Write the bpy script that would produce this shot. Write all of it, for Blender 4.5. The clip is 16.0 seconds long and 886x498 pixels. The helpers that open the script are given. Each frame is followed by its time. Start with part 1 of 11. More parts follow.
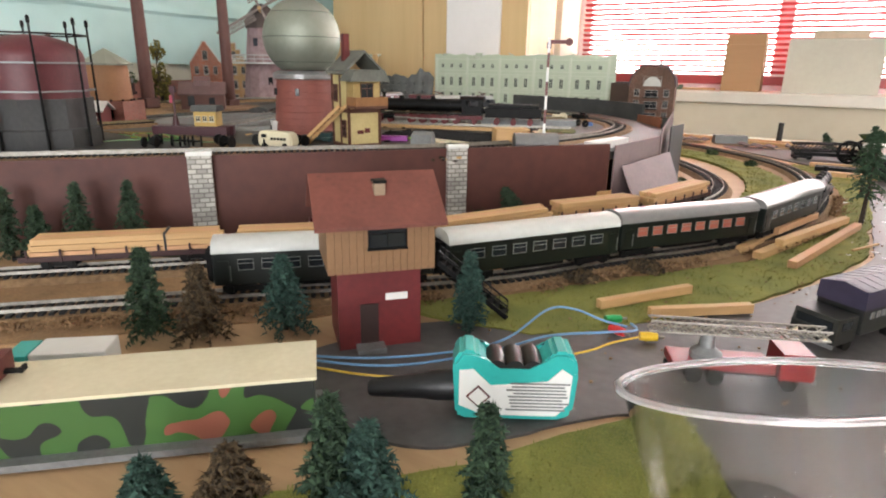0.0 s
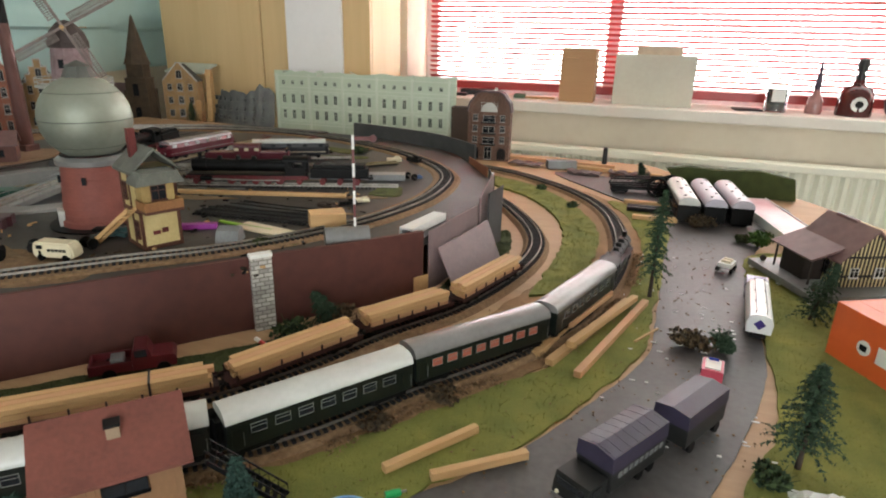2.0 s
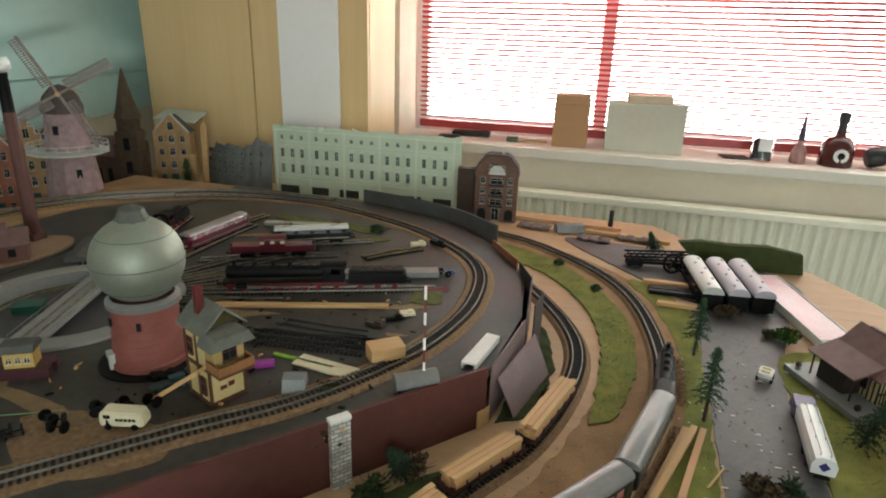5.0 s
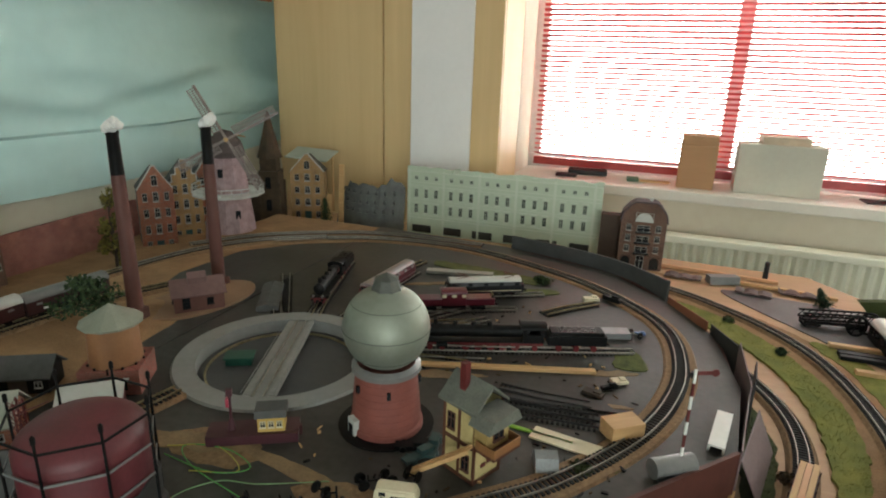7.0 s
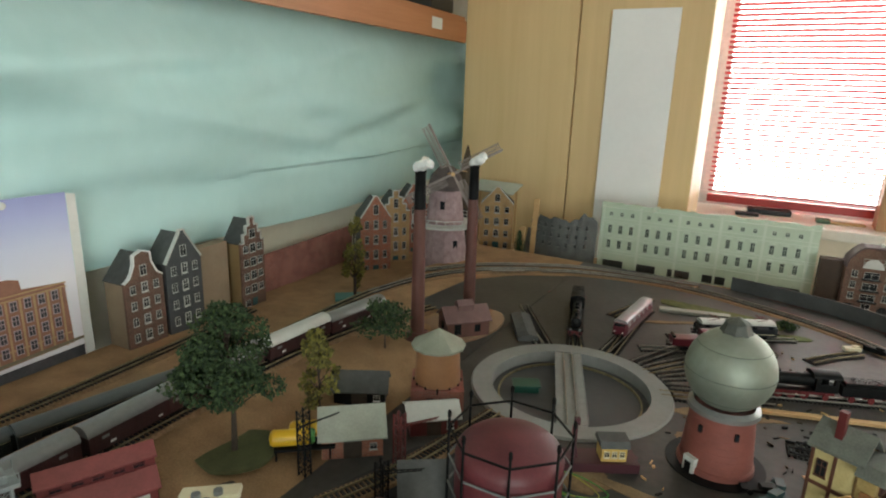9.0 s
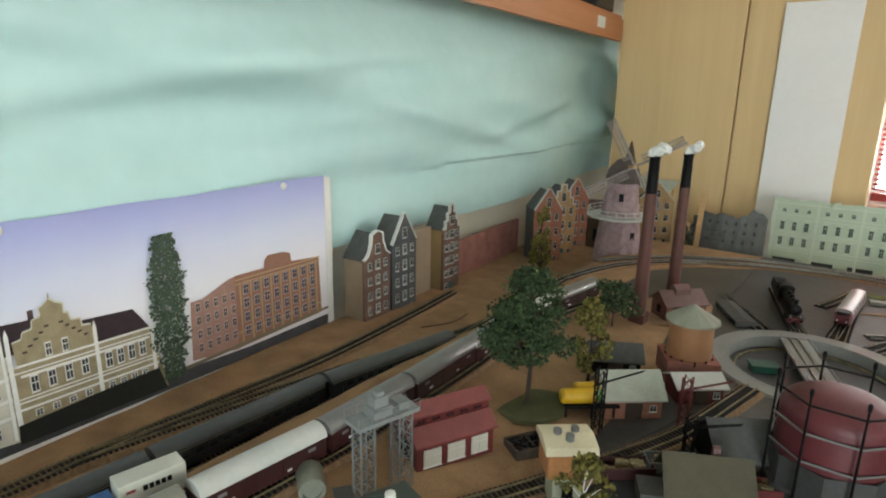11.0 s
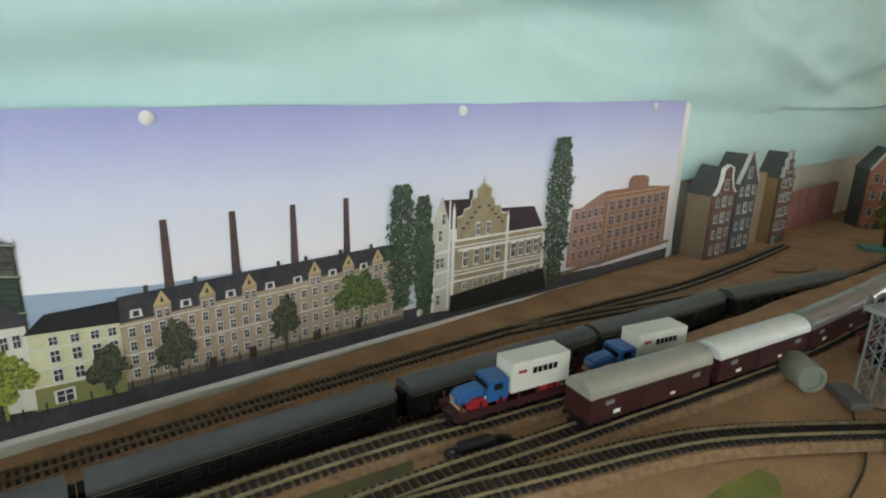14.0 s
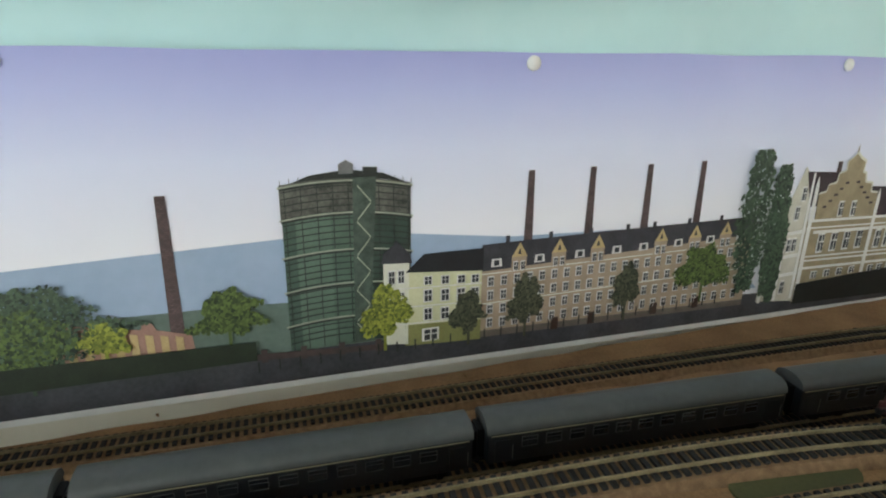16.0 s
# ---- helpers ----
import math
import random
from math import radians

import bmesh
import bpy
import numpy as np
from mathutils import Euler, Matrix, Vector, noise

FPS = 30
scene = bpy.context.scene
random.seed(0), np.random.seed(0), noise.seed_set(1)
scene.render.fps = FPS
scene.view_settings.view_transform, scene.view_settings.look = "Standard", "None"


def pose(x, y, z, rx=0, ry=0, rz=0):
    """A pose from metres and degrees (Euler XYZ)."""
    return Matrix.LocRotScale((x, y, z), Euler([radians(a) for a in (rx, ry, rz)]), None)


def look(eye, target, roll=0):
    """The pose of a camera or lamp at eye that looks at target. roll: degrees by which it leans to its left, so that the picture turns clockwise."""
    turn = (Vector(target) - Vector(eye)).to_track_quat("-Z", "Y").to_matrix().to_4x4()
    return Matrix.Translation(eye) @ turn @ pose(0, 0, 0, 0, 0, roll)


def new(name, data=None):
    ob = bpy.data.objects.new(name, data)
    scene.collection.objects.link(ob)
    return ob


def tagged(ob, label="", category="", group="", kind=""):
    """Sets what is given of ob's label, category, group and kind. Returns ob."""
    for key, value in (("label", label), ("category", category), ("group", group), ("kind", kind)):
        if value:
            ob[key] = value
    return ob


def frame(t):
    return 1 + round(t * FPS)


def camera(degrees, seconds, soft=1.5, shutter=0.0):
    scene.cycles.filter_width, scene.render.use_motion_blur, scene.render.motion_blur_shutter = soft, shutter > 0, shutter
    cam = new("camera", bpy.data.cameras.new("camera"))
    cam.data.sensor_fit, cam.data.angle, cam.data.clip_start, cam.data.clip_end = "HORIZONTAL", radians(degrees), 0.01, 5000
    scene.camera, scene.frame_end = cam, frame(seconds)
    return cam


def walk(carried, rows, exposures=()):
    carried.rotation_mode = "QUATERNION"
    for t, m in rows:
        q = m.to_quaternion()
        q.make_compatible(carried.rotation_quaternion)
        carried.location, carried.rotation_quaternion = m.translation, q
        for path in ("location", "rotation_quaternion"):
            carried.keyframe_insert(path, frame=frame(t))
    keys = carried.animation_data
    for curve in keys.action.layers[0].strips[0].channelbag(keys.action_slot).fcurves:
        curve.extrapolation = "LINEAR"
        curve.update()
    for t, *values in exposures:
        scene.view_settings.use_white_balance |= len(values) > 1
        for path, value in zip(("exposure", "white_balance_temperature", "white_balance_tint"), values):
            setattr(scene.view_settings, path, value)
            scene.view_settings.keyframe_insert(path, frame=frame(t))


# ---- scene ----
cam = camera(73.0, 16.0, soft=2.0)
METRES, EYE, TILT, LEAN, TURN = 2.0, 1.2, 0.0, 0.0, 31.2
ROWS = [
    (0.0, 0.0, 0.0, 0.0, 0.25, -17.08, -0.83),
    (0.5, 0.0176, 0.0024, 0.0123, -4.28, -17.18, -1.05),
    (1.0, 0.0304, 0.0102, 0.0375, -7.75, -17.64, -1.41),
    (1.5, 0.0375, 0.0146, 0.0584, -9.29, -18.51, -1.52),
    (2.0, 0.0448, 0.0265, 0.0787, -11.8, -19.44, -1.3),
    (2.5, 0.0415, 0.0371, 0.0961, -14.69, -19.64, -1.51),
    (3.0, 0.0341, 0.0461, 0.1149, -16.8, -19.56, -2.49),
    (3.5, 0.0304, 0.0562, 0.1318, -16.18, -19.62, -2.09),
    (6.0, -0.0777, 0.0974, 0.187, -14.72, -19.13, -1.81),
    (6.5, -0.1113, 0.1102, 0.1937, -12.8, -18.41, -1.82),
    (7.0, -0.148, 0.1256, 0.1949, -10.23, -17.52, -1.68),
    (7.5, -0.1902, 0.1329, 0.1968, -8.09, -16.99, -1.67),
    (8.0, -0.239, 0.1334, 0.2027, -5.78, -16.07, -1.58),
    (8.5, -0.2804, 0.1286, 0.2034, -3.99, -15.51, -1.43),
    (9.0, -0.3333, 0.1211, 0.2055, -1.46, -15.2, -1.79),
    (11.5, -0.5178, 0.0602, 0.1762, 7.65, -14.76, -0.58),
    (12.0, -0.546, 0.0468, 0.1666, 9.64, -14.86, -0.28),
    (12.5, -0.5733, 0.0373, 0.1562, 11.52, -15.04, -0.41),
    (13.0, -0.5924, 0.0293, 0.143, 13.81, -15.34, -1.03),
    (13.5, -0.6221, 0.0222, 0.129, 17.34, -15.86, -1.65),
    (14.0, -0.6562, 0.016, 0.1173, 23.88, -16.52, -1.62),
    (14.5, -0.6768, 0.0122, 0.1085, 28.9, -17.21, -1.14),
    (15.0, -0.6956, 0.0056, 0.1043, 34.13, -17.78, -0.78),
    (15.5, -0.7131, -0.0021, 0.1012, 38.88, -17.91, -0.68),
    (16.0, -0.7365, -0.0154, 0.0956, 43.9, -18.29, -0.65),
]

EXPOSURES = [(0.0, 0.60, 6550, 12), (1.5, 0.30, 6520, 9), (3.5, 0.04, 6450, 1), (6.0, -0.16, 6420, -2), (9.0, 0.04, 6400, -2), (11.5, 0.24, 6330, 1), (13.0, 0.10, 6280, 0), (14.5, 0.0, 6280, 0), (16.0, -0.1, 6290, 1)]
walk(cam, [(t, pose(0, 0, EYE, TILT, LEAN, TURN) @ pose(METRES * x, METRES * y, METRES * z, 90 + pitch, roll, yaw)) for t, x, y, z, yaw, pitch, roll in ROWS], EXPOSURES)

# ---- light ----
world = bpy.data.worlds.new("sky")
scene.world = world
world.use_nodes = True
_nt = world.node_tree
_sky = _nt.nodes.new("ShaderNodeTexSky")
_sky.sky_type, _sky.sun_disc, _sky.sun_elevation, _sky.sun_rotation = "NISHITA", False, radians(40), radians(60)
_nt.links.new(_sky.outputs[0], _nt.nodes["Background"].inputs[0])
_nt.nodes["Background"].inputs[1].default_value = 0.15


def area_lamp(name, m, sx, sy, watts, colour):
    lamp = bpy.data.lights.new(name, "AREA")
    lamp.shape, lamp.size, lamp.size_y, lamp.energy, lamp.color = "RECTANGLE", sx, sy, watts, colour
    ob = new(name, lamp)
    ob.matrix_world = m
    return ob


# daylight entering by the window, and an added unseen fill lamp behind the camera
area_lamp("window_daylight", look((0.55, 2.80, 1.75), (0.2, 0.0, 1.0)), 3.0, 1.2, 38, (1.0, 0.97, 0.95))
area_lamp("rear_fill_lamp", look((1.2, -3.0, 1.55), (-1.4, 0.8, 1.25)), 2.2, 1.5, 92, (0.97, 0.98, 1.0))

# ---- materials ----
MATS = {}


def mat(name, a, b=None, rough=0.6, metal=0.0, scale=40.0, bump=0.0, spec=0.5, fine=None, coat=0.0, spread=0.35):
    """Painted or natural surface: two tints mixed by coarse and fine noise, with fine relief."""
    if name in MATS:
        return MATS[name]
    m = bpy.data.materials.new(name)
    m.use_nodes = True
    nt, L = m.node_tree, m.node_tree.links
    p = nt.nodes["Principled BSDF"]
    b = b or tuple(c * 0.72 for c in a)
    tc = nt.nodes.new("ShaderNodeTexCoord")
    n1 = nt.nodes.new("ShaderNodeTexNoise")
    n1.inputs["Scale"].default_value, n1.inputs["Detail"].default_value = scale, 5
    n2 = nt.nodes.new("ShaderNodeTexNoise")
    n2.inputs["Scale"].default_value, n2.inputs["Detail"].default_value = fine or scale * 9, 3
    L.new(tc.outputs["Object"], n1.inputs["Vector"])
    L.new(tc.outputs["Object"], n2.inputs["Vector"])
    mx = nt.nodes.new("ShaderNodeMath")
    mx.operation = "MULTIPLY_ADD"
    mx.inputs[1].default_value, mx.inputs[2].default_value = 0.4, 0.0
    L.new(n2.outputs["Fac"], mx.inputs[0])
    ad = nt.nodes.new("ShaderNodeMath")
    ad.operation = "MULTIPLY_ADD"
    ad.inputs[1].default_value = 0.6
    L.new(n1.outputs["Fac"], ad.inputs[0])
    L.new(mx.outputs[0], ad.inputs[2])
    ramp = nt.nodes.new("ShaderNodeValToRGB")
    ramp.color_ramp.elements[0].position, ramp.color_ramp.elements[1].position = 0.5 - spread / 2, 0.5 + spread / 2
    ramp.color_ramp.elements[0].color, ramp.color_ramp.elements[1].color = (*b, 1), (*a, 1)
    L.new(ad.outputs[0], ramp.inputs[0])
    L.new(ramp.outputs[0], p.inputs["Base Color"])
    p.inputs["Roughness"].default_value, p.inputs["Metallic"].default_value = rough, metal
    p.inputs["Specular IOR Level"].default_value = spec
    p.inputs["Coat Weight"].default_value = coat
    if bump:
        bn = nt.nodes.new("ShaderNodeBump")
        bn.inputs["Strength"].default_value, bn.inputs["Distance"].default_value = bump, 0.002
        L.new(ad.outputs[0], bn.inputs["Height"])
        L.new(bn.outputs[0], p.inputs["Normal"])
    MATS[name] = m
    return m


def wood_mat(name, a, b, scale=(60, 60, 4), rough=0.6, bump=0.15):
    """Wood with a grain drawn out along the local axis that has the small scale."""
    if name in MATS:
        return MATS[name]
    m = mat(name, a, b, rough=rough, bump=bump, spread=0.5)
    nt = m.node_tree
    mp = nt.nodes.new("ShaderNodeMapping")
    mp.inputs["Scale"].default_value = scale
    tc = next(n for n in nt.nodes if n.type == "TEX_COORD")
    nt.links.new(tc.outputs["Object"], mp.inputs["Vector"])
    for n in [n for n in nt.nodes if n.type == "TEX_NOISE"]:
        n.inputs["Scale"].default_value = 1.0 if n.inputs["Scale"].default_value < 100 else 4.0
        n.inputs["Distortion"].default_value = 0.4
        nt.links.new(mp.outputs[0], n.inputs["Vector"])
    return m


def brick_mat(name, a, b, mortar, scale=60.0, rough=0.85):
    """Printed or moulded model brickwork, far too small to build stone by stone."""
    if name in MATS:
        return MATS[name]
    m = bpy.data.materials.new(name)
    m.use_nodes = True
    nt, L = m.node_tree, m.node_tree.links
    p = nt.nodes["Principled BSDF"]
    tc, mp, br = nt.nodes.new("ShaderNodeTexCoord"), nt.nodes.new("ShaderNodeMapping"), nt.nodes.new("ShaderNodeTexBrick")
    mp.inputs["Rotation"].default_value = (radians(90), 0, 0)
    sep, com, ad = nt.nodes.new("ShaderNodeSeparateXYZ"), nt.nodes.new("ShaderNodeCombineXYZ"), nt.nodes.new("ShaderNodeMath")
    L.new(tc.outputs["Object"], sep.inputs[0])
    L.new(sep.outputs[0], ad.inputs[0])
    L.new(sep.outputs[1], ad.inputs[1])
    L.new(ad.outputs[0], com.inputs[0])
    L.new(sep.outputs[2], com.inputs[1])
    L.new(com.outputs[0], br.inputs["Vector"])
    br.inputs["Scale"].default_value, br.inputs["Mortar Size"].default_value = scale, 0.03
    br.inputs["Color1"].default_value, br.inputs["Color2"].default_value, br.inputs["Mortar"].default_value = (*a, 1), (*b, 1), (*mortar, 1)
    no = nt.nodes.new("ShaderNodeTexNoise")
    no.inputs["Scale"].default_value = 25
    L.new(tc.outputs["Object"], no.inputs["Vector"])
    mix = nt.nodes.new("ShaderNodeMixRGB")
    mix.blend_type, mix.inputs[0].default_value = "OVERLAY", 0.5
    L.new(br.outputs[0], mix.inputs[1])
    L.new(no.outputs["Fac"], mix.inputs[2])
    L.new(mix.outputs[0], p.inputs["Base Color"])
    bn = nt.nodes.new("ShaderNodeBump")
    bn.inputs["Strength"].default_value, bn.inputs["Distance"].default_value = 0.4, 0.001
    L.new(br.outputs["Fac"], bn.inputs["Height"])
    bn.invert = True
    L.new(bn.outputs[0], p.inputs["Normal"])
    p.inputs["Roughness"].default_value = rough
    MATS[name] = m
    return m


def glass_mat(name, colour=(1, 1, 1), rough=0.02):
    if name in MATS:
        return MATS[name]
    m = bpy.data.materials.new(name)
    m.use_nodes = True
    p = m.node_tree.nodes["Principled BSDF"]
    p.inputs["Base Color"].default_value, p.inputs["Transmission Weight"].default_value = (*colour, 1), 1.0
    p.inputs["Roughness"].default_value, p.inputs["IOR"].default_value = rough, 1.45
    MATS[name] = m
    return m


BLACK = mat("black_plastic", (0.01188, 0.01188, 0.0132), (0.00528, 0.00528, 0.00594), rough=0.42)
SOOT = mat("dusty_black", (0.00792, 0.00759, 0.00759), (0.00264, 0.00264, 0.00264), rough=0.5, spec=0.16)
REDWHEEL = mat("loco_red", (0.176, 0.0096, 0.0112), (0.0792, 0.0066, 0.00792), rough=0.5)
STEEL = mat("rail_steel", (0.42, 0.40, 0.36), (0.22, 0.20, 0.17), rough=0.5, metal=1.0, scale=80)
RUSTY = mat("dull_rail", (0.36, 0.30, 0.17), (0.15, 0.115, 0.06), rough=0.5, metal=0.5, scale=60)
SLEEPER = mat("sleeper_black", (0.01716, 0.01518, 0.01386), (0.0066, 0.00594, 0.00528), rough=0.8, scale=90)
BALLAST = mat("cork_ballast", (0.33, 0.21, 0.11), (0.11, 0.06, 0.03), rough=0.95, scale=160, bump=0.8, spread=0.5)
CORK = mat("brown_ground", (0.42, 0.255, 0.125), (0.13, 0.07, 0.032), rough=0.9, scale=17, bump=0.7, fine=420, spread=0.55)
GRASS = mat("grass_mat", (0.27, 0.265, 0.055), (0.085, 0.105, 0.02), rough=0.95, scale=22, bump=0.9, fine=900, spread=0.45)
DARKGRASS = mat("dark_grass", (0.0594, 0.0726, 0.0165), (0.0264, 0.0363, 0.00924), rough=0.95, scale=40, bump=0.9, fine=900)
ASPHALT = mat("grey_card_road", (0.105, 0.098, 0.097), (0.050, 0.047, 0.046), rough=0.5, scale=14, bump=0.12)
GREYBOARD = mat("grey_painted_board", (0.062, 0.057, 0.051), (0.016, 0.015, 0.013), rough=0.5, scale=9, bump=0.2, spread=0.5, spec=0.4)
BOARD = wood_mat("bare_plywood", (0.50, 0.33, 0.18), (0.38, 0.23, 0.12), scale=(8, 50, 50))
PINE = wood_mat("pine_lath", (0.62, 0.40, 0.19), (0.46, 0.27, 0.11), scale=(6, 120, 120))
PINK_PINE = wood_mat("reddish_lath", (0.62, 0.36, 0.19), (0.5, 0.27, 0.13), scale=(6, 120, 120))
WALLBROWN = mat("red_brown_card", (0.098, 0.029, 0.021), (0.058, 0.0165, 0.0125), rough=0.6, scale=7, bump=0.1)
STONE = brick_mat("pale_stonework", (0.55, 0.53, 0.48), (0.288, 0.272, 0.248), (0.176, 0.16, 0.144), scale=45)
REDBRICK = brick_mat("model_red_brick", (0.288, 0.092, 0.068), (0.216, 0.064, 0.048), (0.24, 0.16, 0.128), scale=95)
ORANGEBRICK = brick_mat("model_orange_brick", (0.42, 0.13, 0.07), (0.264, 0.076, 0.044), (0.288, 0.208, 0.16), scale=95)
DARKBRICK = brick_mat("model_brown_brick", (0.16, 0.076, 0.052), (0.0924, 0.0462, 0.033), (0.176, 0.128, 0.096), scale=95)
OCHREBRICK = brick_mat("model_ochre_brick", (0.44, 0.265, 0.11), (0.35, 0.20, 0.085), (0.34, 0.26, 0.16), scale=95)
SILVER = mat("silver_paint", (0.30, 0.32, 0.27), (0.24, 0.26, 0.21), rough=0.55, metal=0.6, scale=12)
GREYROOF = mat("grey_coach_roof", (0.20, 0.195, 0.19), (0.14, 0.138, 0.135), rough=0.28, scale=15, coat=0.4)
PALEROOF = mat("pale_coach_roof", (0.58, 0.59, 0.56), (0.48, 0.49, 0.46), rough=0.3, scale=15)
COACHGREEN = mat("dark_green_coach", (0.00528, 0.00924, 0.0066), (0.0033, 0.00528, 0.00396), rough=0.35)
WHITE = mat("white_paint", (0.78, 0.78, 0.75), (0.68, 0.68, 0.65), rough=0.5, scale=10)
CREAM = mat("cream_plastic", (0.7, 0.64, 0.46), (0.6, 0.53, 0.36), rough=0.55, scale=25)
DARKGLASS = mat("dark_pane", (0.0198, 0.0231, 0.0264), (0.0132, 0.01452, 0.01716), rough=0.12)
GREYROOFTILE = mat("grey_slate_roof", (0.0924, 0.0924, 0.0891), (0.0561, 0.0561, 0.0528), rough=0.8, scale=70, bump=0.5)
BROWNROOF = mat("brown_tile_roof", (0.19, 0.105, 0.10), (0.12, 0.065, 0.062), rough=0.5, scale=60, bump=0.4)
BRICKROOF = mat("terracotta_roof", (0.192, 0.0576, 0.04), (0.1122, 0.033, 0.02376), rough=0.7, scale=30, bump=0.4)
OXIDE = mat("oxide_red", (0.1254, 0.0198, 0.01848), (0.0858, 0.0132, 0.0132), rough=0.5, scale=30)
WAGONBROWN = mat("wagon_brown", (0.04488, 0.00858, 0.00792), (0.02112, 0.00462, 0.00462), rough=0.55, scale=40)
GREYMETAL = mat("grey_metal", (0.24, 0.248, 0.248), (0.16, 0.16, 0.16), rough=0.5, metal=0.3)
FIR = mat("fir_green", (0.0363, 0.0759, 0.0396), (0.0132, 0.03168, 0.01782), rough=0.9, scale=90)
FIRBLUE = mat("blue_fir_green", (0.033, 0.0858, 0.066), (0.0132, 0.0396, 0.0297), rough=0.9, scale=90)
LEAF = mat("leaf_green", (0.0396, 0.0726, 0.0231), (0.01452, 0.033, 0.01056), rough=0.9, scale=60)
LEAFYELLOW = mat("leaf_yellow_green", (0.176, 0.152, 0.028), (0.066, 0.0561, 0.01188), rough=0.9, scale=60)
LEAFBROWN = mat("dry_brown_foliage", (0.0924, 0.0594, 0.0297), (0.0396, 0.0264, 0.0132), rough=0.95, scale=60)
def leaf_tones(m, a, b):
    """Each leaf or needle takes its own tone between two greens."""
    nt = m.node_tree
    geo, rp = nt.nodes.new("ShaderNodeNewGeometry"), nt.nodes.new("ShaderNodeValToRGB")
    rp.color_ramp.elements[0].color, rp.color_ramp.elements[1].color = (*b, 1), (*a, 1)
    nt.links.new(geo.outputs["Random Per Island"], rp.inputs[0])
    nt.links.new(rp.outputs[0], nt.nodes["Principled BSDF"].inputs["Base Color"])
    return m


leaf_tones(FIR, (0.0495, 0.0924, 0.0462), (0.0099, 0.0264, 0.01452))
leaf_tones(FIRBLUE, (0.0462, 0.1056, 0.0792), (0.01188, 0.033, 0.0264))
leaf_tones(LEAF, (0.0627, 0.099, 0.033), (0.00792, 0.02112, 0.00792))
leaf_tones(LEAFYELLOW, (0.24, 0.208, 0.04), (0.0396, 0.0363, 0.00924))
leaf_tones(LEAFBROWN, (0.1254, 0.0825, 0.0396), (0.0264, 0.01848, 0.0099))
BARK = mat("bark", (0.066, 0.0462, 0.033), (0.033, 0.0231, 0.0165), rough=0.9, scale=90, bump=0.6)

# ---- mesh helpers ----
I4 = Matrix.Identity(4)


def box(bm, x, y, z, sx, sy, sz, m=I4, bevel=0.0):
    """A box centred at x, y with its underside at z."""
    r = bmesh.ops.create_cube(bm, size=1, matrix=m @ Matrix.Translation((x, y, z + sz / 2)) @ Matrix.Diagonal((sx, sy, sz, 1)))
    if bevel:
        es = list({e for v in r["verts"] for e in v.link_edges})
        bmesh.ops.bevel(bm, geom=es, offset=bevel, segments=2, affect="EDGES", profile=0.6)
    return bm


def rod(bm, p, q, r0, r1=None, seg=8, caps=True):
    """A straight round bar from p to q."""
    p, q = Vector(p), Vector(q)
    d = q - p
    m = Matrix.Translation((p + q) / 2) @ d.to_track_quat("Z", "Y").to_matrix().to_4x4()
    bmesh.ops.create_cone(bm, cap_ends=caps, segments=seg, radius1=r0, radius2=r0 if r1 is None else r1, depth=max(d.length, 1e-5), matrix=m)
    return bm


def bar(bm, p, q, w, h):
    """A straight rectangular bar from p to q."""
    p, q = Vector(p), Vector(q)
    d = q - p
    m = Matrix.Translation((p + q) / 2) @ d.to_track_quat("X", "Z").to_matrix().to_4x4()
    bmesh.ops.create_cube(bm, size=1, matrix=m @ Matrix.Diagonal((d.length, w, h, 1)))
    return bm


def lathe(bm, prof, seg=24, m=I4, close=False):
    """A body of revolution round z from (radius, height) pairs."""
    rings = []
    for r, z in prof:
        if r < 1e-6:
            rings.append([bm.verts.new(m @ Vector((0, 0, z)))])
        else:
            rings.append([bm.verts.new(m @ Vector((r * math.cos(2 * math.pi * k / seg), r * math.sin(2 * math.pi * k / seg), z))) for k in range(seg)])
    for a, b in zip(rings, rings[1:]):
        for k in range(seg):
            k2 = (k + 1) % seg
            if len(a) == 1 and len(b) > 1:
                bm.faces.new((a[0], b[k], b[k2]))
            elif len(b) == 1 and len(a) > 1:
                bm.faces.new((a[k], a[k2], b[0]))
            elif len(a) > 1:
                bm.faces.new((a[k], a[k2], b[k2], b[k]))
    if close:
        for r in (rings[0], rings[-1]):
            if len(r) > 1:
                bm.faces.new(r)
    return bm


def prism(bm, pts, length, m=I4):
    """A profile in local y, z drawn out along x over the length, centred."""
    a = [bm.verts.new(m @ Vector((-length / 2, y, z))) for y, z in pts]
    b = [bm.verts.new(m @ Vector((length / 2, y, z))) for y, z in pts]
    n = len(pts)
    bm.faces.new(a)
    bm.faces.new(b[::-1])
    for k in range(n):
        bm.faces.new((a[k], b[k], b[(k + 1) % n], a[(k + 1) % n]))
    return bm


def slab(bm, pts, z0, z1, m=I4):
    """A plan outline in x, y between two heights."""
    a = [bm.verts.new(m @ Vector((x, y, z0))) for x, y in pts]
    b = [bm.verts.new(m @ Vector((x, y, z1))) for x, y in pts]
    n = len(pts)
    bm.faces.new(a[::-1])
    bm.faces.new(b)
    for k in range(n):
        bm.faces.new((a[k], a[(k + 1) % n], b[(k + 1) % n], b[k]))
    return bm


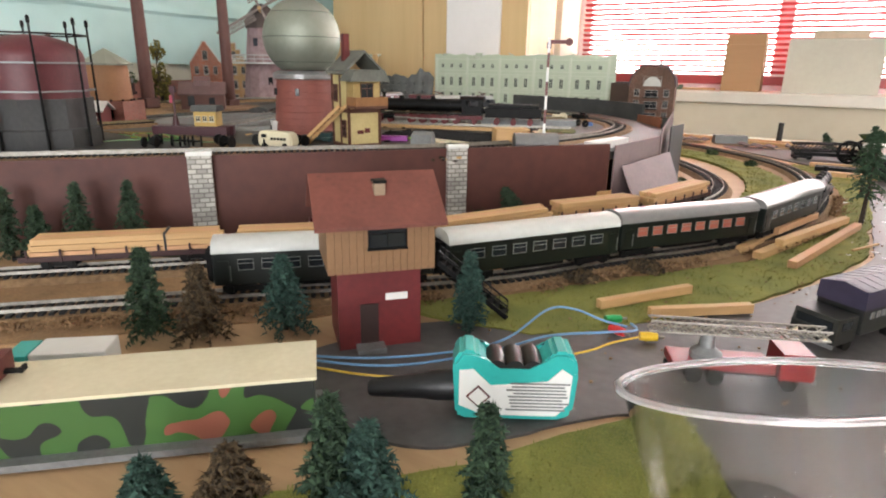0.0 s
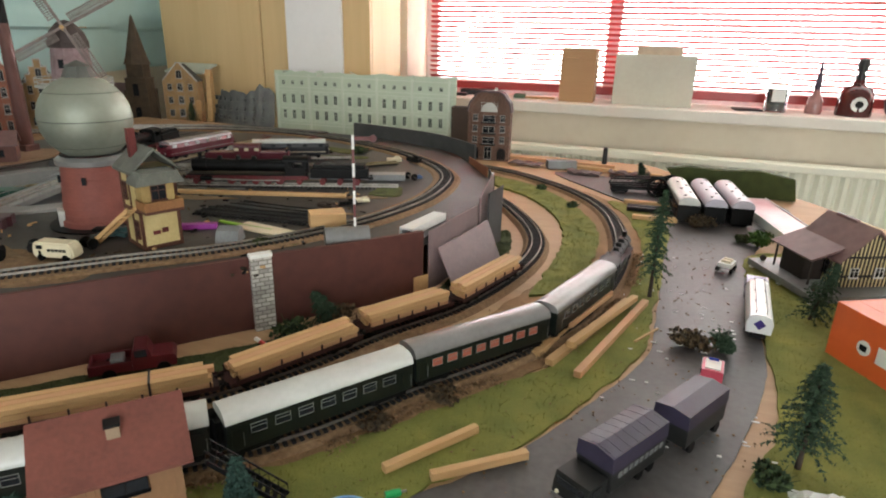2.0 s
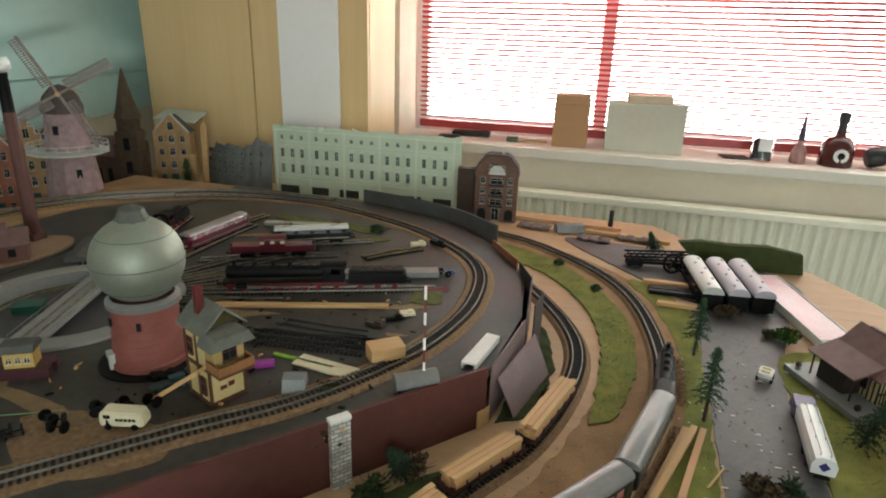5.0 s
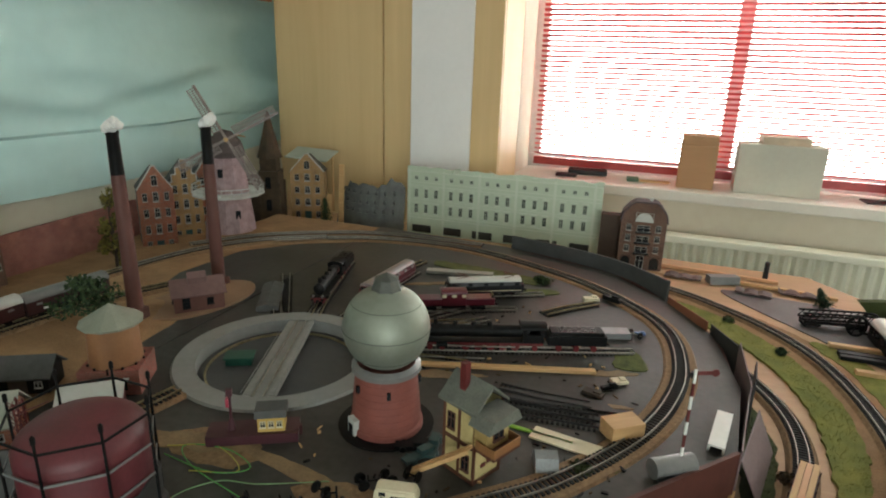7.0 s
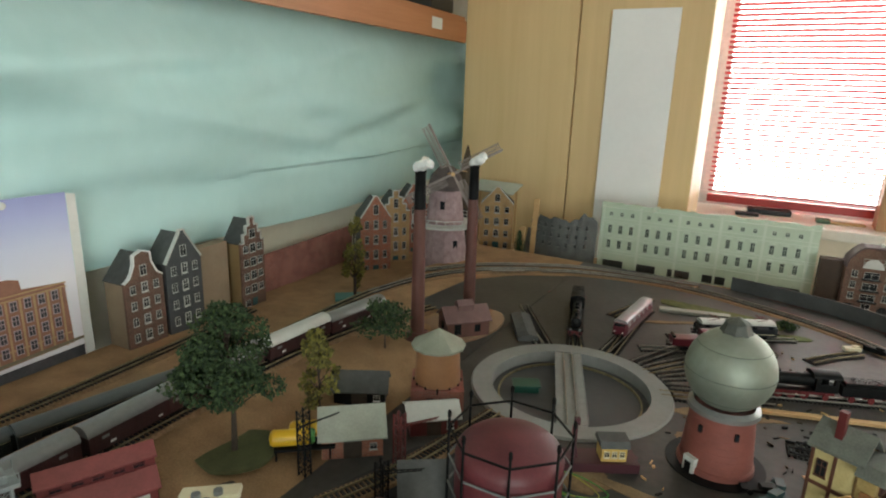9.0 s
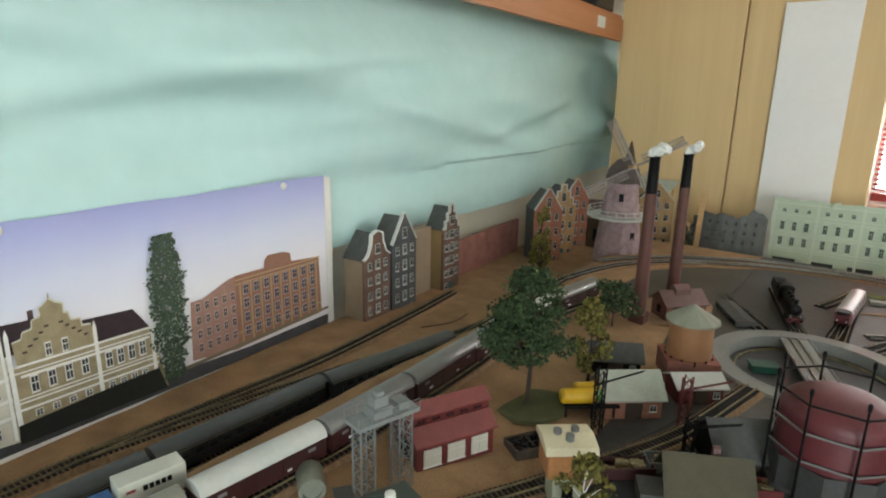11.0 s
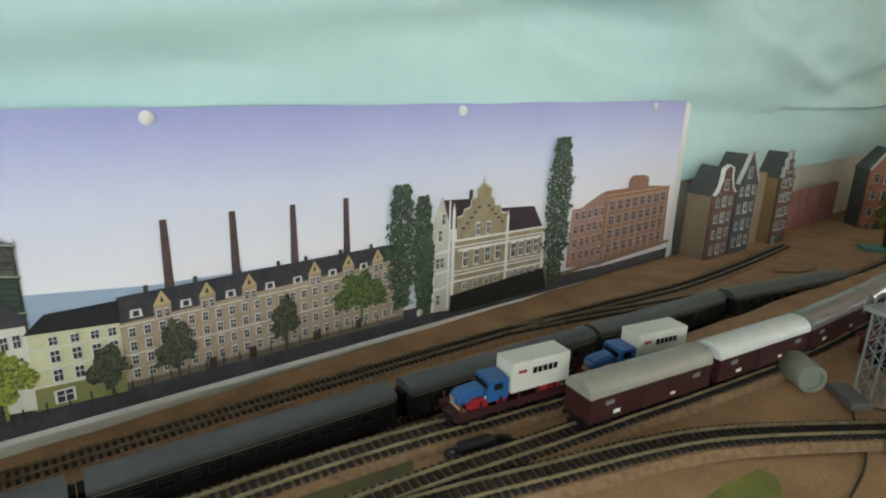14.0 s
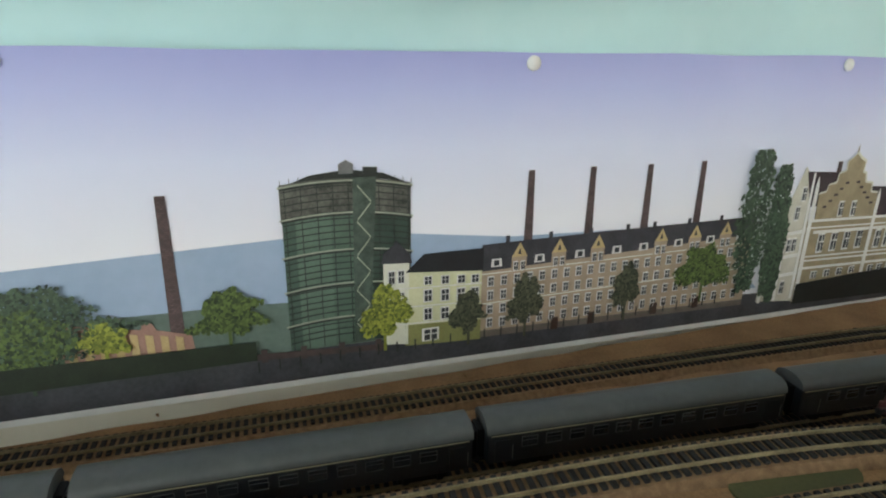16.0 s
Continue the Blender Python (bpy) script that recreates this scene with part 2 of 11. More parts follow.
def smooth_path(pts, step=0.02):
    """Points at even steps along a Catmull-Rom curve through pts."""
    P = [Vector(p) for p in pts]
    P = [P[0] * 2 - P[1]] + P + [P[-1] * 2 - P[-2]]
    fine = []
    for i in range(1, len(P) - 2):
        for k in range(24):
            u = k / 24
            a, b, c, d = P[i - 1], P[i], P[i + 1], P[i + 2]
            fine.append(0.5 * ((2 * b) + (c - a) * u + (2 * a - 5 * b + 4 * c - d) * u * u + (3 * b - a - 3 * c + d) * u ** 3))
    fine.append(P[-2])
    out, acc = [fine[0]], 0.0
    for a, b in zip(fine, fine[1:]):
        seg = (b - a).length
        while acc + seg >= step:
            a = a + (b - a) * ((step - acc) / seg)
            seg = (b - a).length
            out.append(a.copy())
            acc = 0.0
        acc += seg
    return out


def sweep(bm, path, prof):
    """A profile of (sideways, up) pairs swept along a path."""
    rings = []
    for i, p in enumerate(path):
        d = (path[min(i + 1, len(path) - 1)] - path[max(i - 1, 0)]).normalized()
        side = Vector((d.y, -d.x, 0)).normalized()
        rings.append([bm.verts.new(p + side * u + Vector((0, 0, v))) for u, v in prof])
    n = len(prof)
    for a, b in zip(rings, rings[1:]):
        for k in range(n):
            bm.faces.new((a[k], a[(k + 1) % n], b[(k + 1) % n], b[k]))
    bm.faces.new(rings[0])
    bm.faces.new(rings[-1][::-1])
    return bm


def tube(bm, path, r, seg=6):
    return sweep(bm, path, [(r * math.cos(2 * math.pi * k / seg), r * math.sin(2 * math.pi * k / seg)) for k in range(seg)])


def finish(name, bm, material, smooth=False):
    bmesh.ops.recalc_face_normals(bm, faces=bm.faces)
    me = bpy.data.meshes.new(name)
    bm.to_mesh(me)
    bm.free()
    for m in (material if isinstance(material, (list, tuple)) else [material]):
        me.materials.append(m)
    if smooth:
        me.polygons.foreach_set("use_smooth", [True] * len(me.polygons))
        me.set_sharp_from_angle(angle=radians(40))
    return me


def part(name, bm, material, parent, label="", smooth=False, m=None):
    ob = new(name, finish(name, bm, material, smooth))
    ob.parent = parent
    if m is not None:
        ob.matrix_basis = m
    if label:
        ob["label"] = label
    return ob


def share(name, mesh, parent, m):
    """One more piece on a mesh that is already there."""
    ob = new(name, mesh)
    ob.parent = parent
    ob.matrix_basis = m
    return ob


def thing(name, m, label, category, group="", kind=""):
    ob = new(name)
    ob.empty_display_size = 0.02
    ob.matrix_basis = m
    return tagged(ob, label, category, group, kind)


def solid(name, bm, material, label, category, kind="", group="", smooth=False, m=None):
    ob = new(name, finish(name, bm, material, smooth))
    if m is not None:
        ob.matrix_basis = m
    return tagged(ob, label, category, group, kind)


def B():
    return bmesh.new()


def at(x, y, z, rz=0):
    return pose(x, y, z, 0, 0, rz)


# ---- the plan: levels ----
LOW, UP = 1.0, 1.085
WALL = Matrix.Translation((-1.862, 0, 0)) @ Matrix.Rotation(radians(4.4), 4, "Z")  # local x into the room, y along the long wall


def step01(a, b, x):
    u = min(1, max(0, (x - a) / (b - a)))
    return u * u * (3 - 2 * u)


def ground(x, y):
    """Height of the raised part of the layout."""
    line = 1.052 - 0.032 * step01(0.3, 1.3, y)
    yard = UP + 0.018 * step01(-1.2, -1.34, x) * (1 - step01(0.75, 1.1, y)) + 0.014 * step01(-1.30, -1.40, x) * (1 - step01(0.15, 0.9, y))
    return yard + (line - yard) * step01(-1.535 - 0.03 * step01(0.6, 1.3, y), -1.59 - 0.11 * step01(0.5, 1.3, y), x)

# ---- the room ----
PLASTER = mat("cream_wall", (0.72, 0.69, 0.57), (0.66, 0.62, 0.5), rough=0.8, scale=4, bump=0.1)
BEIGE = mat("beige_wall", (0.78, 0.70, 0.57), (0.71, 0.62, 0.49), rough=0.75, scale=3)
CLOTH = mat("pale_turquoise_sheet", (0.54, 0.75, 0.735), (0.48, 0.69, 0.675), rough=0.75, scale=2.5, bump=0.1)
OAK = wood_mat("pale_wood_veneer", (0.74, 0.54, 0.29), (0.64, 0.45, 0.225), scale=(14, 14, 0.8), rough=0.5)
SHELFWOOD = wood_mat("orange_pine_board", (0.50, 0.22, 0.10), (0.38, 0.15, 0.06), scale=(40, 2, 40), rough=0.5)
CARPET = mat("grey_carpet", (0.16, 0.152, 0.144), (0.0924, 0.0858, 0.0825), rough=0.95, scale=30, bump=0.5)
CEIL = mat("white_ceiling", (0.75, 0.75, 0.73), (0.7, 0.7, 0.68), rough=0.9, scale=3)
RADPAINT = mat("radiator_cream", (0.84, 0.83, 0.69), (0.78, 0.77, 0.63), rough=0.45, scale=5)
REDBLIND = mat("red_blind_rail", (0.42, 0.05, 0.05), (0.33, 0.04, 0.04), rough=0.4, scale=10)


def slat_mat():
    m = bpy.data.materials.new("red_blind_slat")
    m.use_nodes = True
    nt = m.node_tree
    p = nt.nodes["Principled BSDF"]
    p.inputs["Base Color"].default_value, p.inputs["Roughness"].default_value = (0.50, 0.045, 0.05, 1), 0.5
    tr = nt.nodes.new("ShaderNodeBsdfTranslucent")
    tr.inputs[0].default_value = (0.75, 0.30, 0.28, 1)
    mix = nt.nodes.new("ShaderNodeMixShader")
    mix.inputs[0].default_value = 0.12
    out = nt.nodes["Material Output"]
    nt.links.new(p.outputs[0], mix.inputs[1])
    nt.links.new(tr.outputs[0], mix.inputs[2])
    nt.links.new(mix.outputs[0], out.inputs[0])
    return m


def room():
    b = B()
    slab(b, [(-2.4, -3.4), (2.8, -3.4), (2.8, 3.0), (-2.4, 3.0)], -0.05, 0.0)
    solid("floor", b, CARPET, "grey carpeted floor under the layout", "floor", "structure")
    b = B()
    slab(b, [(-2.4, -3.4), (2.8, -3.4), (2.8, 3.0), (-2.4, 3.0)], 2.55, 2.65)
    solid("ceiling", b, CEIL, "plain white ceiling", "ceiling", "structure")
    b = B()
    box(b, -0.11, 0, 0, 0.1, 7.4, 2.56)
    solid("wall_west", b, PLASTER, "cream painted long wall behind the layout", "wall", "structure", m=WALL)
    # window wall: parapet, lintel and the two piers
    b = B()
    box(b, 0.4, 2.80, 0, 5.0, 0.28, 1.07)
    box(b, 0.4, 2.80, 2.30, 5.0, 0.28, 0.3)
    box(b, -1.56, 2.80, 1.07, 1.08, 0.28, 1.23)
    box(b, 2.55, 2.80, 1.07, 0.7, 0.28, 1.23)
    solid("wall_north", b, BEIGE, "beige painted window wall", "wall", "structure")
    b = B()
    box(b, 2.75, -0.2, 0, 0.1, 6.4, 2.56)
    solid("wall_east", b, PLASTER, "plain cream wall", "wall", "structure")
    # unseen wall behind the camera; its opening is assumed, near the added fill lamp
    b = B()
    box(b, -1.7, -3.35, 0, 1.4, 0.1, 2.56)
    box(b, 2.3, -3.35, 0, 1.0, 0.1, 2.56)
    box(b, 0.4, -3.35, 0, 2.8, 0.1, 1.0)
    box(b, 0.4, -3.35, 2.3, 2.8, 0.1, 0.26)
    solid("wall_south", b, PLASTER, "plain cream wall with a window opening", "wall", "structure")
    b = B()
    box(b, 0.59, 2.78, 1.075, 3.3, 0.37, 0.043, bevel=0.006)
    solid("window_sill", b, mat("sill_white", (0.74, 0.70, 0.62), (0.68, 0.63, 0.55), rough=0.35, scale=6), "broad cream window sill", "window sill", "structure")
    win = thing("window_1", at(0.59, 2.93, 1.11), "wide white framed window with closed panes", "window", kind="structure")
    fr = mat("window_frame_white", (0.8, 0.8, 0.78), rough=0.4)
    for nm, x, z, sx, sz in (("frame", 0, 0, 3.24, 0.07), ("frame", 0, 1.12, 3.24, 0.07), ("frame", -1.59, 0.07, 0.07, 1.05), ("frame", 1.59, 0.07, 0.07, 1.05), ("mullion", -0.755, 0.07, 0.055, 1.05), ("mullion", 0.45, 0.07, 0.055, 1.05)):
        b = B()
        box(b, x, 0, z, sx, 0.05, sz, bevel=0.006)
        part(nm, b, fr, win)
    for x, w in ((-1.169, 0.763), (-0.1525, 1.14), (1.016, 1.068)):
        b = B()
        box(b, x, 0.005, 0.07, w, 0.005, 1.05)
        pane = part("pane", b, glass_mat("window_glass"), win)
        pane.visible_shadow = False
    blind = thing("venetian_blind", at(0.59, 2.85, 1.14), "red venetian blind with open slats lowered before the window", "blind")
    b = B()
    box(b, 0, 0, 0.0, 3.14, 0.025, 0.035, bevel=0.004)
    part("bottom_rail", b, REDBLIND, blind)
    b = B()
    box(b, 0, 0, 0, 3.14, 0.024, 0.0012, m=pose(0, 0, 0, -25, 0, 0))
    sm = finish("slat", b, slat_mat())
    for k in range(52):
        share("slat", sm, blind, at(0, 0, 0.05 + 0.0215 * k))
    for x in (-1.2, -0.4, 0.4, 1.2):
        b = B()
        rod(b, (x, -0.014, 0.03), (x, -0.014, 1.17), 0.0009, seg=5)
        part("ladder_cord", b, WHITE, blind)
    # bright overcast sky and a pale distance outside
    m = bpy.data.materials.new("overcast_sky_backdrop")
    m.use_nodes = True
    nt = m.node_tree
    em = nt.nodes.new("ShaderNodeEmission")
    em.inputs[0].default_value, em.inputs[1].default_value = (0.98, 1.0, 1.0, 1), 14.0
    nt.links.new(em.outputs[0], nt.nodes["Material Output"].inputs[0])
    b = B()
    box(b, 0.6, 12, -2, 30, 0.1, 14)
    solid("sky_backdrop", b, m, "bright overcast sky outside the window", "sky", "structure")
    # cupboard in the corner, with a loose white panel before it
    cup = thing("wooden_cupboard", at(-1.52, 2.30, 0), "tall pale wood veneer cupboard standing in the corner", "cupboard")
    b = B()
    box(b, 0.0675, 0.05, 0, 0.951, 0.26, 2.5)
    part("carcass", b, OAK, cup)
    for x, w in ((-0.1675, 0.479), (0.3105, 0.463)):
        b = B()
        box(b, x, -0.09, 0.02, w, 0.02, 2.46, bevel=0.002)
        part("door", b, OAK, cup)
    b = B()
    box(b, 0, 0, 0.95, 0.238, 0.012, 0.95, bevel=0.002)
    solid("leaning_white_board", b, mat("white_foam_panel", (0.90, 0.88, 0.88), (0.86, 0.84, 0.84), rough=0.5, scale=6), "tall loose white panel leaning on the cupboard", "panel", m=pose(-1.2015, 2.187, 0, 0, 0, 0))
    # radiator
    rad = thing("radiator", at(0.7, 2.545, 0), "long cream panel radiator below the window sill", "radiator")
    b = B()
    prof = []
    n = 2400 // 40
    for k in range(n):
        x = -1.2 + 2.4 * k / n
        prof += [(x, 0.0), (x + 0.012, -0.013), (x + 0.026, -0.013), (x + 0.038, 0.0)]
    slab(b, prof + [(1.2, 0.0), (1.2, 0.03), (-1.2, 0.03)], 0.30, 0.93)
    part("front_panel", b, RADPAINT, rad)
    b = B()
    box(b, 0, 0.005, 0.925, 2.42, 0.07, 0.03, bevel=0.006)
    part("top_grille", b, RADPAINT, rad)
    b = B()
    box(b, 0, 0.05, 0.30, 2.4, 0.03, 0.6)
    part("back_panel", b, RADPAINT, rad)
    for x in (-1.0, 1.0):
        b = B()
        box(b, x, 0.07, 0.3, 0.03, 0.04, 0.5)
        part("bracket", b, RADPAINT, rad)


def sheet():
    """The hung turquoise sheet with slack folds."""
    b = B()
    nx, nz = 150, 64
    y0, y1 = -1.9, 2.66
    vs = []
    for i in range(nx + 1):
        row = []
        y = y0 + (y1 - y0) * i / nx
        bottom = 1.20 + 0.012 * math.sin(y * 3)
        for k in range(nz + 1):
            z = bottom + (1.84 - bottom) * k / nz
            w = 0.030 + 0.016 * math.sin(15.5 * z + 2.6 * math.sin(1.7 * y)) + 0.010 * math.sin(24 * z - 3.0 * y) + 0.008 * math.sin(2.6 * y + 9 * z)
            w += 0.055 * noise.noise(Vector((y * 1.3, z * 6.0 + y * 0.8, 3))) + 0.012 * noise.noise(Vector((y * 5, z * 16, 8)))
            w *= min(1, 0.25 + 3 * (1.84 - z)) * (0.35 if z < 1.36 and y > 0.5 else 1.0)
            for zc, slope, dep, y_mid, half in ((1.60, 0.10, 0.055, 0.4, 1.1), (1.47, -0.16, 0.05, 1.1, 0.8), (1.70, -0.08, 0.045, -0.7, 1.0), (1.52, 0.22, 0.04, 1.7, 0.5), (1.66, 0.30, 0.035, 1.3, 0.5)):
                d = z - zc - slope * (y - y_mid) - 0.02 * math.sin(2.3 * y)
                fall = max(0.0, 1 - ((y - y_mid) / half) ** 2)
                w += 0.75 * dep * fall * (math.exp(-(d / 0.05) ** 2) if d > 0 else math.exp(-(d / 0.034) ** 2))
            w *= min(1.0, 8 * (1.84 - z))
            x = -0.05 + 0.9 * max(0.0, w)
            if y < 0.62 and z < 1.46:
                x = min(x, -0.006 + 0.4 * max(0.0, z - 1.40) + 0.4 * max(0.0, y - 0.54))
            row.append(b.verts.new((x, y, z)))
        vs.append(row)
    for i in range(nx):
        for k in range(nz):
            b.faces.new((vs[i][k], vs[i + 1][k], vs[i + 1][k + 1], vs[i][k + 1]))
    solid("sky_sheet", b, CLOTH, "pale turquoise plastic sheet hung slack along the wall", "backdrop sheet", smooth=True, m=WALL)
    sh = thing("wall_shelf", WALL @ at(0.009, 0.138, 1.786), "orange pine wall shelf with a front board", "shelf")
    b = B()
    box(b, 0.03, 0, 0.08, 0.14, 4.06, 0.02)
    part("board", b, SHELFWOOD, sh)
    b = B()
    box(b, 0.10, 0, 0.0, 0.018, 4.06, 0.085, bevel=0.002)
    part("front_board", b, SHELFWOOD, sh)
    b = B()
    box(b, 0.1105, 1.75, 0.03, 0.001, 0.085, 0.04)
    part("paper_label", b, WHITE, sh, "small white paper label")
    b = B()
    box(b, 0, 0, 0, 0.12, 0.2, 0.05, bevel=0.006)
    solid("black_device", b, BLACK, "flat black electronic device lying on the wall shelf", "device", m=WALL @ at(0.05, 1.95, 1.887))


def boards():
    b = B()
    slab(b, [(-2.02, -1.5), (-0.95, -1.5), (-0.9, -0.25), (0.62, -0.25), (0.62, 1.36), (0.42, 1.74), (0.15, 1.90), (0.05, 2.03), (-2.02, 2.08)], 0.972, LOW)
    tb = thing("layout_table", at(0, 0, 0), "plywood layout table on square timber legs", "table")
    part("tabletop", b, BOARD, tb)
    for x, y in ((-1.9, -1.4), (-1.0, -1.4), (0.5, -0.15), (0.5, 1.3), (-0.6, 1.95), (-1.9, 1.95), (-0.8, -0.15)):
        b = B()
        box(b, x, y, 0, 0.06, 0.06, 0.972)
        part("leg", b, BOARD, tb)


def plateau():
    cx, cy, r = -0.972, 0.85, 0.152
    n = 96
    edge = [(-0.243, 0.85), (-0.222, 1.06), (-0.255, 1.26), (-0.35, 1.42), (-0.48, 1.56), (-0.785, 1.66), (-1.2, 1.69), (-1.2, -0.2), (-1.0, -0.12), (-0.9, 0.09), (-0.6, 0.435)]
    b = B()
    outer = [b.verts.new((x, y, UP)) for x, y in edge]
    inner = [b.verts.new((cx + r * math.cos(2 * math.pi * k / n), cy + r * math.sin(2 * math.pi * k / n), UP)) for k in range(n)]
    es = [b.edges.new((outer[k], outer[(k + 1) % len(outer)])) for k in range(len(outer))]
    es += [b.edges.new((inner[k], inner[(k + 1) % n])) for k in range(n)]
    bmesh.ops.triangle_fill(b, use_beauty=True, use_dissolve=False, edges=es)
    bad = [f for f in b.faces if (f.calc_center_median().xy - Vector((cx, cy))).length < r * 0.97 and all((v.co.xy - Vector((cx, cy))).length < r * 1.01 for v in f.verts)]
    bmesh.ops.delete(b, geom=bad, context="FACES_ONLY")
    g = bmesh.ops.extrude_face_region(b, geom=list(b.faces))
    for v in g["geom"]:
        if isinstance(v, bmesh.types.BMVert):
            v.co.z = UP - 0.012
    solid("ground_plateau", b, GREYBOARD, "grey painted plateau board round the turntable", "ground", "structure")
    # yard and main line terrain along the wall
    b = B()
    nx, ny = 60, 150
    vs = [[None] * (ny + 1) for _ in range(nx + 1)]
    for i in range(nx + 1):
        for k in range(ny + 1):
            y = -1.4 + 3.08 * k / ny
            xl = -1.862 - 0.0769 * y + 0.002
            x = xl + (-1.2 - xl) * i / nx
            vs[i][k] = b.verts.new((x, y, ground(x, y) + 0.0025 * noise.noise(Vector((x * 14, y * 14, 0))) * min(1, (nx - i) / 6)))
    for i in range(nx):
        for k in range(ny):
            b.faces.new((vs[i][k], vs[i + 1][k], vs[i + 1][k + 1], vs[i][k + 1]))
    solid("ground_yard", b, CORK, "brown sanded yard and embankment along the wall", "ground", "structure", smooth=True)
    b = B()
    slab(b, [(-1.19, 0.72), (-1.36, 0.86), (-1.44, 1.10), (-1.42, 1.30), (-1.32, 1.42), (-1.19, 1.50)], UP - 0.004, UP + 0.0022)
    solid("ground_plateau_west", b, GREYBOARD, "grey painted ground behind the turntable", "ground", "structure")
    b = B()
    slab(b, [(-1.2, -1.4), (-1.05, -1.4), (-1.0, -0.12), (-1.2, -0.2)], UP - 0.012, UP - 0.001)
    solid("ground_yard_edge", b, CORK, "brown board at the edge of the yard", "ground", "structure")
    # fascia under the plateau edge at the back
    b = B()
    pts = smooth_path([(-0.226, 1.06, LOW), (-0.255, 1.26, LOW), (-0.35, 1.42, LOW), (-0.48, 1.56, LOW), (-0.785, 1.66, LOW), (-1.2, 1.69, LOW)], 0.03)
    sweep(b, pts, [(-0.002, 0), (0.002, 0), (0.002, 0.083), (-0.002, 0.083)])
    solid("fascia_back", b, WALLBROWN, "red-brown board closing the plateau edge", "fascia", "structure")
    b = B()
    pts = smooth_path([(-0.345, 1.46, UP - 0.02), (-0.47, 1.565, UP - 0.02), (-0.62, 1.625, UP - 0.02), (-0.79, 1.667, UP - 0.02)], 0.03)
    sweep(b, pts, [(-0.003, 0), (0.003, 0), (0.003, 0.055), (-0.003, 0.055)])
    solid("parapet_wall", b, mat("dark_grey_parapet", (0.066, 0.066, 0.0627), (0.0396, 0.0396, 0.03828), rough=0.8, scale=30, bump=0.3), "dark grey parapet wall beside the curve", "wall", "structure")
    # retaining wall
    b = B()
    a, c = Vector((-0.97, 0.005, 0)), Vector((-0.243, 0.852, 0))
    d = (c - a).normalized()
    sweep(b, [a, c], [(-0.003, LOW), (0.003, LOW), (0.003, 1.097), (-0.003, 1.097)])
    solid("retaining_wall", b, WALLBROWN, "red-brown card retaining wall below the upper track", "wall", "structure")
    for k, s in enumerate((0.575, 0.885)):
        p = a + d * s
        t = thing("stone_pilaster", pose(p.x, p.y, LOW, 0, 0, math.degrees(math.atan2(d.y, d.x))), "pale stone-printed pilaster standing against the retaining wall", "pilaster", "pilasters of the wall")
        b = B()
        box(b, 0, -0.008, 0, 0.026, 0.010, 0.098, bevel=0.001)
        part("shaft", b, STONE, t)
        b = B()
        box(b, 0, -0.008, 0.098, 0.028, 0.012, 0.005, bevel=0.001)
        part("cap", b, WHITE, t)


def rail_path(name, pts, z=None, bed=BALLAST, label="black sleepered model track on cork ballast", railmat=None, bedw=0.024, dz=0.0):
    """A track: bed, sleepers and two rails along a plan curve."""
    pp = [(p[0], p[1], (z if z is not None else ground(p[0], p[1])) + dz) for p in pts]
    path = smooth_path(pp, 0.0075)
    t = thing(name, I4, label, "railway track")
    if bed:
        b = B()
        sweep(b, path[::3] + [path[-1]], [(-bedw, -0.004), (-bedw * 0.75, 0.003), (bedw * 0.75, 0.003), (bedw, -0.004)])
        part("ballast_bed", b, bed, t)
    b = B()
    for i, p in enumerate(path[:-1]):
        d = (path[i + 1] - p).normalized()
        side = Vector((d.y, -d.x, 0)).normalized()
        q0, q1 = p - side * 0.015, p + side * 0.015
        vs = []
        for q in (q0, q1):
            for u in (-0.0019, 0.0019):
                vs.append(b.verts.new(q + d * u + Vector((0, 0, 0.0052))))
        lo = [b.verts.new(v.co - Vector((0, 0, 0.003))) for v in vs]
        b.faces.new((vs[0], vs[1], vs[3], vs[2]))
        for i0, i1 in ((0, 1), (1, 3), (3, 2), (2, 0)):
            b.faces.new((vs[i0], vs[i1], lo[i1], lo[i0]))
    tagged(part("sleeper_row", b, SLEEPER, t), kind="stuff")
    for s in (-1, 1):
        b = B()
        u = s * 0.0083
        sweep(b, path[::2] + [path[-1]], [(u - 0.0009, 0.005), (u - 0.0007, 0.008), (u + 0.0007, 0.008), (u + 0.0009, 0.005)])
        part("rail", b, railmat or STEEL, t)
    return path


UPPER_PTS = [(-0.93, 0.2), (-0.75, 0.405), (-0.569, 0.599), (-0.465, 0.703), (-0.381, 0.83), (-0.335, 0.948), (-0.316, 1.086), (-0.342, 1.243), (-0.439, 1.372), (-0.609, 1.49), (-0.888, 1.585), (-1.17, 1.552), (-1.403, 1.41), (-1.54, 1.20), (-1.60, 0.95), (-1.62, 0.6)]
OUTER_PTS = [(-0.62, 0.10), (-0.42, 0.30), (-0.242, 0.475), (-0.155, 0.605), (-0.085, 0.70), (-0.03, 0.807), (0.012, 0.971), (0.022, 1.158), (-0.015, 1.37), (-0.09, 1.52), (-0.21, 1.645), (-0.35, 1.735), (-0.6, 1.80), (-0.95, 1.83), (-1.3, 1.80), (-1.62, 1.63), (-1.80, 1.38), (-1.845, 1.1), (-1.83, 0.9)]
INNER_PTS = [(-0.66, 0.20), (-0.50, 0.36), (-0.33, 0.531), (-0.239, 0.704), (-0.175, 0.815), (-0.132, 0.963), (-0.122, 1.097), (-0.155, 1.22), (-0.24, 1.37), (-0.33, 1.48)]
POSTER_PTS = [(-1.745, -1.35), (-1.75, -0.9), (-1.762, -0.5), (-1.765, -0.1), (-1.757, 0.15), (-1.75, 0.35), (-1.785, 0.65), (-1.83, 0.9)]
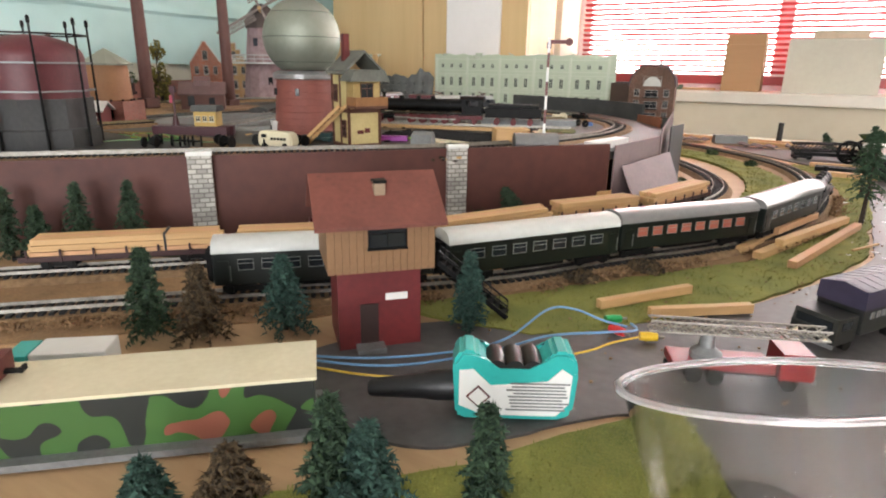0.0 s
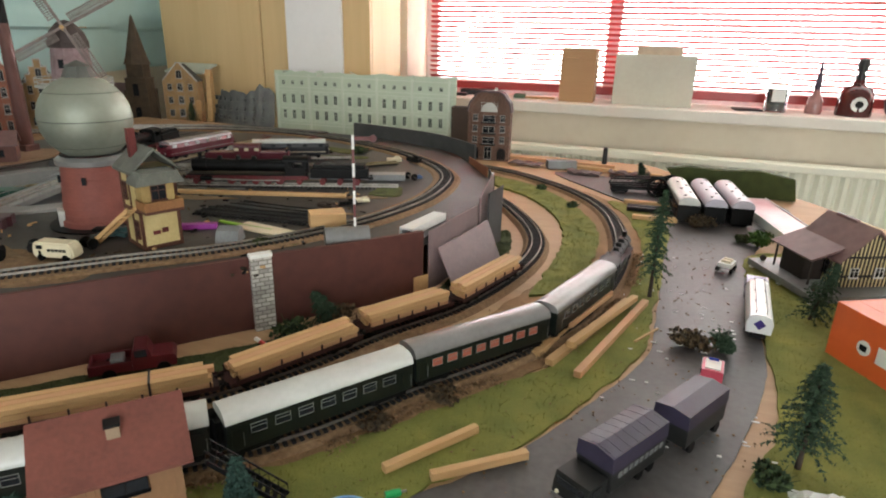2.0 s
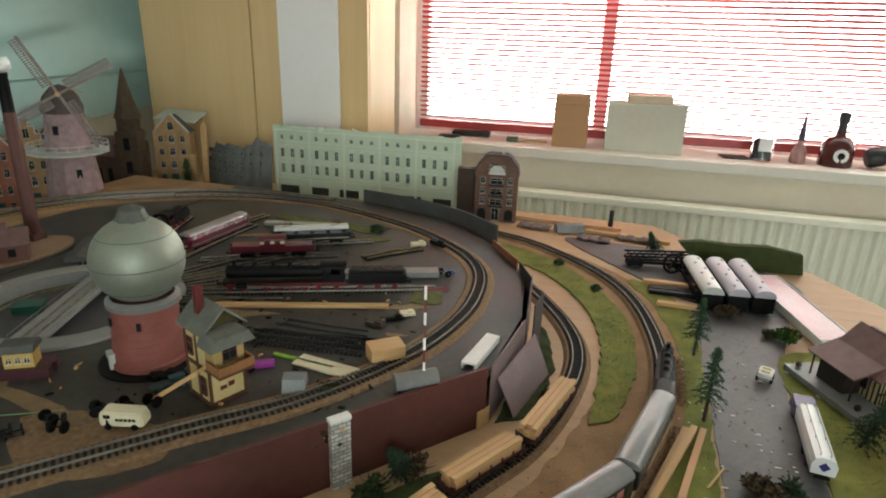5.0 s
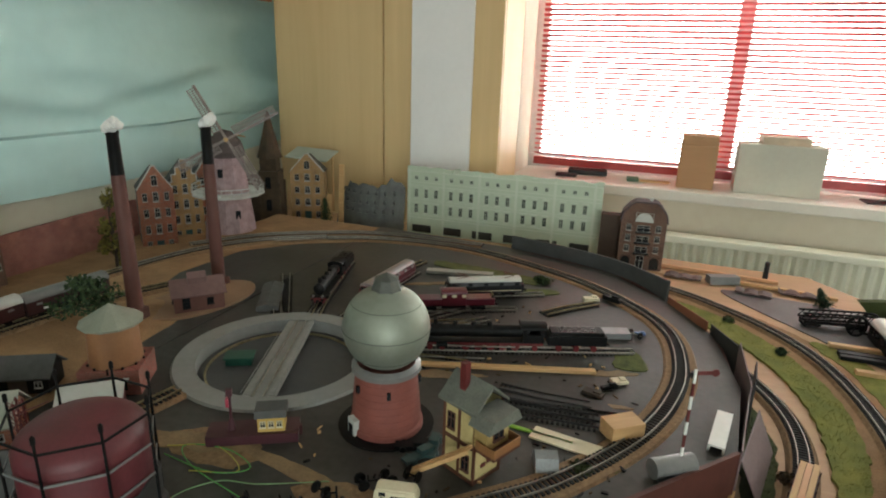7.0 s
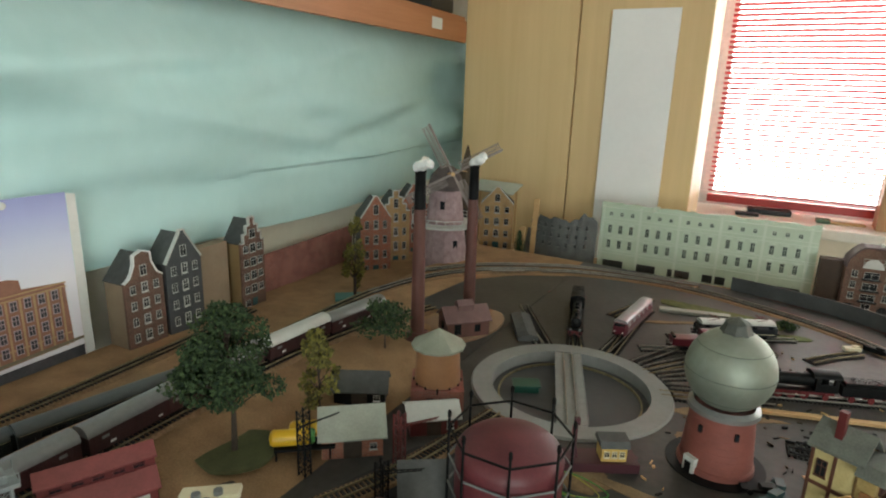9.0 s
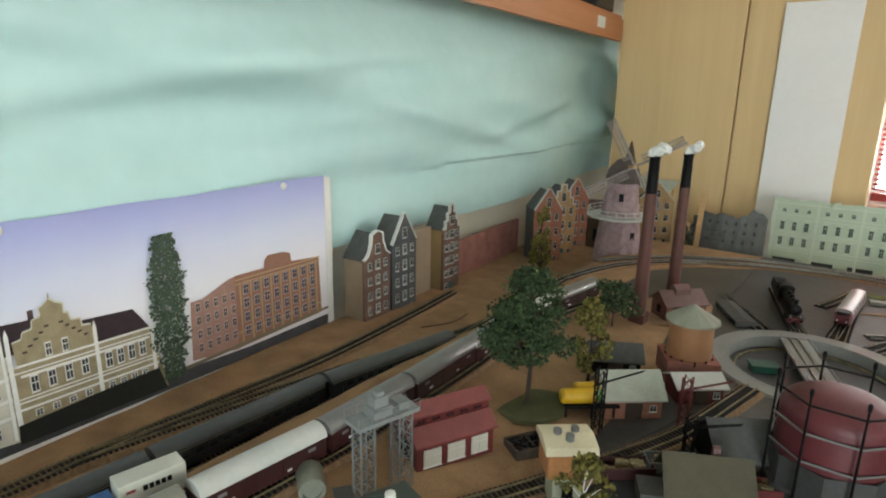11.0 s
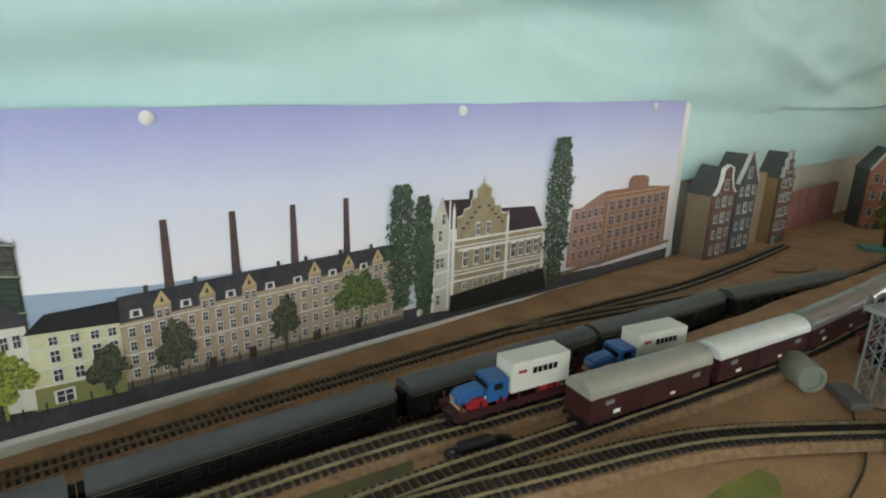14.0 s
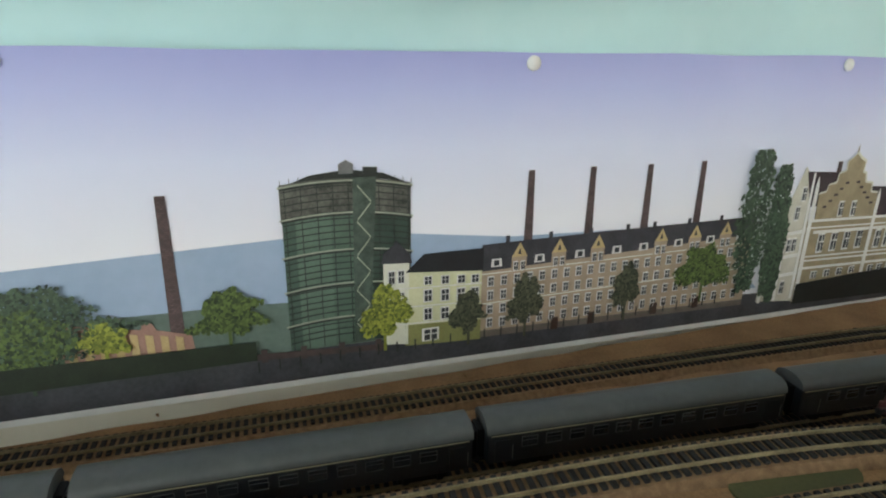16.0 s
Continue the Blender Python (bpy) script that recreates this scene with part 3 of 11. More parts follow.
COACH_PTS = [(-1.637, -1.35), (-1.64, -0.65), (-1.635, -0.35), (-1.626, -0.05), (-1.612, 0.2), (-1.572, 0.42), (-1.545, 0.8), (-1.585, 1.1)]
FREIGHT_PTS = [(-1.44, -1.35), (-1.475, -0.6), (-1.455, -0.28), (-1.438, -0.1), (-1.425, 0.1), (-1.432, 0.35), (-1.45, 0.6), (-1.43, 0.85), (-1.38, 1.05)]
FLAT_PTS = [(-1.565, -1.35), (-1.54, -0.6), (-1.514, -0.3), (-1.488, -0.12), (-1.462, 0.06)]


def tracks():
    rail_path("upper_track", UPPER_PTS[:-3], UP, label="brown railed upper track curving round the plateau", bedw=0.033)
    rail_path("upper_track", [(-1.28, 1.5), (-1.42, 1.40), (-1.52, 1.25), (-1.58, 1.05), (-1.60, 0.9)], None, label="upper track running down to the yard", dz=0.003)
    rail_path("upper_track", [(-0.85, 1.635), (-1.15, 1.61), (-1.30, 1.55), (-1.46, 1.44), (-1.58, 1.28)], UP, label="second upper track behind the mill")
    rail_path("main_track", OUTER_PTS[:-1], LOW + 0.004, label="outer lower main line curving below the wall")
    rail_path("main_track", INNER_PTS, LOW + 0.004, label="inner lower siding with timber wagons")
    rail_path("main_track", POSTER_PTS, None, label="main line along the picture backdrop", railmat=RUSTY, dz=0.003)
    rail_path("yard_track", COACH_PTS, None, label="yard track carrying the dark coaches", railmat=RUSTY, dz=0.003)
    rail_path("yard_track", FREIGHT_PTS, None, label="yard track carrying the covered vans", railmat=RUSTY, dz=0.003)
    rail_path("yard_track", FLAT_PTS, None, label="yard track carrying the flat wagons", railmat=RUSTY, dz=0.003)
    rail_path("yard_track", [(-1.462, -0.52), (-1.445, -0.42), (-1.425, -0.335), (-1.403, -0.24), (-1.374, -0.15), (-1.31, 0.005), (-1.24, 0.155), (-1.17, 0.30), (-1.10, 0.46), (-1.06, 0.62), (-1.045, 0.69)], None, label="yard track leading to the turntable", railmat=RUSTY, dz=0.003)
    rail_path("yard_track", [(-1.765, -0.1), (-1.725, 0.15), (-1.67, 0.42), (-1.63, 0.62), (-1.60, 0.8)], None, label="crossover between the main line and the yard", railmat=RUSTY, dz=0.004)


def grounds():
    """Grass mats, road and sanded patches on the lower level."""
    def mat_piece(name, pts, z, material, label, h=0.003, rag=0.006):
        path = [p.xy for p in smooth_path([(x, y, 0) for x, y in pts + pts[:1]], 0.012)][:-1]
        out = [(p.x + rag * noise.noise(Vector((p.x * 40, p.y * 40, 1))), p.y + rag * noise.noise(Vector((p.x * 40, p.y * 40, 7)))) for p in path]
        b = B()
        vs = [b.verts.new((x, y, z + h)) for x, y in out]
        f = b.faces.new(vs)
        g = bmesh.ops.extrude_face_region(b, geom=[f])
        for v in g["geom"]:
            if isinstance(v, bmesh.types.BMVert):
                v.co.z = z - 0.001
        ob = solid(name, b, material, label, "ground", "structure")
        if material in (GRASS, DARKGRASS):
            rnd = random.Random(len(pts) * 7)
            xs, ys = [p[0] for p in out], [p[1] for p in out]
            poly = out[::2]

            def inside(px, py):
                hit = False
                for (ax, ay), (bx, by) in zip(poly, poly[1:] + poly[:1]):
                    if (ay > py) != (by > py) and px < (bx - ax) * (py - ay) / (by - ay) + ax:
                        hit = not hit
                return hit

            verts, faces = [], []
            area = (max(xs) - min(xs)) * (max(ys) - min(ys))
            for _ in range(min(16000, int(area * 170000))):
                px, py = rnd.uniform(min(xs), max(xs)), rnd.uniform(min(ys), max(ys))
                if noise.noise(Vector((px * 30, py * 30, 4))) < -0.25 or not inside(px, py):
                    continue
                a, hh = rnd.uniform(0, 6.28), rnd.uniform(0.0012, 0.0034)
                dx, dy = 0.0006 * math.cos(a), 0.0006 * math.sin(a)
                tx, ty = rnd.uniform(-0.002, 0.002), rnd.uniform(-0.002, 0.002)
                i = len(verts)
                verts += [(px - dx, py - dy, z + h - 0.0003), (px + dx, py + dy, z + h - 0.0003), (px + tx, py + ty, z + h + hh)]
                faces.append((i, i + 1, i + 2))
            me = bpy.data.meshes.new("grass_fibres")
            me.from_pydata(verts, [], faces)
            me.materials.append(material)
            fib = new("grass_fibres", me)
            tagged(fib, "short scatter grass fibres standing on the mat", "grass", kind="stuff")
        return ob

    mat_piece("ground_grass", [(-0.30, 0.38), (-0.20, 0.475), (-0.11, 0.60), (-0.03, 0.71), (0.015, 0.82), (0.045, 0.95), (0.06, 1.15), (0.03, 1.36), (-0.03, 1.51), (0.02, 1.5), (0.10, 1.35), (0.092, 1.1), (0.08, 0.86), (0.065, 0.76), (-0.02, 0.575), (-0.09, 0.475), (-0.16, 0.40)], LOW, GRASS, "yellow-green grass mat beside the main line")
    mat_piece("ground_grass", [(-0.09, 0.90), (-0.055, 0.93), (-0.02, 1.10), (-0.04, 1.30), (-0.14, 1.50), (-0.26, 1.62), (-0.37, 1.66), (-0.34, 1.58), (-0.22, 1.48), (-0.13, 1.34), (-0.085, 1.18), (-0.085, 1.02)], LOW, GRASS, "grass mat between the two lower tracks", 0.005)
    mat_piece("ground_grass", [(0.215, 0.80), (0.22, 1.05), (0.27, 1.25), (0.6, 1.2), (0.6, 0.5), (0.18, 0.47), (0.16, 0.56), (0.2, 0.66)], LOW, GRASS, "grass mat beside the road and the station")
    mat_piece("ground_grass", [(-0.26, 0.10), (-0.14, 0.215), (-0.075, 0.305), (-0.04, 0.33), (0.0, 0.27), (0.05, 0.1), (-0.1, 0.02)], LOW, GRASS, "grass mat at the front of the layout", 0.004)
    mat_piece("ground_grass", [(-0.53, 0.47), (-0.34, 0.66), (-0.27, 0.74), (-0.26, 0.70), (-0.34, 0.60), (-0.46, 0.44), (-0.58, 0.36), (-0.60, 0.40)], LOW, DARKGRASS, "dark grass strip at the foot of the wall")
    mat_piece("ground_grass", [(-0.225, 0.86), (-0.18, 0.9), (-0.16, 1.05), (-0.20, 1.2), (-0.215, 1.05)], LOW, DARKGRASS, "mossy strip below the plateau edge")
    mat_piece("ground_sand", [(-0.62, 0.02), (-0.3, 0.36), (-0.12, 0.57), (-0.02, 0.75), (0.045, 0.95), (0.06, 1.16), (0.03, 1.4), (-0.06, 1.56), (-0.3, 1.74), (-0.42, 1.72), (-0.25, 1.62), (-0.12, 1.47), (-0.06, 1.3), (-0.06, 1.1), (-0.09, 0.95), (-0.16, 0.75), (-0.26, 0.62), (-0.6, 0.28), (-0.75, 0.14)], LOW, CORK, "brown sanded strip under the lower tracks", 0.0015)
    mat_piece("road", [(-0.30, 0.24), (-0.25, 0.36), (-0.17, 0.42), (-0.09, 0.47), (-0.02, 0.565), (0.07, 0.755), (0.085, 0.87), (0.092, 1.1), (0.105, 1.41), (0.2, 1.44), (0.29, 1.40), (0.25, 1.24), (0.215, 1.05), (0.21, 0.80), (0.165, 0.63), (0.125, 0.52), (0.10, 0.38), (0.02, 0.28), (-0.06, 0.33), (-0.16, 0.23)], LOW, ASPHALT, "dark grey card road with scuffs and crumbs", 0.002, 0.002)
    mat_piece("road", [(-0.02, 1.56), (0.10, 1.44), (0.3, 1.42), (0.36, 1.62), (0.2, 1.75), (-0.1, 1.8), (-0.2, 1.78)], LOW, ASPHALT, "grey card yard by the stored coaches", 0.0025, 0.002)


room()
sheet()
boards()
plateau()
tracks()
grounds()


def moss_strip():
    """Rough brown moss along the outer side of the main line."""
    rnd = random.Random(31)
    path = smooth_path([(p[0], p[1], 0) for p in OUTER_PTS[:8]], 0.004)
    b = B()
    for k in range(5200):
        i = rnd.randrange(4, len(path) - 4)
        d = (path[i + 1] - path[i - 1]).normalized()
        if noise.noise(Vector((path[i].x * 12, path[i].y * 12, 1))) < -0.12:
            continue
        u = 0.024 + abs(rnd.gauss(0, 0.008))
        c = Vector((path[i].x + d.y * u, path[i].y - d.x * u, LOW + 0.003 + rnd.random() * 0.005))
        q = Vector((rnd.gauss(0, 1), rnd.gauss(0, 1), abs(rnd.gauss(0, 0.8)))).normalized() * rnd.uniform(0.002, 0.0055)
        w = Vector((rnd.gauss(0, 1), rnd.gauss(0, 1), rnd.gauss(0, 1))).normalized() * 0.0014
        b.faces.new([b.verts.new(c - w), b.verts.new(c + w), b.verts.new(c + q)])
    solid("moss_strip", b, leaf_tones(mat("brown_moss", (0.24, 0.136, 0.064), rough=0.95), (0.34, 0.20, 0.10), (0.10, 0.06, 0.028)), "rough reddish-brown moss along the main line", "moss", "stuff")


moss_strip()

# ---- kinds of things ----
REDGLOW = mat("lit_red_interior", (0.42, 0.12, 0.08), (0.24, 0.064, 0.04), rough=0.4)
PANEFRAME = mat("pale_window_frame", (0.6, 0.6, 0.56), rough=0.5)
COACHFRAME = mat("dull_silver_frame", (0.24, 0.25, 0.23), (0.14, 0.15, 0.14), rough=0.45)
LILAC = mat("lilac_roof", (0.52, 0.5, 0.56), (0.44, 0.42, 0.48), rough=0.4, scale=12)
RIBBED = mat("dark_canvas", (0.0396, 0.033, 0.0627), (0.0264, 0.02244, 0.0429), rough=0.45, scale=18)
TEAL = mat("teal_plastic", (0.03, 0.42, 0.38), (0.025, 0.36, 0.33), rough=0.3)


def wheelset(bm, x, r=0.0055, gauge=0.0083, z=0.0):
    for s in (-1, 1):
        rod(bm, (x, s * gauge - 0.0012, z + r), (x, s * gauge + 0.0012, z + r), r, seg=14)
    rod(bm, (x, -gauge, z + r), (x, gauge, z + r), 0.0012, seg=6)
    return bm


def bogie(parent, x, z=0.0, half=0.014, material=SOOT):
    b = B()
    for u in (-half, half):
        wheelset(b, x + u, z=z)
    part("wheelset", b, material, parent)
    b = B()
    for s in (-1, 1):
        box(b, x, s * 0.0115, z + 0.004, half * 2.9, 0.002, 0.005)
        for u in (-half, half):
            box(b, x + u, s * 0.0125, z + 0.003, 0.005, 0.002, 0.006)
    box(b, x, 0, z + 0.006, 0.012, 0.022, 0.004)
    part("bogie_frame", b, material, parent)


def buffers(parent, L, z=0.0125, material=SOOT):
    for sx in (-1, 1):
        b = B()
        for sy in (-1, 1):
            rod(b, (sx * L / 2, sy * 0.0095, z), (sx * (L / 2 + 0.005), sy * 0.0095, z), 0.0012, seg=6)
            rod(b, (sx * (L / 2 + 0.005), sy * 0.0095, z), (sx * (L / 2 + 0.006), sy * 0.0095, z), 0.0026, seg=10)
        box(b, sx * (L / 2 + 0.004), 0, z - 0.004, 0.010, 0.004, 0.003)
        part("buffer", b, material, parent)


def roof_prof(w, z0, rise, n=9, over=0.0006, flat=1.0):
    pts = [(-w / 2 - over, z0)]
    for k in range(n):
        a = math.pi * (1 - k / (n - 1))
        c, s_ = math.cos(a), math.sin(a)
        pts.append(((w / 2 + over) * math.copysign(abs(c) ** flat, c), z0 + 0.0015 + rise * s_))
    return pts + [(w / 2 + over, z0)]


def coach(m, label, L=0.184, body=COACHGREEN, roof=GREYROOF, n=8, glow=None, group="passenger train", stripe=None, w=0.033, h=0.0395, rise=0.0095, name="passenger_coach", winframe=None):
    t = thing(name, m, label, "railway coach", group)
    b = B()
    box(b, 0, 0, 0.011, L, w, h - 0.011, bevel=0.0012)
    part("body", b, body, t)
    b = B()
    prism(b, roof_prof(w, h - 0.0008, rise, 11, flat=0.8), L + 0.001)
    part("roof", b, roof, t, smooth=True)
    ww = L * 0.82 / n * 0.62
    bp = B()
    box(bp, 0, 0, 0, ww, 0.0006, 0.0085)
    pm = finish("pane", bp, glow or DARKGLASS)
    bf = B()
    for z in (-0.0005, 0.0085, 0.0052):
        box(bf, 0, 0, z, ww + 0.0008, 0.0009, 0.0004)
    for x in (-ww / 2 - 0.0002, ww / 2 + 0.0002):
        box(bf, x, 0, -0.0005, 0.0004, 0.0009, 0.0094)
    fm = finish("window_frame", bf, winframe or COACHFRAME)
    for s in (-1, 1):
        for k in range(n):
            x = -L * 0.41 + L * 0.82 * (k + 0.5) / n
            share("pane", pm, t, at(x, s * (w / 2 + 0.0001), 0.0245))
            share("window_frame", fm, t, at(x, s * (w / 2 + 0.0003), 0.0245))
        for x in (-L * 0.455, L * 0.455):
            b = B()
            box(b, x, s * (w / 2 + 0.0001), 0.0125, L * 0.045, 0.0008, 0.020)
            part("door", b, body, t)
            b = B()
            rod(b, (x + L * 0.03, s * (w / 2 + 0.001), 0.015), (x + L * 0.03, s * (w / 2 + 0.001), 0.028), 0.0003, seg=5)
            part("handrail", b, COACHFRAME, t)
    if stripe:
        b = B()
        for s in (-1, 1):
            box(b, 0, s * (w / 2 + 0.0002), h - 0.003, L * 0.98, 0.0006, 0.0009)
        part("stripe", b, stripe, t)
    b = B()
    box(b, 0, 0, 0.006, L * 0.35, 0.02, 0.005)
    part("underframe", b, SOOT, t)
    for x in (-L * 0.36, L * 0.36):
        bogie(t, x)
    for x in (-L / 2 - 0.003, L / 2 + 0.003):
        b = B()
        box(b, x, 0, 0.012, 0.006, 0.016, 0.027)
        part("gangway", b, SOOT, t)
    buffers(t, L)
    return t


def covered_van(m, label, L=0.12, roof=PALEROOF, body=WAGONBROWN, group="covered vans"):
    w, h = 0.033, 0.0365
    t = thing("covered_van", m, label, "goods van", group)
    b = B()
    box(b, 0, 0, 0.011, L, w, h - 0.011)
    part("body", b, body, t)
    b = B()
    for s in (-1, 1):
        for k in range(int(L / 0.004)):
            box(b, -L / 2 + 0.002 + k * 0.004, s * (w / 2 + 0.0002), 0.0115, 0.0032, 0.0006, h - 0.0125)
    tagged(part("planking", b, body, t), kind="stuff")
    b = B()
    prism(b, roof_prof(w, h - 0.0008, 0.0125, 15, flat=0.92), L + 0.002)
    part("roof", b, roof, t, smooth=True)
    for s in (-1, 1):
        b = B()
        box(b, 0, s * (w / 2 + 0.001), 0.012, L * 0.2, 0.0012, h - 0.014)
        part("sliding_door", b, body, t)
        for x in (-L * 0.36, L * 0.36):
            b = B()
            box(b, x, s * (w / 2 + 0.0009), 0.027, 0.010, 0.001, 0.004)
            part("vent", b, GREYMETAL, t)
        b = B()
        box(b, -L * 0.3, s * (w / 2 + 0.0012), 0.0165, 0.008, 0.0005, 0.0035)
        box(b, L * 0.16, s * (w / 2 + 0.0012), 0.0165, 0.006, 0.0005, 0.0025)
        part("lettering_bar", b, WHITE, t, "small unreadable white lettering panel")
    b = B()
    box(b, 0, 0, 0.007, L * 0.98, 0.024, 0.004)
    part("underframe", b, SOOT, t)
    for x in (-L * 0.33, L * 0.33):
        b = B()
        wheelset(b, x)
        part("wheelset", b, SOOT, t)
        b = B()
        for s in (-1, 1):
            box(b, x, s * 0.0115, 0.003, 0.012, 0.0018, 0.006)
        part("axle_guard", b, SOOT, t)
    buffers(t, L)
    return t


def flat_wagon(m, label, L=0.14, load=True, body=WAGONBROWN, group="timber wagons", sides=0.004):
    t = thing("flat_wagon", m, label, "goods wagon", group)
    b = B()
    box(b, 0, 0, 0.0095, L, 0.030, 0.003)
    part("deck", b, body, t)
    for s in (-1, 1):
        b = B()
        box(b, 0, s * 0.0148, 0.0105, L, 0.0012, sides)
        part("side", b, body, t)
    b = B()
    box(b, 0, 0, 0.007, L * 0.95, 0.018, 0.003)
    part("underframe", b, SOOT, t)
    b = B()
    box(b, 0, 0, 0.009, 0.0018, 0.0014, sides + 0.008)
    sm = finish("stake", b, body)
    for s in (-1, 1):
        for k in range(7):
            share("stake", sm, t, at(-L * 0.46 + L * 0.92 * k / 6, s * 0.0152, 0))
    for x in (-L * 0.33, L * 0.33):
        bogie(t, x, half=0.010)
    buffers(t, L)
    return t


def timber_load(m, L, w=0.026, h=0.018, label="stack of planed pine boards tied on a flat wagon", strap=False):
    t = thing("timber_load", m, label, "timber", "timber loads")
    rnd = random.Random(int(L * 1e4))
    rows, cols = 3, 3
    for r in range(rows):
        for c in range(cols):
            b = B()
            l = L * rnd.uniform(0.94, 1.0)
            box(b, rnd.uniform(-0.004, 0.004), -w / 2 + w * (c + 0.5) / cols, h * r / rows, l, w / cols - 0.0006, h / rows - 0.0005, bevel=0.0004)
            part("board", b, PINE if (r + c) % 3 else PINK_PINE, t)
    if strap:
        b = B()
        box(b, L * 0.2, 0, -0.001, 0.002, w + 0.0012, h + 0.002)
        part("strap", b, BLACK, t)
    return t


def steam_loco(m, label, L=0.17, tender=True, tanks=False, group="", sc=1.0):
    """Nose towards +x; running gear red, the rest sooty black."""
    t = thing("steam_locomotive", m, label, "steam locomotive", group)
    tl = L * 0.32 if tender else 0.0
    x0, x1 = -L / 2 + tl + (0.004 if tender else 0), L / 2
    ll = x1 - x0
    cabx = x0 + ll * 0.13
    b = B()
    box(b, (x0 + x1) / 2, 0, 0.0075, ll * 0.98, 0.012, 0.006)
    part("frame", b, REDWHEEL, t)
    b = B()
    box(b, (x0 + x1) / 2, 0, 0.0155, ll * 0.98, 0.030, 0.0012)
    part("running_board", b, SOOT, t)
    b = B()
    rod(b, (cabx, 0, 0.029), (x1 - ll * 0.05, 0, 0.029), 0.0098, seg=20)
    rod(b, (x1 - ll * 0.17, 0, 0.029), (x1 - ll * 0.05, 0, 0.029), 0.0104, seg=20)
    rod(b, (x1 - ll * 0.05, 0, 0.029), (x1 - ll * 0.035, 0, 0.029), 0.0090, 0.004, seg=16)
    for k in range(4):
        x = cabx + ll * (0.16 + 0.14 * k)
        rod(b, (x, 0, 0.029), (x + 0.0012, 0, 0.029), 0.0101, seg=20)
    part("boiler", b, SOOT, t, smooth=True)
    for x, r, h, nm in ((x1 - ll * 0.11, 0.0036, 0.0105, "chimney"), (x1 - ll * 0.27, 0.0048, 0.006, "dome"), (x1 - ll * 0.42, 0.0046, 0.0065, "sand_box"), (x1 - ll * 0.55, 0.0046, 0.006, "dome")):
        b = B()
        lathe(b, [(r * 1.2, 0), (r, 0.002), (r, h * 0.8), (r * (1.15 if nm == "chimney" else 0.6), h), (0, h)], 14, m=Matrix.Translation((x, 0, 0.0375)))
        part(nm, b, SOOT, t, smooth=True)
    b = B()
    for s in (-1, 1):
        box(b, cabx - ll * 0.03, s * 0.0148, 0.0165, ll * 0.17, 0.0012, 0.012)
        box(b, cabx + ll * 0.04, s * 0.0148, 0.0285, ll * 0.03, 0.0012, 0.009)
        box(b, cabx - ll * 0.1, s * 0.0148, 0.0285, ll * 0.03, 0.0012, 0.009)
    box(b, cabx + ll * 0.052, 0, 0.0165, 0.0012, 0.029, 0.022)
    part("cab", b, SOOT, t)
    b = B()
    prism(b, roof_prof(0.030, 0.037, 0.006, 9), ll * 0.21, m=Matrix.Translation((cabx - ll * 0.03, 0, 0)))
    part("cab_roof", b, SOOT, t, smooth=True)
    if tanks:
        for s in (-1, 1):
            b = B()
            box(b, cabx + ll * 0.22, s * 0.0125, 0.0165, ll * 0.34, 0.006, 0.0135, bevel=0.0008)
            part("side_tank", b, SOOT, t)
        b = B()
        box(b, x0 + ll * 0.03, 0, 0.0165, ll * 0.07, 0.028, 0.016, bevel=0.001)
        part("bunker", b, SOOT, t)
    nd = 3 if ll < 0.15 else 5
    for k in range(nd):
        x = x0 + ll * (0.24 + 0.40 * k / (nd - 1))
        b = B()
        r = 0.0100 if nd == 3 else 0.0078
        for s in (-1, 1):
            rod(b, (x, s * 0.0083 - 0.001, r), (x, s * 0.0083 + 0.001, r), r, seg=18)
            rod(b, (x, s * 0.0096, r), (x, s * 0.0104, r), r * 0.3, seg=8)
        rod(b, (x, -0.008, r), (x, 0.008, r), 0.0015, seg=6)
        part("driving_wheel", b, REDWHEEL, t)
    for x in (x0 + ll * 0.08, x0 + ll * 0.83, x0 + ll * 0.93):
        b = B()
        wheelset(b, x, r=0.0052)
        part("carrying_wheel", b, REDWHEEL, t)
    for s in (-1, 1):
        b = B()
        bar(b, (x0 + ll * 0.24, s * 0.0115, 0.0075), (x0 + ll * 0.64, s * 0.0115, 0.0075), 0.0009, 0.0018)
        bar(b, (x0 + ll * 0.44, s * 0.0125, 0.0075), (x0 + ll * 0.82, s * 0.0125, 0.0098), 0.0009, 0.0016)
        part("coupling_rod", b, STEEL, t, "bright steel rods")
        b = B()
        rod(b, (x0 + ll * 0.79, s * 0.0125, 0.0105), (x0 + ll * 0.88, s * 0.0125, 0.0105), 0.0038, seg=12)
        part("cylinder", b, SOOT, t)
    b = B()
    box(b, x1 - 0.001, 0, 0.009, 0.0018, 0.028, 0.005)
    part("buffer_beam", b, REDWHEEL, t)
    for x, z, y in ((x1, 0.018, 0.009), (x1, 0.018, -0.009)):
        b = B()
        rod(b, (x - 0.003, y, z), (x + 0.001, y, z), 0.0022, seg=10)
        part("headlamp", b, GREYMETAL, t)
    if tender:
        xc = -L / 2 + tl / 2
        b = B()
        box(b, xc, 0, 0.012, tl, 0.029, 0.015, bevel=0.0012)
        box(b, xc, 0, 0.027, tl * 0.9, 0.025, 0.006, bevel=0.001)
        tn = part("tender", b, SOOT, t)
        b = B()
        rnd = random.Random(5)
        for k in range(50):
            box(b, xc + rnd.uniform(-0.32, 0.32) * tl, rnd.uniform(-0.009, 0.009), 0.032, 0.003, 0.003, rnd.uniform(0.001, 0.003))
        part("coal", b, BLACK, tn)
        for u in (-0.3, 0, 0.3):
            b = B()
            wheelset(b, xc + u * tl, r=0.0055)
            part("tender_wheel", b, REDWHEEL, t)
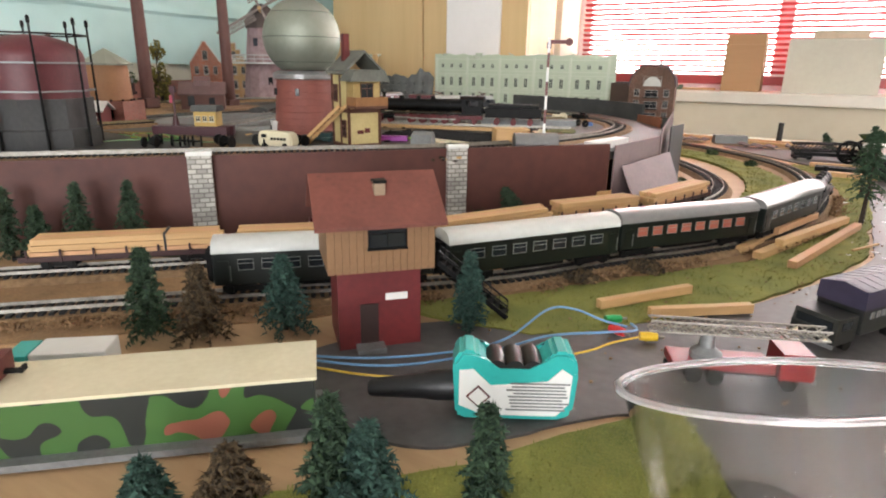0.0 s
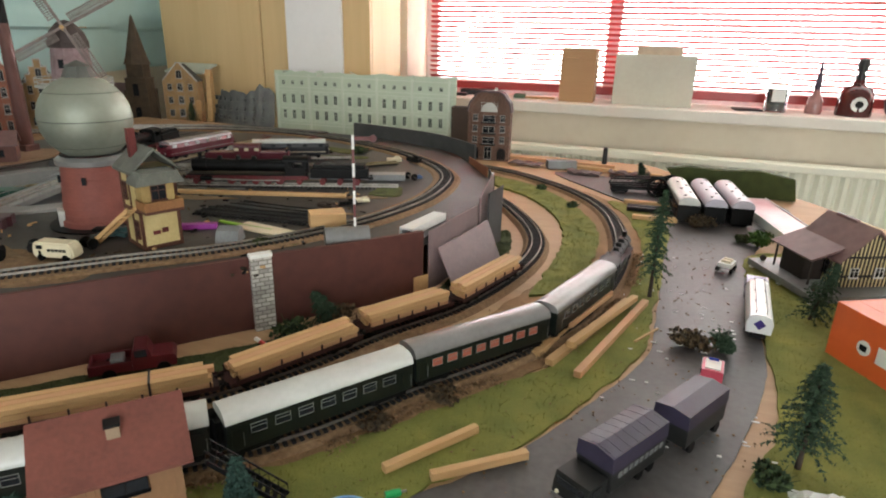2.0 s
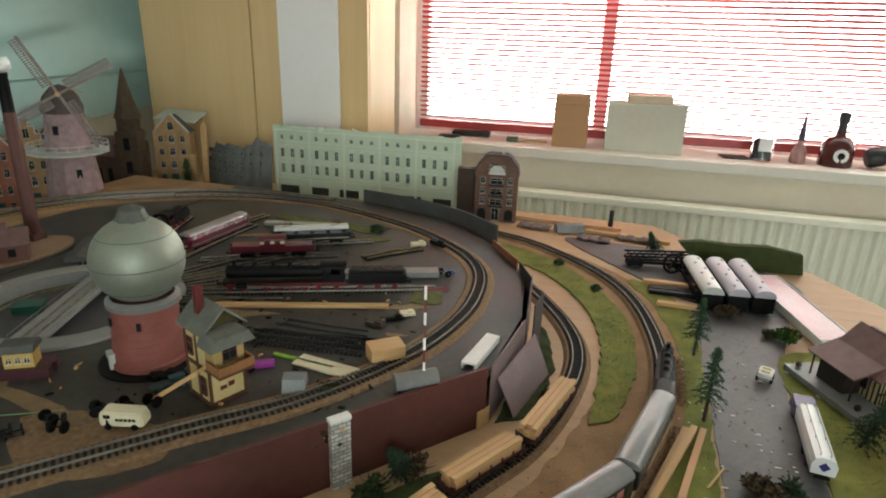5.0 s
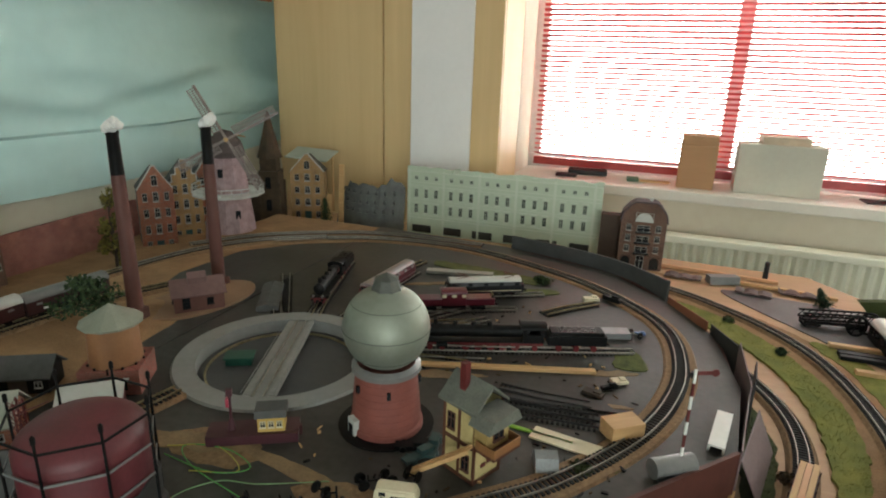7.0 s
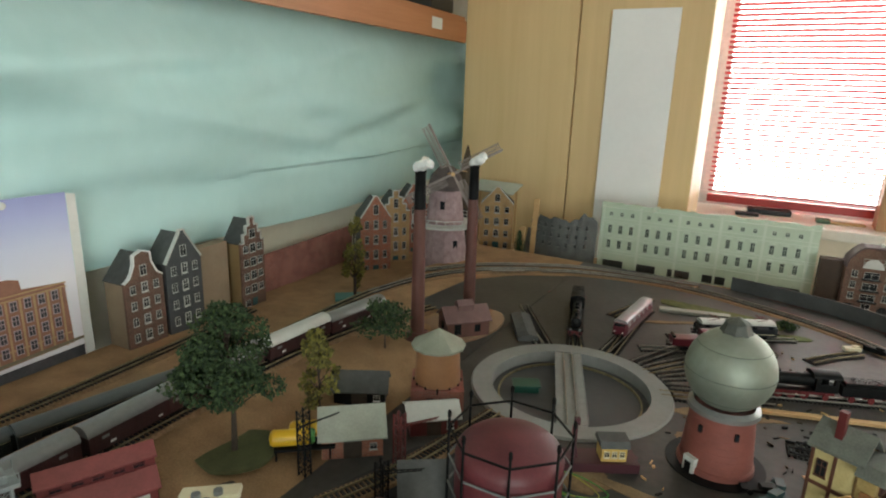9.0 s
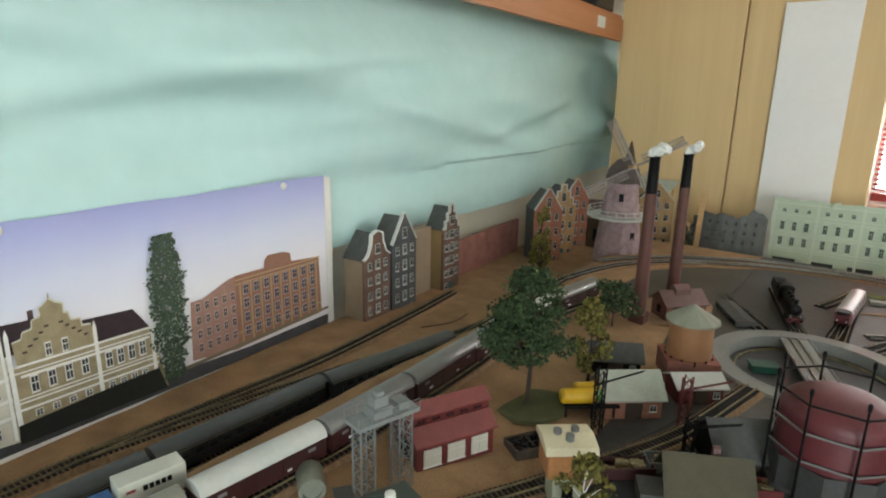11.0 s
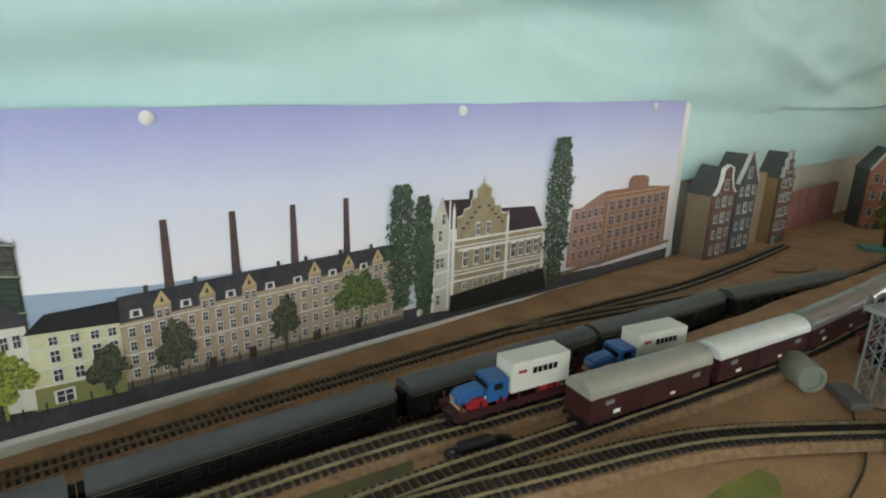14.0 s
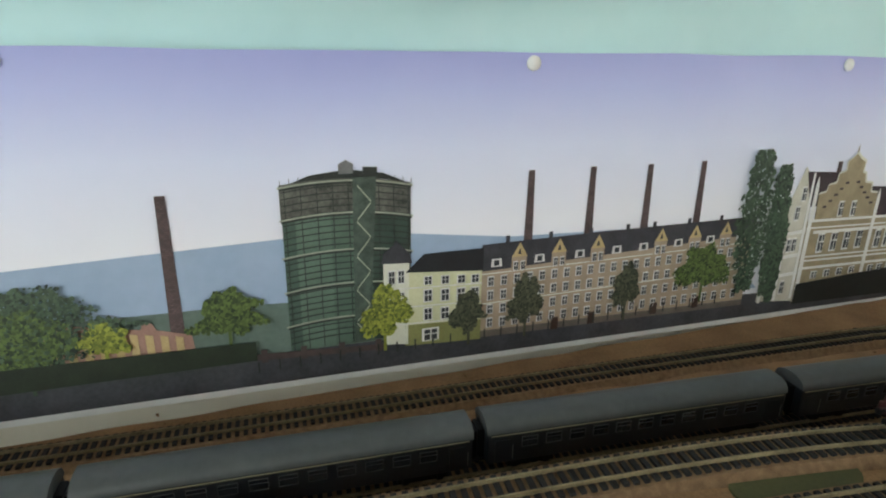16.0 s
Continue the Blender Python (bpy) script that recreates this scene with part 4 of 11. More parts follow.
    buffers(t, L)
    return t


def box_loco(m, label, L, body, roof, stripe=None, panto=False, group="", hood=False, nwin=5, winmat=None):
    """Diesel or electric engine with a long body."""
    t = thing("diesel_locomotive" if not panto else "electric_locomotive", m, label, "locomotive", group)
    b = B()
    if hood:
        box(b, 0, 0, 0.012, L, 0.029, 0.016, bevel=0.002)
        box(b, 0, 0, 0.012, L * 0.3, 0.031, 0.028, bevel=0.002)
    else:
        prism(b, [(-0.0165, 0.009), (-0.0168, 0.026), (-0.014, 0.035), (0.014, 0.035), (0.0168, 0.026), (0.0165, 0.009)], L * 0.9)
        for s in (-1, 1):
            vs = [b.verts.new((s * L * 0.45, y, z)) for y, z in ((-0.0165, 0.009), (0.0165, 0.009), (0.0168, 0.026), (0.014, 0.035), (-0.014, 0.035), (-0.0168, 0.026))]
            ws = [b.verts.new((s * L * (0.5 if z < 0.027 else 0.472), y * 0.8, z)) for y, z in ((-0.0165, 0.009), (0.0165, 0.009), (0.0168, 0.026), (0.014, 0.034), (-0.014, 0.034), (-0.0168, 0.026))]
            for k in range(6):
                b.faces.new((vs[k], vs[(k + 1) % 6], ws[(k + 1) % 6], ws[k]))
            b.faces.new(ws)
    part("body", b, body, t, smooth=False)
    b = B()
    if hood:
        prism(b, roof_prof(0.031, 0.040, 0.004, 9), L * 0.32)
    else:
        prism(b, roof_prof(0.029, 0.0345, 0.006, 9), L * 0.92)
    part("roof", b, roof, t, smooth=True)
    if stripe:
        for s in (-1, 1):
            b = B()
            box(b, 0, s * 0.0167, 0.014, L * 0.92, 0.0008, 0.0016)
            part("stripe", b, stripe, t)
    for s in (-1, 1):
        for k in range(nwin):
            b = B()
            x = (-0.4 + 0.8 * k / (nwin - 1)) * L * (0.3 if hood else 1.0)
            box(b, x, s * (0.0153 if hood else 0.0162), 0.027 if not hood else 0.031, L * 0.05, 0.0016, 0.006)
            part("side_window", b, winmat or (DARKGLASS if not hood else CREAM), t)
        b = B()
        rod(b, (s * L * 0.49, -0.009, 0.016), (s * L * 0.505, -0.009, 0.016), 0.002, seg=8)
        rod(b, (s * L * 0.49, 0.009, 0.016), (s * L * 0.505, 0.009, 0.016), 0.002, seg=8)
        part("headlamp", b, PANEFRAME, t)
        b = B()
        box(b, s * L * 0.478, 0, 0.0275, 0.004, 0.022, 0.006)
        part("cab_window", b, DARKGLASS, t)
    if panto:
        for sx in (-0.3, 0.3):
            b = B()
            x = sx * L
            z = 0.041
            for y in (-0.007, 0.007):
                rod(b, (x - 0.012, y, z), (x + 0.012, y, z + 0.005), 0.0006, seg=5)
                rod(b, (x + 0.012, y, z + 0.005), (x - 0.006, y, z + 0.009), 0.0006, seg=5)
            rod(b, (x - 0.006, -0.013, z + 0.009), (x - 0.006, 0.013, z + 0.009), 0.0008, seg=5)
            for y in (-0.007, 0.007):
                rod(b, (x - 0.012, y, 0.038), (x - 0.012, y, z), 0.001, seg=5)
                rod(b, (x + 0.012, y, 0.038), (x + 0.012, y, z), 0.001, seg=5)
            part("pantograph", b, OXIDE, t, "red pantograph folded down")
    b = B()
    box(b, 0, 0, 0.006, L * 0.3, 0.024, 0.006)
    part("underframe", b, SOOT, t)
    for x in (-L * 0.3, L * 0.3):
        bogie(t, x, half=L * 0.06)
    buffers(t, L)
    return t


def leaves(bm, rnd, centre, rx, rz, n, size):
    """A loose clump of small leaf flakes."""
    c = Vector(centre)
    for _ in range(n):
        d = Vector((rnd.gauss(0, 1), rnd.gauss(0, 1), rnd.gauss(0, 1))).normalized() * rnd.uniform(0.55, 1.0)
        p = c + Vector((d.x * rx, d.y * rx, d.z * rz))
        q = Euler((rnd.uniform(0, 6.3), rnd.uniform(0, 6.3), rnd.uniform(0, 6.3))).to_matrix()
        s = size * rnd.uniform(0.6, 1.3)
        vs = [bm.verts.new(p + q @ Vector(v) * s) for v in ((-1, -0.6, 0), (1, -0.5, 0.2), (0.7, 0.7, 0), (-0.6, 0.8, 0.25))]
        bm.faces.new(vs)


def tree(x, y, z, h, r, label, material=LEAF, seed=1, trunk=0.3, clumps=26, n=70, size=0.0035, birch=False, name="tree", rz=None):
    rnd = random.Random(seed)
    t = thing(name, at(x, y, z), label, "tree")
    b = B()
    tr = h * 0.02
    p = Vector((0, 0, 0))
    for k in range(6):
        q = Vector((rnd.uniform(-1, 1) * h * 0.012, rnd.uniform(-1, 1) * h * 0.012, h * 0.85 * (k + 1) / 6))
        rod(b, p, q, tr * (1 - k * 0.14), tr * (0.86 - k * 0.14), seg=8)
        p = q
    cl = []
    for k in range(clumps):
        a, u = rnd.uniform(0, 6.28), rnd.uniform(0.0, 1.0)
        zz = h * (trunk + (0.93 - trunk) * u)
        prof = math.sin(math.pi * min(1, 0.18 + 0.8 * u)) ** 0.7
        rr = r * prof * rnd.uniform(0.35, 0.92)
        c = (rr * math.cos(a), rr * math.sin(a), zz)
        cl.append(c)
        rod(b, (0, 0, max(h * trunk * 0.8, zz - r * 0.5)), (c[0] * 0.8, c[1] * 0.8, c[2]), tr * 0.35, tr * 0.12, seg=5)
    part("trunk", b, WHITE if birch else BARK, t)
    b = B()
    for c in cl:
        leaves(b, rnd, c, r * rnd.uniform(0.26, 0.40), (rz or r) * rnd.uniform(0.2, 0.3), n, size)
    part("crown", b, material, t)
    return t


def fir(x, y, z, h, r, label="dark green model fir with shaggy branches", material=FIR, seed=1, n=520, lean=0.0, name="fir_tree", bare=0.06):
    rnd = random.Random(seed)
    t = thing(name, pose(x, y, z, lean, 0, seed * 47), label, "fir tree")
    b = B()
    rod(b, (0, 0, 0), (0, 0, h * 0.97), h * 0.022 + 0.0005, 0.0004, seg=7)
    part("trunk", b, BARK, t)
    b = B()
    nb = max(60, n // 6)
    for k in range(nb):
        u = (k + rnd.random()) / nb
        z0 = h * (bare + (0.97 - bare) * u)
        rr = 1.15 * r * (1 - u) ** 0.8 * rnd.uniform(0.62, 1.1) + 0.003
        a = k * 2.4 + rnd.uniform(-0.5, 0.5)
        d = Vector((math.cos(a), math.sin(a), 0))
        drop = rnd.uniform(0.0, 0.35)
        prev = Vector((0, 0, z0))
        steps = 9
        for i in range(1, steps + 1):
            f = i / steps
            p = d * rr * f + Vector((0, 0, z0 + rr * (0.18 * f - (0.3 + drop) * f * f)))
            for _ in range(4):
                q = Vector((rnd.gauss(0, 1), rnd.gauss(0, 1), rnd.gauss(0, 0.7))).normalized()
                w = Vector((rnd.gauss(0, 1), rnd.gauss(0, 1), rnd.gauss(0, 1))).normalized() * 0.0012
                ln = rnd.uniform(0.003, 0.0062) * (1.15 - 0.4 * f)
                c = prev.lerp(p, rnd.random())
                b.faces.new([b.verts.new(c - w), b.verts.new(c + w), b.verts.new(c + q * ln + Vector((0, 0, -0.001)))])
            prev = p
    part("needles", b, material, t)
    return t


def bush(x, y, z, r, label, material=LEAFBROWN, seed=1, n=350, flat=0.6):
    rnd = random.Random(seed)
    b = B()
    for k in range(7):
        a = rnd.uniform(0, 6.28)
        rr = r * rnd.uniform(0, 0.6)
        leaves(b, rnd, (rr * math.cos(a), rr * math.sin(a), r * flat * rnd.uniform(0.4, 0.8)), r * 0.5, r * flat * 0.5, n // 7, 0.0028)
    for k in range(24):
        a = rnd.uniform(0, 6.28)
        rod(b, (0, 0, 0), (r * 0.9 * math.cos(a), r * 0.9 * math.sin(a), r * flat * rnd.uniform(0.3, 1.2)), 0.0006, 0.0002, seg=4)
    return solid("bush", b, material, label, "bush", m=at(x, y, z))


def window_pieces(parent, spots, w, h, frame=PANEFRAME, pane=DARKGLASS, arch=False, name="window"):
    """Windows in local x, z on a face at y given by each spot (x, y, z, turn)."""
    b = B()
    if arch:
        pts = [(-w / 2, 0), (w / 2, 0)] + [(w / 2 * math.cos(a), h - w / 2 + w / 2 * math.sin(a)) for a in (0, 0.6, 1.05, 1.57, 2.09, 2.54, 3.14)]
        prism(b, pts, 0.0012, m=Matrix.Rotation(radians(-90), 4, "Z"))
    else:
        box(b, 0, 0, 0, w, 0.0012, h)
    pm = finish("pane", b, pane)
    b = B()
    for x in (-w / 2, w / 2, 0):
        box(b, x, -0.0004, 0, 0.0007, 0.0018, h)
    for z in (0, h * 0.62, h - 0.0006):
        box(b, 0, -0.0004, z, w, 0.0018, 0.0007)
    box(b, 0, -0.0012, -0.001, w + 0.002, 0.003, 0.001)
    fm = finish("window_frame", b, frame)
    for x, y, z, turn in spots:
        o = share(name, pm, parent, pose(x, y, z, 0, 0, turn))
        share("window_frame", fm, o, I4)


def gable_body(bm, w, d, h, roof, m=I4):
    """House body: w along x, d along y, ridge along x, gables at the ends."""
    prism(bm, [(-d / 2, 0), (d / 2, 0), (d / 2, h), (0, h + roof), (-d / 2, h)], w, m)


def gable_roof(bm, w, d, h, roof, over=0.004, th=0.0025, m=I4):
    k = roof / (d / 2)
    y1 = d / 2 + over
    z1 = h - over * k
    prism(bm, [(-y1, z1), (0, h + roof), (y1, z1), (y1, z1 + th), (0, h + roof + th * 1.3), (-y1, z1 + th)], w + over * 2, m)


def lorry(m, label, body, cabmat, L=0.085, W=0.027, H=0.036, name="lorry", wheels=SOOT, box_body=True, category="lorry"):
    """Cab towards +x, load body behind."""
    t = thing(name, m, label, category)
    b = B()
    box(b, 0, 0, 0.006, L, W * 0.6, 0.003)
    part("chassis", b, wheels, t)
    cx = L / 2 - L * 0.12
    b = B()
    prism(b, [(-0.5 * L * 0.24, 0.007), (0.5 * L * 0.24, 0.007), (0.48 * L * 0.24, 0.017), (0.36 * L * 0.24, 0.027), (-0.5 * L * 0.24, 0.027)], W * 0.94, m=Matrix.Translation((cx, 0, 0)) @ Matrix.Rotation(radians(-90), 4, "Z"))
    cab = part("cab", b, cabmat, t)
    b = B()
    bar(b, (cx + 0.47 * L * 0.24, -W * 0.38, 0.0215), (cx + 0.47 * L * 0.24, W * 0.38, 0.0215), 0.001, 0.006)
    part("windscreen", b, DARKGLASS, cab)
    for s in (-1, 1):
        b = B()
        box(b, cx, s * W * 0.472, 0.018, L * 0.1, 0.0008, 0.006)
        part("side_window", b, DARKGLASS, cab)
        b = B()
        rod(b, (L / 2 - 0.001, s * W * 0.33, 0.0105), (L / 2 + 0.001, s * W * 0.33, 0.0105), 0.0018, seg=8)
        part("headlight", b, CREAM, cab)
    b = B()
    box(b, L / 2, 0, 0.005, 0.002, W * 0.95, 0.003)
    part("bumper", b, GREYMETAL, cab)
    if box_body:
        b = B()
        box(b, -L * 0.13, 0, 0.010, L * 0.72, W, H - 0.010, bevel=0.001)
        part("load_body", b, body, t)
    for x in (L * 0.33, -L * 0.18, -L * 0.33):
        for s in (-1, 1):
            b = B()
            rod(b, (x, s * W * 0.32, 0.0055), (x, s * W * 0.46, 0.0055), 0.0055, seg=14)
            part("wheel", b, wheels, t)
    return t


def semaphore(x, y, z, h, rz=0, label="red and white lattice semaphore signal"):
    t = thing("semaphore_signal", at(x, y, z, rz), label, "signal")
    b = B()
    box(b, 0, 0, 0, 0.012, 0.012, 0.003)
    part("base", b, SOOT, t)
    for k in range(8):
        b = B()
        box(b, 0, 0, 0.003 + h * k / 8, 0.0032, 0.0022, h / 8)
        part("mast_section", b, WHITE if k % 2 else OXIDE, t)
    b = B()
    box(b, 0.012, 0, h - 0.004, 0.026, 0.0012, 0.005)
    rod(b, (0.026, -0.0006, h - 0.0015), (0.026, 0.0006, h - 0.0015), 0.005, seg=14)
    part("arm", b, OXIDE, t)
    b = B()
    box(b, 0, 0.004, h - 0.010, 0.006, 0.005, 0.008)
    part("lamp", b, BLACK, t)
    return t

# ---- lower level ----
RT = LOW + 0.012


def on_path(pts, x, y, z, flip=False):
    """The pose on a track nearest to x, y."""
    path = smooth_path([(p[0], p[1], 0) for p in pts], 0.004)
    i = min(range(1, len(path) - 1), key=lambda k: (path[k].x - x) ** 2 + (path[k].y - y) ** 2)
    d = path[i + 1] - path[i - 1]
    return at(path[i].x, path[i].y, z, math.degrees(math.atan2(d.y, d.x)) + (180 if flip else 0))


def passenger_train():
    path = smooth_path([(p[0], p[1], 0) for p in OUTER_PTS], 0.004)

    def spot(s):
        i = min(len(path) - 2, max(1, round(s / 0.004)))
        d = path[i + 1] - path[i - 1]
        return at(path[i].x, path[i].y, RT, math.degrees(math.atan2(d.y, d.x)))

    near = min(range(len(path)), key=lambda k: (path[k].x - 0.0) ** 2 + (path[k].y - 0.935) ** 2) * 0.004
    steam_loco(spot(near + 0.093), "small black tank locomotive with red wheels on the main line", 0.172, tender=False, tanks=True, group="passenger train")
    for k, (roof, glow, n) in enumerate(((GREYROOF, None, 7), (GREYROOF, REDGLOW, 8), (PALEROOF, None, 7), (PALEROOF, None, 8))):
        coach(spot(near - 0.096 - 0.1915 * k), "dark green passenger coach with %s roof" % ("a grey" if roof is GREYROOF else "a pale"), roof=roof, glow=glow, n=n)


def timber_train():
    for x, y, L, strap in ((-0.52, 0.29, 0.17, True), (-0.385, 0.43, 0.185, True), (-0.277, 0.585, 0.15, False), (-0.197, 0.72, 0.125, False), (-0.139, 0.875, 0.155, False)):
        m = on_path(INNER_PTS, x, y, RT)
        flat_wagon(m, "brown bogie flat wagon laden with timber", L + 0.012)
        timber_load(m @ at(0, 0, 0.0126), L, strap=strap)


def signal_box():
    t = thing("signal_box", at(-0.262, 0.334, LOW + 0.002, 48), "red brick signal box with brown boarded upper floor and terracotta roof", "signal box")
    w, d = 0.060, 0.046
    brk = mat("dark_red_card", (0.16, 0.016, 0.0176), (0.0924, 0.0099, 0.01122), rough=0.5, scale=20)
    tan = mat("tan_boarding", (0.24, 0.128, 0.06), (0.176, 0.092, 0.04), rough=0.6, scale=30)
    b = B()
    prism(b, [(-d / 2, 0), (d / 2, 0), (d / 2 * 0.94, 0.064), (-d / 2 * 0.94, 0.064)], w)
    part("lower_wall", b, brk, t)
    b = B()
    W, D = 0.074, 0.062
    prism(b, [(-D / 2, 0.062), (D / 2, 0.062), (D / 2, 0.100), (0, 0.121), (-D / 2, 0.100)], W)
    part("upper_wall", b, tan, t)
    b = B()
    box(b, 0, 0, 0.0605, 0.0046, 0.0007, 0.040)
    bd = finish("board", b, tan)
    for s in (-1, 1):
        for k in range(15):
            share("board", bd, t, at(-W / 2 + 0.0025 + k * 0.005, s * (D / 2 + 0.0003), 0))
    b = B()
    gable_roof(b, W, D, 0.099, 0.023, 0.008, 0.0025)
    part("roof", b, BRICKROOF, t)
    b = B()
    box(b, 0.002, -0.014, 0.106, 0.008, 0.008, 0.014, bevel=0.0008)
    part("chimney", b, mat("tan_chimney", (0.288, 0.208, 0.136), rough=0.7), t)
    b = B()
    box(b, 0.002, -0.014, 0.120, 0.0095, 0.0095, 0.002)
    part("chimney_cap", b, SOOT, t)
    window_pieces(t, [(0.004, -D / 2 - 0.001, 0.078, 0)], 0.026, 0.016, frame=SOOT)
    window_pieces(t, [(W / 2 + 0.001, 0.0, 0.078, 90)], 0.020, 0.014, frame=SOOT)
    b = B()
    box(b, -0.008, -d / 2 - 0.0002, 0.0, 0.013, 0.001, 0.034)
    part("door", b, mat("dark_brown_door", (0.033, 0.0132, 0.01056)), t)
    b = B()
    box(b, 0.012, -d / 2 + 0.0002, 0.036, 0.016, 0.0012, 0.0050)
    part("name_board", b, WHITE, t, "small white name board")
    b = B()
    box(b, -0.008, -d / 2 - 0.006, 0, 0.02, 0.012, 0.004)
    part("doorstep", b, GREYMETAL, t)
    # outside steps
    st = thing("metal_steps", I4, "dark metal stairs with handrail leaning on the signal box", "stairs")
    p, q = Vector((-0.246, 0.402, LOW + 0.048)), Vector((-0.193, 0.424, LOW + 0.004))
    side = Vector((0.4, -0.9, 0)).normalized()
    for s in (0, 1):
        b = B()
        o = side * (0.014 * s)
        bar(b, p + o, q + o, 0.0012, 0.004)
        bar(b, p + o + Vector((0, 0, 0.010)), q + o + Vector((0, 0, 0.010)), 0.001, 0.0012)
        for k in range(9):
            c = p.lerp(q, k / 8) + o
            rod(b, c, c + Vector((0, 0, 0.010)), 0.0004, seg=4)
            if k < 8:
                rod(b, c, p.lerp(q, (k + 1) / 8) + o + Vector((0, 0, 0.010)), 0.0003, seg=4)
        part("stringer", b, SOOT, st)
    for k in range(10):
        b = B()
        c = p.lerp(q, (k + 0.5) / 10)
        bar(b, c, c + side * 0.014, 0.004, 0.0008)
        part("tread", b, SOOT, st)


def laths():
    z = LOW + 0.003
    for x0, y0, x1, y1, w, m, dz in ((-0.132, 0.476, -0.073, 0.56, 0.007, PINE, 0), (-0.091, 0.482, -0.02, 0.54, 0.007, PINE, 0), (-0.048, 0.722, 0.005, 0.90, 0.010, PINE, 0), (-0.030, 0.708, 0.046, 0.925, 0.010, PINE, 0), (-0.012, 0.745, 0.055, 0.92, 0.009, PINE, 0.0085), (0.004, 0.693, 0.070, 0.93, 0.009, PINK_PINE, 0), (0.061, 0.805, 0.088, 0.854, 0.003, PINE, 0), (-0.02, 0.80, 0.02, 0.925, 0.010, PINK_PINE, 0.0085)):
        b = B()
        L = math.hypot(x1 - x0, y1 - y0)
        box(b, 0, 0, 0, L, w, 0.008 if w > 0.004 else 0.002, bevel=0.0005)
        tagged(solid("wooden_lath", b, m, "short planed pine lath lying on the grass", "timber", group="loose laths", m=at((x0 + x1) / 2, (y0 + y1) / 2, z + dz, math.degrees(math.atan2(y1 - y0, x1 - x0)))))


def road_vehicles():
    z = LOW + 0.003
    ol = mat("dark_olive_black", (0.01452, 0.01584, 0.01452), (0.00924, 0.0099, 0.00924), rough=0.45)
    t = lorry(at(0.052, 0.537, z, 239), "black army lorry with grey ribbed canvas cover on the road", ol, ol, L=0.112, W=0.035, H=0.031, name="army_lorry")
    b = B()
    prism(b, [(-0.0182, 0.030), (0.0182, 0.030), (0.0175, 0.044), (0, 0.0475), (-0.0175, 0.044)], 0.081, m=Matrix.Translation((-0.0145, 0, 0)))
    part("canvas", b, RIBBED, t)
    for k in range(8):
        b = B()
        for s in (-1, 1):
            bar(b, (-0.052 + 0.0107 * k, 0, 0.0473), (-0.052 + 0.0107 * k, s * 0.0175, 0.0438), 0.001, 0.0008)
        part("canvas_hoop", b, RIBBED, t)
    for s in (-1, 1):
        b = B()
        for k in range(9):
            box(b, -0.046 + 0.0075 * k, s * 0.0178, 0.022, 0.005, 0.0008, 0.005)
        part("lettering_bar", b, GREYMETAL, t, "pale unreadable lettering along the side")
    tr = thing("army_trailer", at(0.117, 0.63, z, 60), "black army trailer with grey ribbed canvas cover", "trailer")
    b = B()
    box(b, 0, 0, 0.010, 0.075, 0.034, 0.02, bevel=0.001)
    part("body", b, ol, tr)
    b = B()
    prism(b, [(-0.0175, 0.029), (0.0175, 0.029), (0.0168, 0.043), (0, 0.046), (-0.0168, 0.043)], 0.076)
    part("canvas", b, RIBBED, tr)
    b = B()
    bar(b, (-0.038, 0, 0.009), (-0.055, 0, 0.008), 0.004, 0.002)
    part("drawbar", b, ol, tr)
    for x in (-0.024, 0.024):
        for s in (-1, 1):
            b = B()
            rod(b, (x, s * 0.011, 0.006), (x, s * 0.017, 0.006), 0.006, seg=14)
            part("wheel", b, SOOT, tr)
    # ladder truck
    red = mat("fire_red", (0.24, 0.0096, 0.0128), (0.176, 0.008, 0.0096), rough=0.3)
    f = lorry(at(-0.018, 0.403, z, 24), "red fire engine with a silver turntable ladder", red, red, L=0.088, W=0.026, H=0.016, name="fire_engine")
    b = B()
    p, q = Vector((-0.058, 0, 0.034)), Vector((0.050, -0.004, 0.036))
    for s in (-1, 1):
        o = Vector((0, s * 0.0045, 0))
        bar(b, p + o, q + o, 0.001, 0.0012)
        bar(b, p + o + Vector((0, 0, 0.007)), q + o + Vector((0, 0, 0.006)), 0.001, 0.0012)
        for k in range(13):
            c, e = p.lerp(q, k / 13) + o, p.lerp(q, (k + 1) / 13) + o
            rod(b, c, e + Vector((0, 0, 0.0065)), 0.0005, seg=4)
            rod(b, c + Vector((0, 0, 0.007)), e, 0.0005, seg=4)
    for k in range(26):
        c = p.lerp(q, k / 25)
        rod(b, c + Vector((0, -0.0045, 0)), c + Vector((0, 0.0045, 0)), 0.0005, seg=4)
    part("ladder", b, STEEL, f, "silver lattice ladder")
    b = B()
    lathe(b, [(0.010, 0.014), (0.010, 0.02), (0.005, 0.024), (0.004, 0.034), (0, 0.034)], 16, m=Matrix.Translation((-0.02, 0, 0)))
    part("turntable", b, GREYMETAL, f)
    # pink car, tank lorry, handcart
    pk = mat("pink_red_paint", (0.55, 0.06, 0.1), (0.45, 0.04, 0.08), rough=0.3)
    c = thing("fire_car", at(0.145, 0.742, z, 83), "small pink-red fire car with white roof trim", "car")
    b = B()
    prism(b, [(-0.027, 0.004), (0.027, 0.004), (0.027, 0.013), (0.018, 0.014), (0.011, 0.022), (-0.018, 0.022), (-0.026, 0.014)], 0.022, m=Matrix.Rotation(radians(-90), 4, "Z"))
    part("body", b, pk, c)
